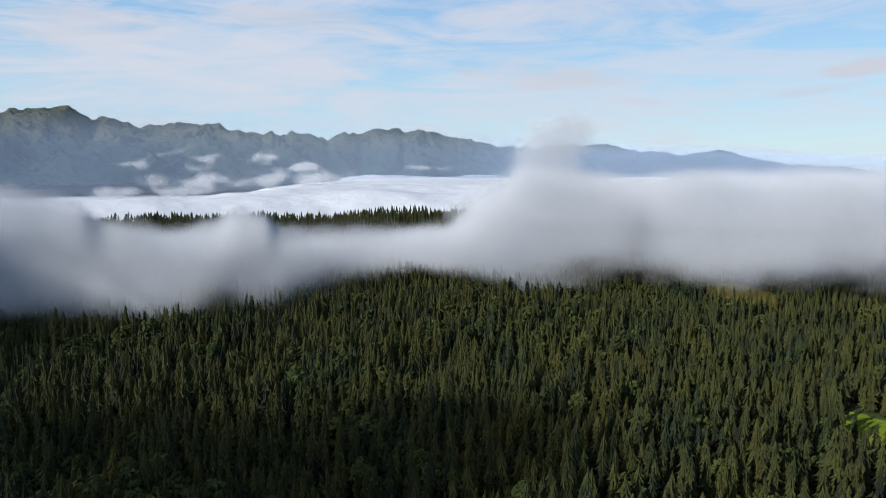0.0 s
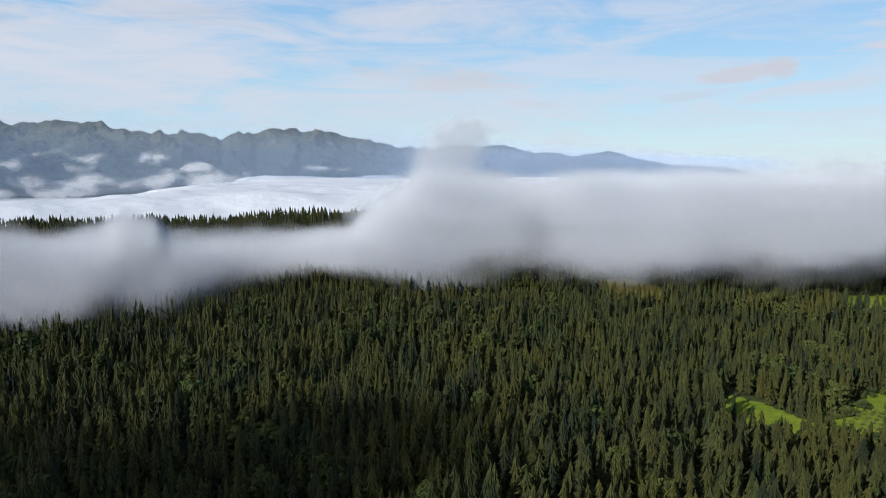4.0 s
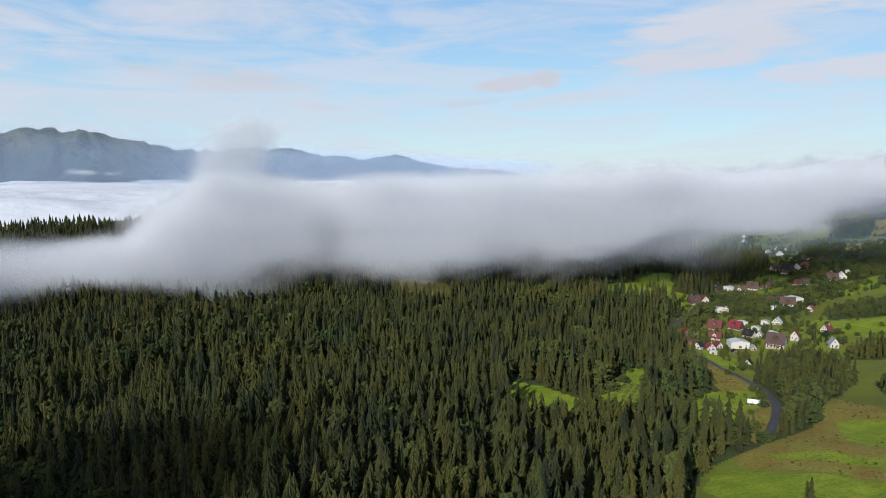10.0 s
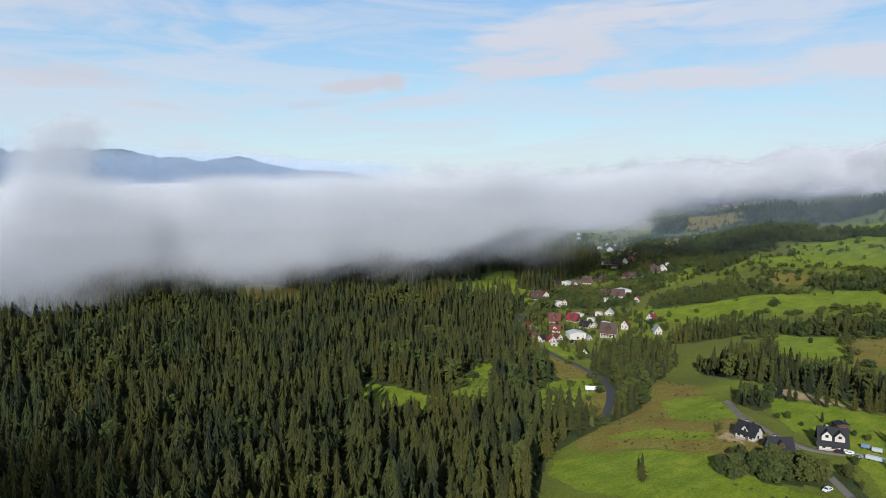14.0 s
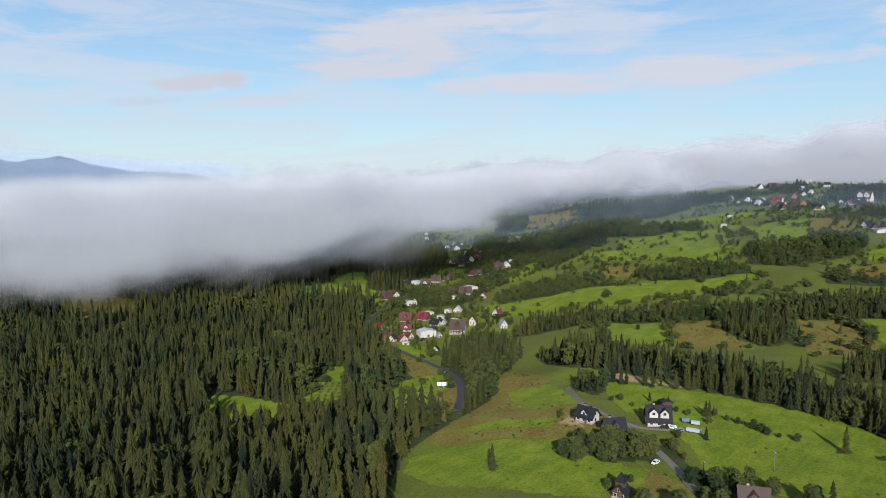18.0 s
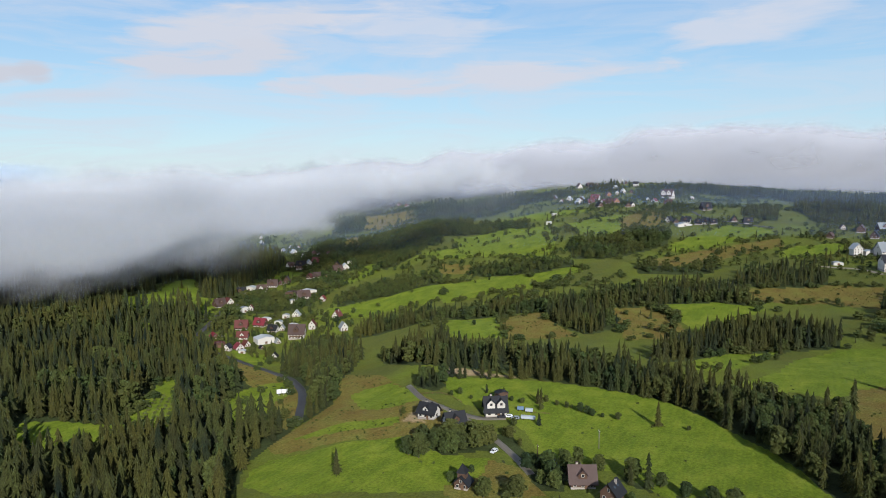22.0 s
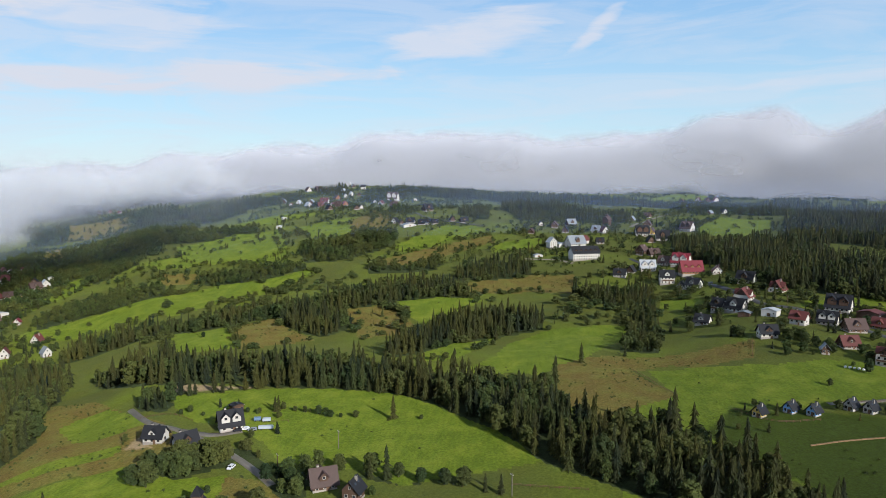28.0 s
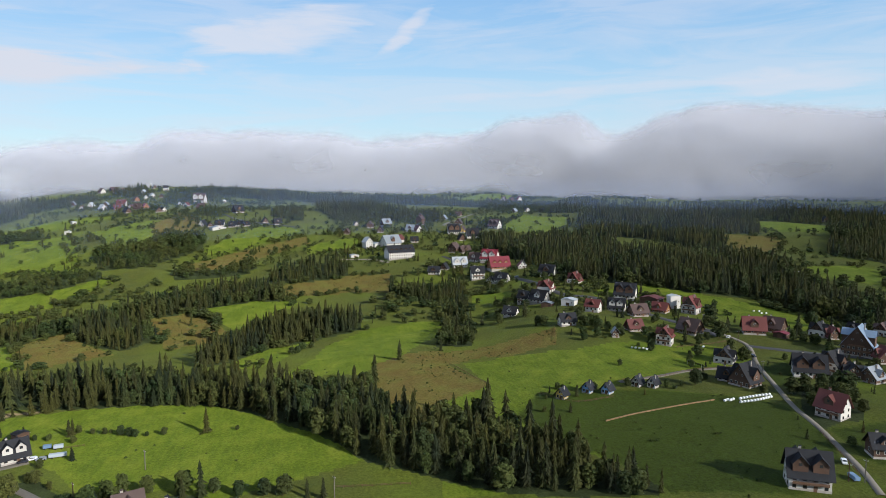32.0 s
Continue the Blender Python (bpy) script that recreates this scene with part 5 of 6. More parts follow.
def house(x, y, w, d, eave, turn, roof, wall, shape):
    """A highland house: stone plinth, walls, steep roof, dormers or cross gable, windows, balcony, chimney. The front looks along its own -y."""
    far = math.hypot(x, y)
    near, fine = far < 800, w / far > 0.0105
    z = float(height(x, y))
    name = {"shed": "shed", "hotel": "hotel", "cabin": "cabin"}.get(shape, "house")
    ob = new(name)
    ob.matrix_world = pose(x, y, z, 0, 0, turn)
    kind = {"shed": "outbuilding", "hotel": "large hotel", "cabin": "steep cabin", "dormers": "guest house"}.get(shape, "highland house")
    where = "on the slope" if far > 900 else "by the meadow"
    tagged(ob, "%s %s with %s pitched roof %s" % (WALL_WORDS[wall], kind, ROOF_WORDS[roof], where), name, "houses of the valley")
    rm, wm = ROOF[roof], WALL[wall]
    pitch = {"shed": 0.22, "cabin": 1.25, "hotel": 0.8, "tower": 1.0}.get(shape, 1.22 + 0.16 * math.sin(x + y))
    gable_front = shape in ("gable", "cabin", "tower", "shed")
    over, thick = (0.35 if shape == "shed" else 1.0), 0.24
    # the main ridge runs to the front on gabled houses, across it on the others
    span, run = (w, d) if gable_front else (d, w)
    ridge = eave + pitch * span / 2
    quarter = Matrix.Identity(4) if gable_front else Matrix.Rotation(radians(90), 4, "Z")
    part("wall", gabled_walls("wall", span, run, eave, ridge, wm), ob, at=quarter)
    for side in (-1, 1):
        part("roof", roof_slab("roof", side, span, -run / 2 - over, run / 2 + over, eave, ridge, over, thick, rm), ob, at=quarter)
    if shape == "shed":
        part("door", DOOR, ob, at=pose(0, -d / 2 - 0.03, 0) @ Matrix.Diagonal((min(2.6, w * 0.4), 1, min(2.4, eave * 0.85), 1)))
        window(ob, w * 0.32, -d / 2, eave * 0.55, 0.9, 0.8)
        if near:
            part("gutter", box("gutter", w / 2 + over - 0.05, w / 2 + over + 0.1, -d / 2 - over, d / 2 + over, eave - 0.2, eave - 0.06, METAL), ob)
        return ob
    part("plinth", box("plinth", -w / 2 - 0.08, w / 2 + 0.08, -d / 2 - 0.08, d / 2 + 0.08, -3.5, min(0.9, eave * 0.25), STONE), ob, "grey field-stone plinth")
    storeys = max(1, int(eave / 2.7))
    step = eave / storeys
    ww = 1.3
    # timber boarding in the gables of most rendered houses, under the eaves of the rest
    boarded = wall == "white" and roof != "white" and shape != "cabin" and int(abs(x * 3 + y)) % 5 != 0
    gm = WALL["wood"] if boarded else wm
    dg = WALL["wood"] if boarded and int(abs(x + y * 3)) % 3 != 0 else wm
    if boarded and gable_front and fine:
        for sy in (-1, 1):
            gy = sy * (d / 2 + 0.05)
            a, q = (span / 2) * 0.84, eave + 0.16 * (ridge - eave)
            pts = [(-a, gy, q), (a, gy, q), (0, gy, ridge - 0.15)]
            part("gable_boarding", solid("gable_boarding", pts + [(px * 1.0, gy - sy * 0.12, pz) for px, gy0, pz in pts], [(0, 1, 2), (5, 4, 3), (0, 3, 4, 1), (1, 4, 5, 2), (2, 5, 3, 0)], gm), ob, "dark timber boarding")
    cols = max(2, int(w / 2.9)) if fine else 2
    rows = range(storeys if fine else 1)
    for s in rows:
        for c in range(cols):
            px = (c + 0.5) / cols * w - w / 2
            window(ob, px, -d / 2, s * step + step * 0.55, ww, min(1.4, step * 0.5), white=wall != "white")
    sides = max(1, int(d / 4.2))
    for face, sx in ((90, w / 2), (-90, -w / 2)):
        if not near and face == -90 and sides > 1:
            continue
        for s in (rows if fine else range(0)):
            for c in range(sides):
                window(ob, sx, (c + 0.5) / sides * d - d / 2, s * step + step * 0.55, ww, min(1.4, step * 0.5), face, white=wall != "white")
    if gable_front:
        for k in ((-0.14, 0.14) if span > 7 and fine else (0.0,)):
            window(ob, k * span, -d / 2, eave + (ridge - eave) * 0.32, 1.0, 1.2, white=wall != "white")
        if ridge - eave > 4 and fine:
            window(ob, 0, -d / 2, eave + (ridge - eave) * 0.66, 0.8, 0.9, white=wall != "white")
    elif fine:
        for sx, face in ((w / 2, 90), (-w / 2, -90)):
            window(ob, sx, 0, eave + (ridge - eave) * 0.35, 1.0, 1.2, face, white=wall != "white")
    part("door", DOOR, ob, at=pose(w * 0.12, -d / 2 - 0.03, 0) @ Matrix.Diagonal((1.2, 1, 2.1, 1)))
    # cross gable, or a row of dormers, on the long front
    if shape in ("cross", "twin", "hotel", "dormers", "tower"):
        if shape == "cross":
            spots = [(-0.02 * w, min(w * 0.36, 5.0), 0.84)]
        elif shape == "twin":
            spots = [(k * w * 0.24, w * 0.37, 0.9) for k in (-1, 1)]
        elif shape == "tower":
            spots = []
        else:
            n = 3 if shape == "dormers" else 5
            spots = [((i + 0.5) / n * w * 0.92 - w * 0.46, w * 0.62 / n, 0.62) for i in range(n)]
        for sgn in ((-1, 1) if fine else (-1,)):
            for cx, cw, rise in spots:
                top = eave + (ridge - eave) * rise
                low = top - cw * 0.52
                run_c = d / 2 - (0.05 if shape in ("cross", "twin") else 0.15) * d
                tilt = pose(cx, 0, 0, 0, 0, 0 if sgn < 0 else 180)
                body = solid("dormer", [(-cw / 2, -run_c, eave - 1.5), (cw / 2, -run_c, eave - 1.5), (cw / 2, -run_c, low), (0, -run_c, top), (-cw / 2, -run_c, low), (-cw / 2, 0, eave - 1.5), (cw / 2, 0, eave - 1.5), (cw / 2, 0, low), (0, 0, top), (-cw / 2, 0, low)], [(0, 1, 2, 3, 4), (1, 6, 7, 2), (5, 0, 4, 9)], dg)
                dm = part("dormer", body, ob, at=tilt)
                for side in (-1, 1):
                    part("dormer_roof", roof_slab("dormer_roof", side, cw, -run_c - 0.6, 0.4, low, top, 0.45, 0.18, rm), dm)
                window(dm, 0, -run_c, max(low - 0.3, eave + 0.3), min(1.3, cw * 0.34), 1.2, white=wall != "white")
    if shape == "gable" and far < 700 and w > 7:
        cw, top = min(d * 0.5, 5.5), eave + (ridge - eave) * 0.78
        low, reach = top - cw * 0.6, w / 2 + 0.25
        for turned in (90, -90):
            body = solid("dormer", [(-cw / 2, -reach, eave - 1.2), (cw / 2, -reach, eave - 1.2), (cw / 2, -reach, low), (0, -reach, top), (-cw / 2, -reach, low), (-cw / 2, 0, eave - 1.2), (cw / 2, 0, eave - 1.2), (cw / 2, 0, low), (0, 0, top), (-cw / 2, 0, low)], [(0, 1, 2, 3, 4), (1, 6, 7, 2), (5, 0, 4, 9)], dg)
            dm = part("dormer", body, ob, at=pose(0, 0, 0, 0, 0, turned))
            for side in (-1, 1):
                part("dormer_roof", roof_slab("dormer_roof", side, cw, -reach - 0.6, 0.3, low, top, 0.5, 0.18, rm), dm)
            window(dm, 0, -reach, (low + eave) / 2 + 0.2, 1.1, 1.2, white=wall != "white")
    if shape == "tower":
        part("turret", box("turret", -1.6, 1.6, -1.6, 1.6, eave, ridge + 1.2, wm), ob)
        part("turret_roof", solid("turret_roof", [(-2.1, -2.1, ridge + 1.1), (2.1, -2.1, ridge + 1.1), (2.1, 2.1, ridge + 1.1), (-2.1, 2.1, ridge + 1.1), (0, 0, ridge + 4.6)], [(0, 1, 4), (1, 2, 4), (2, 3, 4), (3, 0, 4), (3, 2, 1, 0)], rm), ob)
    # balconies on the front of the taller houses
    if storeys >= 2 and near and shape != "cabin":
        for s in range(1, storeys + (1 if gable_front else 0)):
            bw = w * (0.86 if s < storeys else 0.5)
            bal = part("balcony", box("balcony", -bw / 2, bw / 2, -d / 2 - 1.25, -d / 2 - 0.02, s * step - 0.16, s * step, RAIL), ob, "dark timber balcony")
            part("balcony_rail", box("balcony_rail", -bw / 2, bw / 2, -d / 2 - 1.27, -d / 2 - 1.2, s * step + 0.15, s * step + 0.95, RAIL), bal)
    cx, cy = (span * 0.14, run * 0.12) if gable_front else (-run * 0.2, span * 0.1)
    if not fine:
        return ob
    chim = part("chimney", box("chimney", cx - 0.45, cx + 0.45, cy - 0.35, cy + 0.35, eave, ridge + 1.0, STONE if far < 900 else wm), ob)
    part("chimney_cap", box("chimney_cap", cx - 0.58, cx + 0.58, cy - 0.48, cy + 0.48, ridge + 1.0, ridge + 1.14, rm), chim)
    if near:
        # two skylights on the sunny slope
        k = 0.5
        for off in (-0.22, 0.2):
            sx = span / 2 * k
            sz = ridge - (ridge - eave) * k + thick + 0.2
            tilt = math.degrees(math.atan2(ridge - eave, span / 2))
            sky = part("skylight", PANE, ob, at=quarter @ pose(sx, run * off, sz, 0, tilt, 0) @ Matrix.Rotation(radians(90), 4, "X") @ Matrix.Diagonal((1.1, 0.7, 1.3, 1)))
    return ob



for q in SITES:
    house(*q)

# ---- trees, poles and small things that stand alone ----


def crown_mesh(name, shape, mat, seed):
    v, f = shape
    r = np.random.default_rng(seed)
    return mesh_of(name, v, f, [mat], {"tint": np.full(len(v), r.random() * 0.8)}, False)


def stem_mesh(name, top, wide, limbs, seed):
    """A tapered trunk 1 tall with a few limbs."""
    r = np.random.default_rng(seed)
    v, f = [], []

    def tube(p, q, a, b):
        p, q = Vector(p), Vector(q)
        m = (q - p).to_track_quat("Z", "Y").to_matrix()
        base = len(v)
        for c, rad in ((p, a), (q, b)):
            for i in range(6):
                v.append(tuple(c + m @ Vector((rad * math.cos(i * 1.0472), rad * math.sin(i * 1.0472), 0))))
        for i in range(6):
            f.append((base + i, base + (i + 1) % 6, base + 6 + (i + 1) % 6, base + 6 + i))

    tube((0, 0, -0.03), (0, 0, top), wide, wide * 0.25)
    for k in range(limbs):
        z = top * (0.35 + 0.55 * k / max(1, limbs))
        a = k * 2.4 + r.random()
        tube((0, 0, z), (0.16 * math.cos(a), 0.16 * math.sin(a), z + 0.12), wide * 0.4, wide * 0.12)
    return solid(name, v, f, BARK)


SPRUCE_CROWNS = [crown_mesh("crown", spruce_shape(17, 8, 0.22, 200 + s), NEEDLES, s) for s in range(7)]
SPRUCE_STEMS = [stem_mesh("trunk", 0.9, 0.014, 0, s) for s in range(2)]
LEAFY_CROWNS = [crown_mesh("crown", leafy_shape(30, 300 + s, 40), LEAVES, 30 + s) for s in range(6)]
LEAFY_STEMS = [stem_mesh("trunk", 0.62, 0.024, 5, 9 + s) for s in range(2)]


def tree(name, x, y, tall, crowns, stems, label, group, wide=1.0):
    k = int(abs(x * 7.3 + y * 3.1)) % len(crowns)
    ob = new(name)
    ob.matrix_world = Matrix.Translation((x, y, float(height(x, y)) - 0.15)) @ Matrix.Rotation(x * 1.7 + y, 4, "Z") @ Matrix.Diagonal((tall * wide, tall * wide, tall, 1))
    part("trunk", stems[k % 2], ob)
    part("crown", crowns[k], ob)
    return tagged(ob, label, "tree", group)


def spruce_tree(x, y, tall, group="trees of the meadows"):
    return tree("spruce_tree", x, y, tall, SPRUCE_CROWNS, SPRUCE_STEMS, "tall dark green spruce tree with drooping boughs", group, 1.05)


def leafy_tree(x, y, tall):
    return tree("leafy_tree", x, y, tall, LEAFY_CROWNS, LEAFY_STEMS, "round leafy green tree in the grass", "trees of the meadows", 1.25)


def power_pole(x, y, tall):
    ob = new("power_pole")
    ob.matrix_world = pose(x, y, float(height(x, y)), 0, 0, 40)
    part("post", box("post", -0.14, 0.14, -0.14, 0.14, -0.5, tall, WALL["wood"] if tall < 8.4 else GRAVEL), ob)
    part("crossarm", box("crossarm", -0.9, 0.9, -0.07, 0.07, tall - 0.7, tall - 0.55, METAL), ob)
    for k in (-0.8, 0.0, 0.8):
        part("insulator", box("insulator", k - 0.06, k + 0.06, -0.06, 0.06, tall - 0.55, tall - 0.25, WALL["white"]), ob)
    return tagged(ob, "slim weathered power pole standing in the grass", "pole", "power poles")


LOG = box("log", -1.2, 1.2, -0.3, 0.3, 0, 0.5, plain("split_firewood", (0.24, 0.15, 0.08), 0.9, 3, 0.3))


def bale_mesh():
    bm = bmesh.new()
    bmesh.ops.create_cone(bm, cap_ends=True, segments=14, radius1=0.62, radius2=0.62, depth=1.2, matrix=pose(0, 0, 0.62, 90, 0, 0))
    bmesh.ops.bevel(bm, geom=[e for e in bm.edges if abs(e.verts[0].co.y - e.verts[1].co.y) < 0.01], offset=0.08, segments=2, affect="EDGES")
    me = bpy.data.meshes.new("hay_bale")
    bm.to_mesh(me)
    bm.free()
    me.materials.append(plain("white_wrap", (0.75, 0.76, 0.76), 0.4, 2, 0.1))
    return me


BALE = bale_mesh()


def log_stack(line):
    p = along(line, 2.5)
    ob = new("log_stack")
    x, y = p.mean(0)
    ob.matrix_world = pose(x, y, float(height(x, y)))
    for i, (px, py) in enumerate(p):
        q = p[min(i + 1, len(p) - 1)] - p[max(i - 1, 0)]
        part("log", LOG, ob, at=pose(px - x, py - y, float(height(px, py) - height(x, y)), 0, 0, math.degrees(math.atan2(q[1], q[0])) + 3 * math.sin(i * 5.0)))
    return tagged(ob, "long low stack of cut firewood across the meadow", "firewood")


def bale_row(line):
    for px, py in along(line, 1.7):
        ob = new("hay_bale", BALE)
        ob.matrix_world = pose(px, py, float(height(px, py)) - 0.03, 0, 0, 20 + 10 * math.sin(px))
        tagged(ob, "white plastic-wrapped round hay bale on the grass", "hay bale", "wrapped hay bales")


HEAPS = [crown_mesh("hay_heap", (lambda s: (s[0] * (2.6, 2.6, 1.0), s[1]))(leafy_shape(5, 400 + s, 30)), plain("drying_hay", (0.10, 0.11, 0.04), 0.95, 2, 0.3), s) for s in range(3)]


def heap_row(line, count):
    p = along(line, 0.6)
    for i in np.linspace(0, len(p) - 1, count).astype(int):
        ob = new("hay_heap", HEAPS[i % 3])
        ob.matrix_world = Matrix.Translation((p[i][0], p[i][1], float(height(*p[i])) - 0.35)) @ Matrix.Rotation(i, 4, "Z") @ Matrix.Diagonal((2.2, 2.2, 2.2, 1))
        tagged(ob, "olive heap of drying hay in a mown strip", "hay heap", "rows of hay heaps")


POST = box("post", -0.07, 0.07, -0.07, 0.07, -0.4, 1.15, RAIL)


def fence(line):
    p = along(line, 3.0)
    ob = new("fence")
    x, y = p[0]
    z0 = float(height(x, y))
    ob.matrix_world = pose(x, y, z0)
    for i, (px, py) in enumerate(p):
        part("post", POST, ob, at=pose(px - x, py - y, float(height(px, py)) - z0))
        if i:
            qx, qy = p[i - 1]
            a, c = Vector((qx - x, qy - y, float(height(qx, qy)) - z0)), Vector((px - x, py - y, float(height(px, py)) - z0))
            for lift in (0.5, 0.95):
                n = Vector((-(c - a).y, (c - a).x, 0)).normalized() * 0.03
                part("rail", solid("rail", [tuple(a + n + Vector((0, 0, lift))), tuple(c + n + Vector((0, 0, lift))), tuple(c - n + Vector((0, 0, lift))), tuple(a - n + Vector((0, 0, lift))), tuple(a + n + Vector((0, 0, lift + 0.1))), tuple(c + n + Vector((0, 0, lift + 0.1))), tuple(c - n + Vector((0, 0, lift + 0.1))), tuple(a - n + Vector((0, 0, lift + 0.1)))], [(0, 1, 2, 3), (7, 6, 5, 4), (0, 4, 5, 1), (1, 5, 6, 2), (2, 6, 7, 3), (3, 7, 4, 0)], RAIL), ob)
    return tagged(ob, "weathered wooden post and rail fence by a field", "fence")


def solar_panel(x, y, turn):
    ob = new("solar_panel")
    ob.matrix_world = pose(x, y, float(height(x, y)), 0, 0, turn)
    cell = plain("solar_cell", (0.02, 0.03, 0.07), 0.15, 1, 0.1, spec=0.6)
    for k in range(6):
        part("panel", box("panel", -6 + 2 * k + 0.05, -4 + 2 * k - 0.05, -1.8, 1.8, -0.04, 0.04, cell), ob, at=pose(0, 0, 1.5, 35, 0, 0))
    for k in (-5, 0, 5):
        part("stand", box("stand", k - 0.06, k + 0.06, 0.9, 1.02, -0.3, 2.1, METAL), ob)
        part("stand", box("stand", k - 0.06, k + 0.06, -1.2, -1.08, -0.3, 0.7, METAL), ob)
    return tagged(ob, "row of dark blue solar panels on metal stands", "solar panel")


PAINTS = {n: plain(n, c, 0.25, 1, 0.05, spec=0.6) for n, c in (("white_paint", (0.75, 0.76, 0.78)), ("grey_paint", (0.25, 0.27, 0.29)), ("dark_paint", (0.03, 0.03, 0.04)), ("red_paint", (0.35, 0.03, 0.03)), ("grey", (0.42, 0.46, 0.50)), ("white", (0.62, 0.63, 0.64)), ("red", (0.42, 0.12, 0.07)), ("blue", (0.16, 0.24, 0.36)))}
RUBBER = plain("tyre_rubber", (0.02, 0.02, 0.02), 0.9, 3, 0.1)


def wheel_mesh():
    bm = bmesh.new()
    bmesh.ops.create_cone(bm, cap_ends=True, segments=12, radius1=0.33, radius2=0.33, depth=0.22, matrix=pose(0, 0, 0, 0, 90, 0))
    me = bpy.data.meshes.new("wheel")
    bm.to_mesh(me)
    bm.free()
    me.materials.append(RUBBER)
    return me


WHEEL = wheel_mesh()


def car(x, y, turn, paint):
    ob = new("car")
    ob.matrix_world = pose(x, y, float(height(x, y)) + 0.3, 0, 0, turn)
    side = [(-2.1, 0.3), (2.1, 0.3), (2.15, 0.75), (1.2, 0.95), (0.55, 1.45), (-1.5, 1.48), (-2.1, 0.95)]
    v = [(sx * 0.88, p, q) for sx in (-1, 1) for p, q in side]
    n = len(side)
    part("body", solid("body", v, [tuple(range(n)), tuple(range(2 * n - 1, n - 1, -1))] + [(i, n + i, n + (i + 1) % n, (i + 1) % n) for i in range(n)], PAINTS[paint]), ob)
    part("windscreen", solid("windscreen", [(-0.75, 1.2, 1.0), (0.75, 1.2, 1.0), (0.68, 0.6, 1.43), (-0.68, 0.6, 1.43)], [(0, 1, 2, 3)], GLASS), ob, at=pose(0, 0.03, 0.03))
    for sx in (-1, 1):
        part("side_window", box("side_window", sx * 0.86, sx * 0.90, -1.4, 0.7, 1.0, 1.36, GLASS), ob)
        for wy in (-1.35, 1.35):
            part("wheel", WHEEL, ob, at=pose(sx * 0.8, wy, 0.33))
    return tagged(ob, "%s parked car on a lane" % paint.replace("_paint", ""), "car", "parked cars")


def trailer(x, y, turn, length, paint):
    ob = new("trailer")
    ob.matrix_world = pose(x, y, float(height(x, y)) + 0.05, 0, 0, turn)
    bm = bmesh.new()
    bmesh.ops.create_cube(bm, size=1, matrix=Matrix.Translation((0, 0, 1.25)) @ Matrix.Diagonal((length, 2.0, 1.4, 1)))
    bmesh.ops.bevel(bm, geom=bm.edges[:], offset=0.12, segments=2, affect="EDGES")
    me = bpy.data.meshes.new("body")
    bm.to_mesh(me)
    bm.free()
    me.materials.append(PAINTS[paint])
    part("body", me, ob)
    for sx in (-0.3, 0.3):
        for sy in (-0.9, 0.9):
            part("wheel", WHEEL, ob, at=pose(sx * length, sy, 0.33, 0, 0, 90))
    return tagged(ob, "%s box trailer parked beside the guest house" % paint, "trailer")


def billboard(x, y, turn):
    ob = new("billboard")
    ob.matrix_world = pose(x, y, float(height(x, y)), 0, 0, turn)
    for k in range(3):
        part("board", box("board", -5 + 3.4 * k, -1.8 + 3.4 * k, -0.08, 0.08, 1.6, 4.6, PAINTS["white_paint"]), ob)
        part("post", box("post", -3.6 + 3.4 * k, -3.3 + 3.4 * k, 0.08, 0.3, -0.5, 4.2, METAL), ob)
    return tagged(ob, "white blank roadside billboard on posts", "billboard")


spruce_tree(331, 52, 13)
spruce_tree(228, 164, 12.5)
spruce_tree(262, 44, 15)
spruce_tree(343, 114, 9)
spruce_tree(437, -52, 14)
spruce_tree(283, -101, 17)
spruce_tree(391, -32, 18)
spruce_tree(253, 5, 8)
spruce_tree(251, -1, 9)
spruce_tree(453, -82, 10)
spruce_tree(237, 386, 19)
spruce_tree(277, 411, 20)
spruce_tree(681, 740, 13)
spruce_tree(640, 711, 12)
spruce_tree(263, 51, 9)
spruce_tree(341, 115, 9)
spruce_tree(311, -79, 22)
spruce_tree(255, -102, 18)
spruce_tree(237, -117, 12)
spruce_tree(295, -83, 20)
leafy_tree(345, 112, 4)
leafy_tree(342, 105, 3)
leafy_tree(340, 99, 3.5)
leafy_tree(337, 91, 5)
leafy_tree(335, 87, 4.5)
leafy_tree(333, 84, 4)
leafy_tree(333, 79, 2.5)
leafy_tree(333, 71, 4)
leafy_tree(340, 165, 3)
leafy_tree(344, 162, 4)
leafy_tree(337, 152, 2.5)
leafy_tree(341, 130, 3)
leafy_tree(340, 123, 3)
leafy_tree(341, 97, 2)
leafy_tree(371, -173, 4)
leafy_tree(236, 87, 9)
leafy_tree(231, 99, 8)
leafy_tree(267, 131, 10)
leafy_tree(255, 140, 11)
leafy_tree(257, 146, 9)
leafy_tree(292, 112, 6)
leafy_tree(331, 38, 2.5)
leafy_tree(260, 30, 6)
leafy_tree(257, 14, 8)
leafy_tree(258, 21, 7)
leafy_tree(267, 51, 9)
leafy_tree(265, 40, 6)
leafy_tree(330, -197, 9)
leafy_tree(304, -235, 9)
leafy_tree(450, -278, 14)
leafy_tree(415, -264, 12)
leafy_tree(438, -351, 11)
leafy_tree(427, -373, 11)
leafy_tree(263, 85, 7)
leafy_tree(271, 65, 7)
leafy_tree(262, 93, 7)
leafy_tree(563, 251, 5)
leafy_tree(285, 128, 8)
power_pole(294, 71, 8.5)
power_pole(250, -5, 9)
power_pole(339, -243, 8.5)
power_pole(209, -193, 9)
power_pole(403, -270, 8)
power_pole(270, 91, 8)
power_pole(445, -270, 9)
power_pole(556, -224, 8)
power_pole(211, -188, 7)
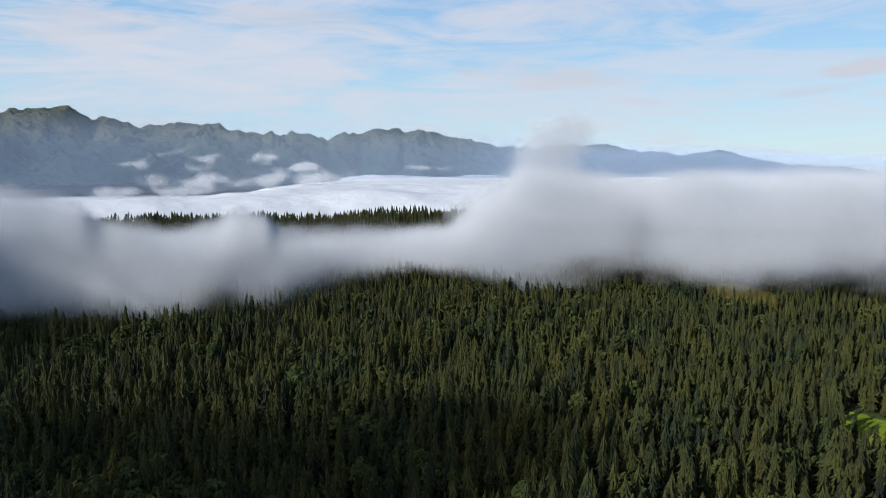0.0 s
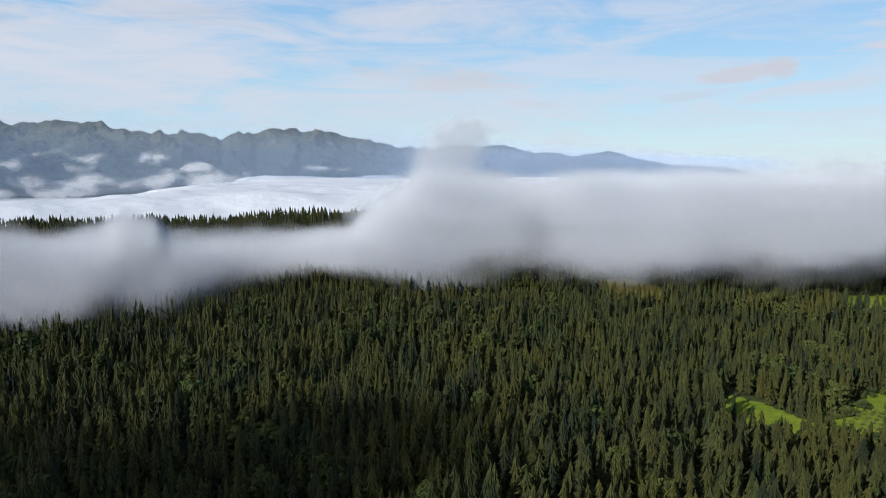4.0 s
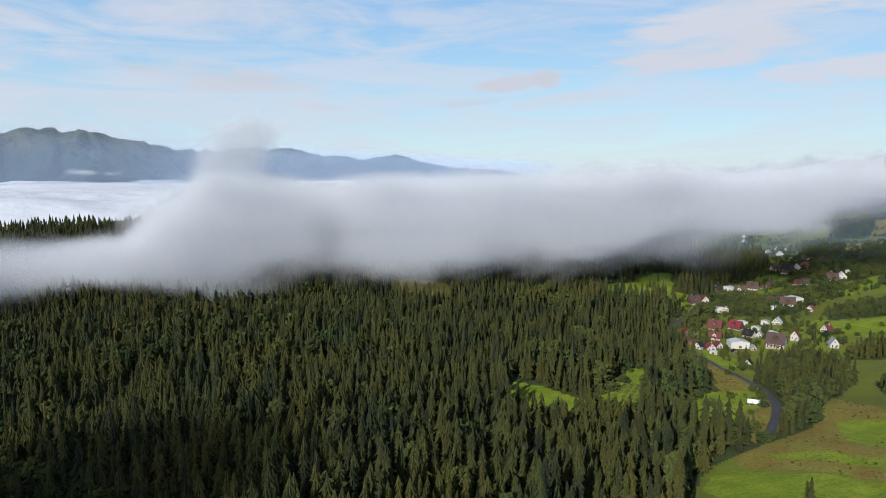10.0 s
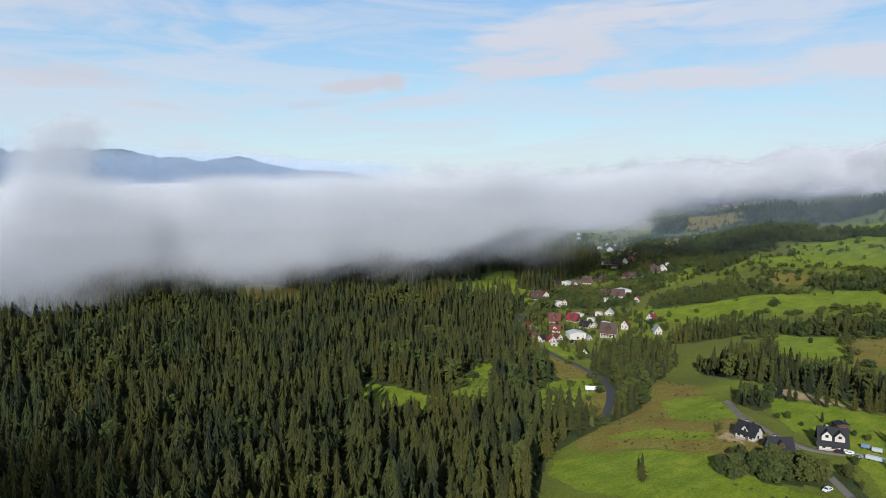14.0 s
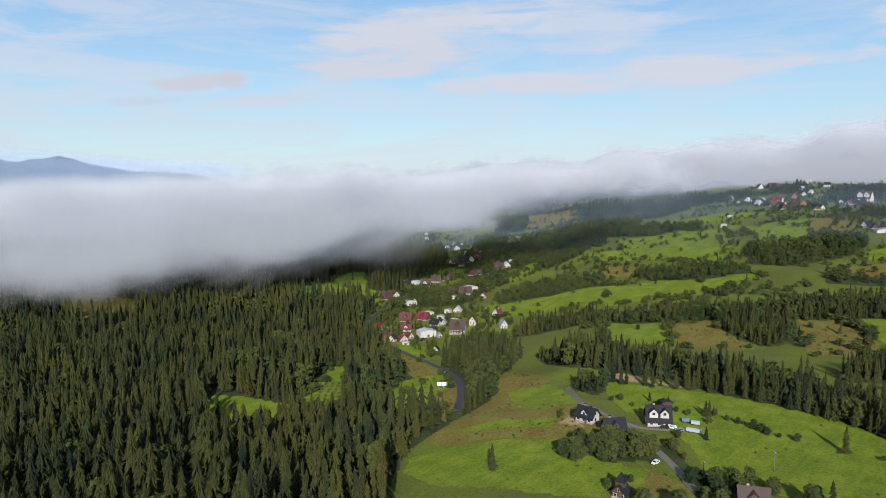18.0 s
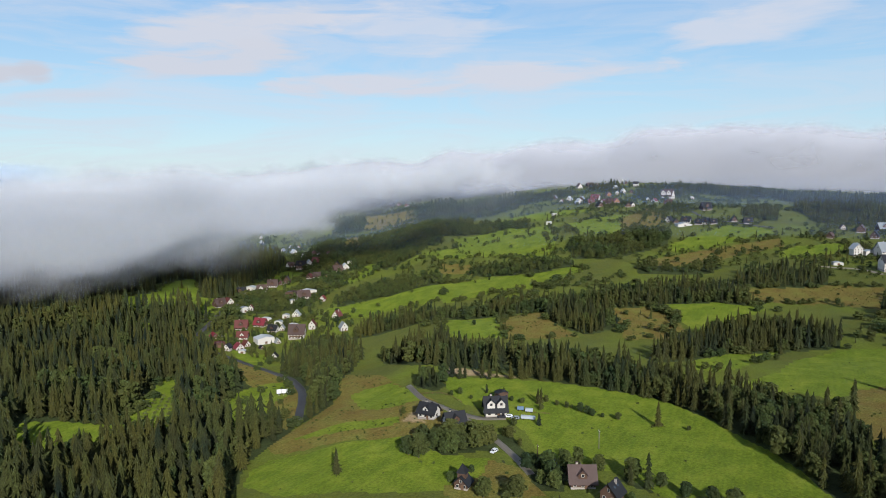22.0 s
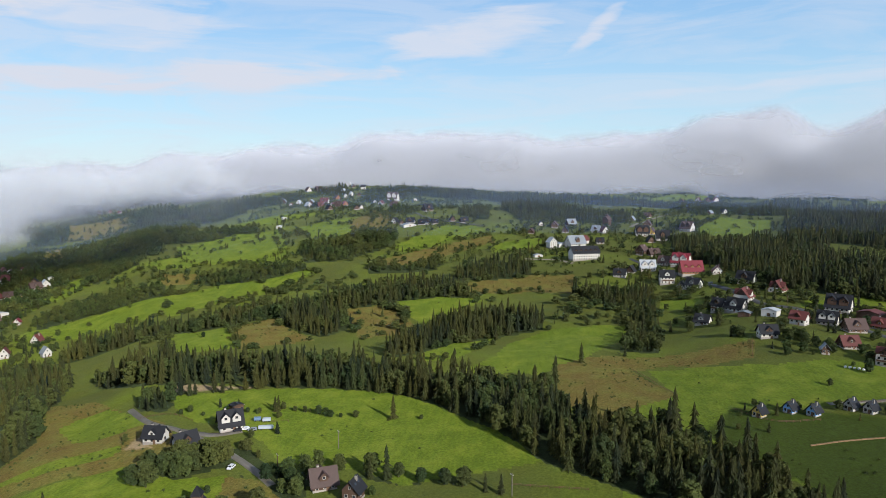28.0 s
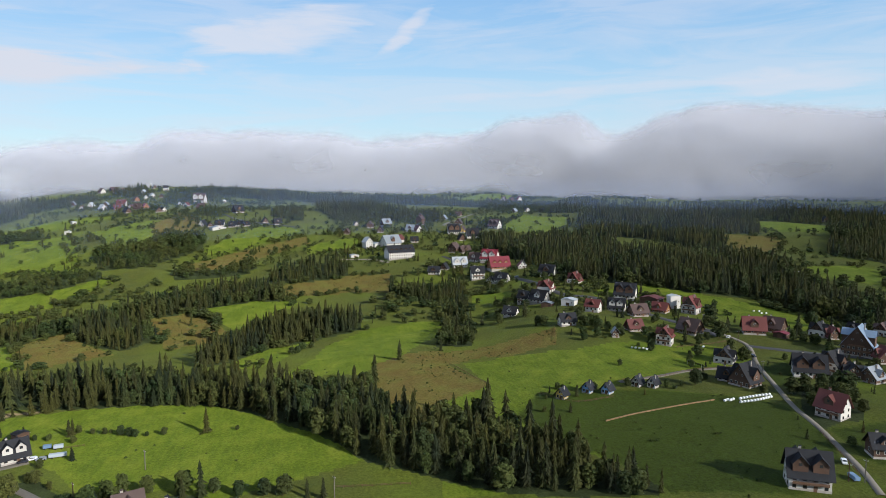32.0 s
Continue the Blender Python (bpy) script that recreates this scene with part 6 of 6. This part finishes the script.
log_stack([(292, -131), (296, -145), (299, -161), (302, -177), (304, -191)])
bale_row([(403, -196), (401, -201), (398, -206)])
bale_row([(302, -205), (304, -214), (305, -223)])
bale_row([(297, -202), (298, -211), (301, -221)])
bale_row([(301, -196), (301, -199)])
bale_row([(302, -198), (302, -201)])
bale_row([(398, -239), (399, -243)])
bale_row([(483, -336), (482, -340)])
bale_row([(476, -338), (476, -342)])
solar_panel(270, 84, 30)
solar_panel(364, -217, 20)
car(314, 125, 20, 'dark_paint')
car(316, 122, 10, 'white_paint')
car(315, 118, 15, 'grey_paint')
car(225, -198, 60, 'white_paint')
car(430, 358, -40, 'white_paint')
car(674, -232, 40, 'white_paint')
car(686, -204, 30, 'grey_paint')
car(414, -270, 40, 'white_paint')
car(374, -261, 100, 'dark_paint')
car(273, 112, 80, 'white_paint')
trailer(317, 112, -80, 7.0, 'grey')
trailer(327, 115, -74, 4.0, 'grey')
trailer(328, 120, -77, 3.4, 'blue')
trailer(212, -191, -10, 5.0, 'blue')
billboard(383, 320, -50)
heap_row([(297, 364), (320, 385), (344, 403)], 9)
heap_row([(298, 357), (320, 377), (349, 402)], 9)
heap_row([(299, 351), (322, 373), (346, 393)], 8)
heap_row([(304, 350), (328, 373), (344, 387)], 6)
fence([(418, -81), (402, -86), (384, -89), (366, -94)])
fence([(346, -161), (347, -186), (355, -211), (358, -245)])
fence([(461, -165), (426, -153)])
fence([(401, -223), (403, -240), (405, -256), (407, -264)])
fence([(255, -212), (232, -203), (215, -196)])
fence([(259, -5), (257, -19), (255, -34)])
fence([(337, -114), (320, -126), (322, -147)])
fence([(341, 188), (340, 170), (329, 154)])
fence([(326, 112), (327, 104)])


# the front rows of the belt and of the forest edge, tree by tree
for n, (px, py) in enumerate(list(along([(368, 208), (389, 130), (376, 60), (352, 15), (322, -25), (292, -58)], 6.0))):
    if not near_way(np.array([px]), np.array([py]), 3)[0]:
        spruce_tree(px + 2.5 * math.sin(n * 3.7), py + 2.5 * math.cos(n * 2.1), 11.5 + 3.2 * math.sin(n * 1.9) + 2 * math.sin(n * 5.3), "front row of the tree belt")


def hedges():
    """Shrubs along the field edges, trees in the gardens, bushes strewn over the pasture."""
    xs, ys, hs = [], [], []
    for kind, ring in FIELDS:
        far = np.hypot(*np.mean(ring, 0))
        if far < 480 or np.degrees(np.arctan2(*np.mean(ring, 0))) < 40:
            continue
        for (x0, y0), (x1, y1) in zip(ring, ring[1:] + ring[:1]):
            n = int(math.hypot(x1 - x0, y1 - y0) / 5)
            u = rng.random(n)
            px, py = x0 + (x1 - x0) * u + rng.normal(0, 2.5, n), y0 + (y1 - y0) * u + rng.normal(0, 2.5, n)
            k = fbm(px / 22, py / 22, 19, 3) > 0.38
            xs.append(px[k]), ys.append(py[k]), hs.append(rng.uniform(2.0, 6.5, k.sum()))
    a, d = np.radians(rng.uniform(44, 134, 18000)), np.sqrt(rng.uniform(560 ** 2, 1900 ** 2, 18000))
    px, py = d * np.sin(a), d * np.cos(a)
    lone = rng.random(len(px)) < 0.08
    k = (fbm(px / 70, py / 70, 23, 4) > 0.48) | lone
    for kind, ring in FIELDS:
        if kind in ("meadow", "mown", "dark"):
            k &= ~inside(px, py, ring) | (lone & (np.hypot(px, py) > 820))
    xs.append(px[k]), ys.append(py[k]), hs.append(rng.uniform(2.0, 7.5, k.sum()))
    x, y, h = np.concatenate(xs), np.concatenate(ys), np.concatenate(hs)
    k = ~near_way(x, y, 3)
    for hx, hy, hw in HOUSE_SPOTS:
        k &= np.hypot(x - hx, y - hy) > hw * 0.8 + 2
    x, y, h = x[k], y[k], h[k]
    d = np.hypot(x, y)
    near = d < 800
    spr = rng.random(len(x)) < 0.09
    forest_object("hedgerow_shrubs", [
        (1, plant(x[near & ~spr], y[near & ~spr], h[near & ~spr], rng.uniform(1.4, 2.4, (near & ~spr).sum()), LEAFY_MID)),
        (1, plant(x[~near & ~spr], y[~near & ~spr], h[~near & ~spr], rng.uniform(1.4, 2.4, (~near & ~spr).sum()), LEAFY_FAR)),
        (0, plant(x[spr], y[spr], h[spr] * 1.7, rng.uniform(0.8, 1.2, spr.sum()), SPRUCE_FAR))], "green shrubs and young trees along the field edges", "shrubs")
    xs, ys = [], []
    for hx, hy, hw in HOUSE_SPOTS:
        far = math.hypot(hx, hy)
        n = 4 if far < 400 else 13
        a = rng.random(n) * 6.28
        r = hw * 0.75 + rng.uniform(2, 22, n)
        xs.append(hx + r * np.cos(a)), ys.append(hy + r * np.sin(a))
    x, y = np.concatenate(xs), np.concatenate(ys)
    k = ~near_way(x, y, 2.5)
    k &= ~near_site(x, y, 1.5)
    x, y = x[k], y[k]
    h = rng.uniform(2.2, 9.0, len(x)) * np.where(np.hypot(x, y) < 440, 0.6, 1)
    spr, near = rng.random(len(x)) < 0.38, np.hypot(x, y) < 560
    groups = []
    for sel, shapes, m in ((near & ~spr, LEAFY_NEAR, 1), (~near & ~spr, LEAFY_MID, 1), (near & spr, SPRUCE_NEAR, 0), (~near & spr, SPRUCE_MID, 0)):
        if sel.any():
            groups.append((m, plant(x[sel], y[sel], h[sel] * (1.5 if m == 0 else 1.0), rng.uniform(0.9, 1.5, sel.sum()), shapes)))
    forest_object("garden_shrubs", groups, "leafy garden trees and hedges round the houses", "shrubs")


hedges()


def tussocks():
    """Low tufts in the rough pasture and along the edges of the near fields."""
    xs, ys = [], []
    for kind, ring in FIELDS:
        if np.hypot(*np.mean(ring, 0)) > 760:
            continue
        x, y = scatter(ring, 5.0 if kind == "rough" else 6.0 if kind == "dark" else 11.0)
        k = fbm(x / 14, y / 14, 41, 3) > (0.46 if kind == "rough" else 0.56)
        xs.append(x[k]), ys.append(y[k])
    x, y = np.concatenate(xs), np.concatenate(ys)
    k = ~near_way(x, y, 1.0) & (np.hypot(x, y) > 190)
    for hx, hy, hw in HOUSE_SPOTS:
        k &= np.hypot(x - hx, y - hy) > hw * 0.8
    x, y = x[k], y[k]
    forest_object("pasture_tufts", [(1, plant(x, y, rng.uniform(0.4, 1.2, len(x)), rng.uniform(1.6, 3.0, len(x)), LEAFY_FAR))], "low tufts and scrub in the rough pasture", "scrub")


tussocks()

# ---- mist, cloud, mountains ----


def curve(bearings, marks):
    """A smooth run of values along the bearings."""
    a, v = np.array([m[0] for m in marks], float), np.array([m[1] for m in marks], float)
    i, u = between(a, bearings)
    u = u * u * (3 - 2 * u)
    return v[i] * (1 - u) + v[i + 1] * u


def sheet(bearings, far, heights, density, belly=None):
    """A curtain of mist: bearing and height angles in degrees, its distance and density at every point; belly: how far it bulges."""
    a, e = np.meshgrid(np.radians(bearings), np.radians(heights), indexing="ij")
    f = np.broadcast_to(far[:, None], a.shape)
    if belly is not None:
        f = f + belly
    v = np.stack([f * np.sin(a), f * np.cos(a), 120 + f * np.tan(e)], -1).reshape(-1, 3)
    return v, grid_faces(len(bearings), len(heights)), density.ravel()


def join_sheets(name, sheets, mat, label):
    vs, fs, ds, base = [], [], [], 0
    for v, f, d in sheets:
        vs.append(v), fs.append(f + base), ds.append(d)
        base += len(v)
    me = mesh_of(name, np.concatenate(vs), np.concatenate(fs), [mat], {"mist": np.concatenate(ds)}, True)
    return tagged(new(name, me), label, "fog", kind="stuff")


def ramp(x, lo, hi):
    u = np.clip((x - lo) / (hi - lo), 0, 1)
    return u * u * (3 - 2 * u)


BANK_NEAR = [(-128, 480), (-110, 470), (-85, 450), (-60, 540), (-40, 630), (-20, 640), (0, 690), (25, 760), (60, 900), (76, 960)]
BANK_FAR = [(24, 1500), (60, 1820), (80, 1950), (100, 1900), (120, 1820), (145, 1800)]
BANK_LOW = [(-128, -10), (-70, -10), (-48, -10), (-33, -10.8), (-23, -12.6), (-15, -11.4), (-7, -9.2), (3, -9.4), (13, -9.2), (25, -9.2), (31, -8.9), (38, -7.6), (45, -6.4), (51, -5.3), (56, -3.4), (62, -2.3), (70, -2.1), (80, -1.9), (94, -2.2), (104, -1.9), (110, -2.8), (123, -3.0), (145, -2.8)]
# beyond -62 the bank is unseen, added and raised to shade the forest
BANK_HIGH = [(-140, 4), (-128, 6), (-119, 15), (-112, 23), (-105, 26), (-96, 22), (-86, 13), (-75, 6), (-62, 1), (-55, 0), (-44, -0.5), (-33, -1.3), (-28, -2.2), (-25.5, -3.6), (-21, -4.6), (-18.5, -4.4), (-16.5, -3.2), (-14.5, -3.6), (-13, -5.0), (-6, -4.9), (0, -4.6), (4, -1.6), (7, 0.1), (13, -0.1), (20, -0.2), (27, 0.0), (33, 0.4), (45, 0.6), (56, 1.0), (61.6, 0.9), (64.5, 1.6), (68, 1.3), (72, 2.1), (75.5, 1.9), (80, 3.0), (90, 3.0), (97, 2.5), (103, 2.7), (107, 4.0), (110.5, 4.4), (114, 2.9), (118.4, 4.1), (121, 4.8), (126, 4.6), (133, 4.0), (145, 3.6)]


def puffs(b, seed):
    """Rounded heads of cloud along the bearings, in degrees above the line."""
    r, top = np.random.default_rng(seed), np.zeros(len(b))
    for c in np.arange(20, 150, 2.1):
        q = r.uniform(1.6, 4.2)
        top = np.maximum(top, r.uniform(0.35, 0.6) * np.sqrt(np.clip(q * q - (b - c - r.uniform(-1, 1)) ** 2, 0, None)))
    return top


def bank_sheets(b, e, near, fade, n, flat):
    """Layers of a long bank of cloud, each with its own frayed lower and upper edge."""
    low, high = curve(b, BANK_LOW), curve(b, BANK_HIGH)
    sheets = []

    def blend(x, y):
        return x * flat + y * (1 - flat)

    for k in range(n):
        far = near * (1 + 0.027 * k + 0.008 * (fbm(b / 12, b * 0 + k, 31, 2) - 0.5))
        lo = low + 0.05 * k + blend(3.0, 1.2) * (fbm(b / 5 + 7 * k, b * 0 + 0.37 * k, 5, 4) - 0.5)
        hi = high + blend(1.4, 0.5) * (fbm(b / 3.4 + 0.6 * k, b * 0 + 0.2 * k, 15, 5) - 0.5) + blend(0.0, 0.45) * (puffs(b + 0.9 * k, 3) - 0.75)
        soft, low_soft = (blend(2.0, 1.1) + 5 * ramp(-b, 60, 100))[:, None], blend(3.4, 1.6)[:, None]
        lo, hi = lo[:, None], hi[:, None]
        mid, half = (low * 0.45 + high * 0.55)[:, None], np.maximum(high - low, 3.0)[:, None] * 0.5
        belly = np.radians(half) * near[:, None] * blend(0.5, 0.3)[:, None] * np.where(e[None] < mid, 0.3, 1.0) * np.clip((e[None] - mid) / half, -1.4, 1.4) ** 2
        dens = ramp(e[None], lo - blend(2.2, 0.9)[:, None], lo + low_soft) * (1 - ramp(e[None], hi - soft, hi + 0.7)) * fade[:, None]
        sheets.append(sheet(b, far, e, dens, belly))
    return sheets


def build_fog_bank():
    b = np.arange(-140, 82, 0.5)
    # the added unseen end is thinned past -40, so its shade stays partial
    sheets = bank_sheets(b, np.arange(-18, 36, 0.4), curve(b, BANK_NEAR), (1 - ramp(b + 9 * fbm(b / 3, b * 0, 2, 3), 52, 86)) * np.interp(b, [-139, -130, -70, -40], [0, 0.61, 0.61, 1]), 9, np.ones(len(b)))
    join_sheets("fog_bank", sheets, MIST, "soft grey-white fog bank over the forest, with unseen shading end")
    b = np.arange(24, 145, 0.4)
    sheets = bank_sheets(b, np.arange(-9, 8, 0.2), curve(b, BANK_FAR), ramp(b, 30, 58), 8, 1 - ramp(b, 46, 72))
    join_sheets("cloud_bank", sheets, CLOUD, "low grey cloud bank lying along the hill tops")
    b, e = np.arange(0, 20, 0.25), np.arange(-6, 6.2, 0.2)
    sheets = []
    for k in range(4):
        mid = 8.2 + 0.42 * np.clip(e, -3, 5)[None] + 2.2 * (fbm(e * 0.8 + 5 * k, e * 0 + k, 3, 3) - 0.5)[None]
        half = (3.9 - 0.25 * np.abs(e - 2.5) * (e < 2.5) + np.where(e < 0, -e * 1.1, 0))[None]
        r = np.abs(b[:, None] - mid) / half
        dens = (1 - ramp(r, 0.0, 1.5)) * (1 - ramp(e[None] + 0.35 * np.abs(b[:, None] - mid), 2.2, 6.0)) * ramp(e[None], -6, -2.5) * 0.9
        sheets.append(sheet(b, np.full(len(b), 800 + 9.0 * k), e, dens))
    join_sheets("mist_plume", sheets, MIST, "thin plume of mist rising from the fog bank")


def build_fog_sea():
    b, d = np.arange(-52, 38, 0.35), np.geomspace(1330, 4850, 150)
    dd, a = np.meshgrid(d, np.radians(b), indexing="ij")
    x, y = dd * np.sin(a), dd * np.cos(a)
    z = 48 + 38 * (dd - 1150) / 3600 + 26 * (fbm(x / 170, y / 170, 2, 5) - 0.5) * np.clip(1.5 - dd / 3600, 0.15, 1)
    z = z - 75 * (1 - ramp(dd, 1330, 1750))
    # the sea thins out towards the green foothills in the west
    z = z - 70 * ramp(-np.degrees(a) - 4 + 26 * (fbm(x / 420, y / 420, 8, 4) - 0.5), 0, 16) * ramp(dd, 1500, 2400)
    z = z - 90 * ramp(np.degrees(a), 29, 37)
    me = mesh_of("fog_sea", np.stack([x, y, z], -1).reshape(-1, 3), grid_faces(len(d), len(b))[:, ::-1], [SEA], None, True)
    tagged(new("fog_sea", me), "level white sea of fog filling the valley", "fog", kind="stuff")


SKYLINE_WEST = [(-60, 3.2), (-40, 3.3), (-32, 3.5), (-31, 3.8), (-30, 3.6), (-29, 3.9), (-27.9, 4.0), (-26.5, 3.1), (-25.6, 3.2), (-22.4, 2.75), (-20, 2.9), (-17.7, 2.9), (-14.6, 2.2), (-11.9, 2.4), (-9.3, 2.1)]
SKYLINE_EAST = [(-5.7, 2.6), (-3.4, 2.9), (-1.1, 2.5), (3.5, 1.5), (6.7, 1.4), (9.5, 1.5), (14.1, 1.3), (18.7, 0.8), (21.7, 1.0), (24.4, 0.35), (27.7, -0.3), (31, -1.2), (34, -2.5), (40, -3.2), (46, -4.0)]


def build_mountains():
    b, d = np.arange(-56, 46, 0.12), np.linspace(3000, 4950, 120)
    a, dd = np.meshgrid(np.radians(b), d, indexing="xy")
    x, y = dd * np.sin(a), dd * np.cos(a)
    top = 120 + 4400 * np.tan(np.radians(np.interp(b, [m[0] for m in SKYLINE_WEST + SKYLINE_EAST], [m[1] for m in SKYLINE_WEST + SKYLINE_EAST])))[None]
    top = top + np.clip((top - 130) / 120, 0, 1) * 62 * (1 - np.abs(2 * fbm(b / 1.9, b * 0, 61, 5) / 0.94 - 1) - 0.85)[None]
    u = (dd - 3000) / 1400
    c = np.clip(u, 0, 1)
    ridged = sum(k * (1 - np.abs(2 * fbm(x / r, y / r, q, 3) / 0.875 - 1)) for k, r, q in ((0.6, 420, 21), (0.28, 170, 25), (0.12, 70, 28)))
    z = 45 + (top - 45) * np.where(u < 1, 0.25 * c + 0.75 * c ** 2.2, 1 - 0.8 * (u - 1)) + 330 * (ridged - 0.55) * (4 * c * (1 - c)) ** 0.8 * np.clip((top - 60) / 260, 0.1, 1) + 34 * (1 - np.abs(2 * fbm(x / 95, y / 95, 9, 4) - 1) - 0.62) * c * np.clip((top - 120) / 160, 0.15, 1)
    me = mesh_of("mountain_range", np.stack([x, y, z], -1).reshape(-1, 3), grid_faces(len(d), len(b))[:, ::-1], [MOUNTAIN], None, True)
    tagged(new("mountain_range", me), "distant blue-grey rocky mountain range with wooded foothills", "mountains", kind="structure")
    hb = np.arange(22, 36, 0.1)
    hd = np.linspace(3650, 4300, 40)
    a, dd = np.meshgrid(np.radians(hb), hd, indexing="xy")
    x, y = dd * np.sin(a), dd * np.cos(a)
    crest = 120 + 3950 * np.tan(np.radians(np.interp(hb, [22, 23.5, 24.5, 27, 30, 33, 36], [-1.6, -0.9, -0.12, 0.0, -0.15, -0.8, -3.0])))[None]
    z = 20 + (crest - 20) * np.sqrt(np.clip(1 - ((dd - 3950) / 300) ** 2, 0, 1)) + 10 * (fbm(x / 30, y / 30, 6, 4) - 0.5)
    me = mesh_of("wooded_hill", np.stack([x, y, z], -1).reshape(-1, 3), grid_faces(len(hd), len(hb))[:, ::-1], [MOUNTAIN], None, True)
    tagged(new("wooded_hill", me), "dark wooded hill rising out of the fog sea", "hill", kind="structure")


def build_haze():
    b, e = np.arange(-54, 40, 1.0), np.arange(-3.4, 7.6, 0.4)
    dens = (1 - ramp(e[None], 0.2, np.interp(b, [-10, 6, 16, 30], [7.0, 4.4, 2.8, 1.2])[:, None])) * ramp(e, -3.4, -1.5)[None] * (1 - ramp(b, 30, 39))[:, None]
    join_sheets("valley_haze", [sheet(b, np.full(len(b), f), e, dens * k[:, None]) for f, k in ((2900.0, np.ones(len(b))), (2950.0, 0.9 + 0.1 * ramp(b, -10, 8)), (3000.0, ramp(b, -6, 10)), (3030.0, ramp(b, -1, 9)))], FAR_HAZE, "pale blue sheets of haze before the mountains")
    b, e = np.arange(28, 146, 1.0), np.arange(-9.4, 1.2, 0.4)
    # blue sheets that tint the far slopes in place of hazy air
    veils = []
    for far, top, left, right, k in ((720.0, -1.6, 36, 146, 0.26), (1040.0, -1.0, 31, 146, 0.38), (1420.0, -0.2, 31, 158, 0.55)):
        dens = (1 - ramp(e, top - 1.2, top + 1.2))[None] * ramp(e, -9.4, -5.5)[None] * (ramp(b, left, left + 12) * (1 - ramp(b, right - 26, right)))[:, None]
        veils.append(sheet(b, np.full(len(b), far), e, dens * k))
    join_sheets("valley_mist", veils, HAZE, "thin blue sheets of haze over the far slopes")
    wisps = []
    for ca, ce, ra, re, far in ((-24, 0.1, 1.5, 0.5, 2700), (-21.5, 0.7, 1.2, 0.4, 2700), (-18.3, 0.5, 2.2, 0.9, 2600), (-14, 0.6, 1.2, 0.5, 2700), (-19, -1.3, 4.5, 0.8, 2400), (-11.5, -0.2, 1.5, 0.4, 2800), (-1.2, -0.2, 1.4, 0.3, 2850), (-12, -1.2, 5, 0.8, 2300), (-24, -2.0, 5, 0.6, 2200)):
        wb, we = np.linspace(ca - ra * 1.6, ca + ra * 1.6, 24), np.linspace(ce - re * 1.6, ce + re * 1.6, 16)
        r = np.hypot((wb[:, None] - ca) / ra, (we[None] - ce) / re)
        for k in range(2):
            wisps.append(sheet(wb, np.full(len(wb), far + 15.0 * k), we, (1 - ramp(r, 0.0, 1.6)) * 0.62))
    join_sheets("cloud_wisps", wisps, WISP, "small white cloud wisps over the foothills")


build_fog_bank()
build_fog_sea()
build_mountains()
build_haze()
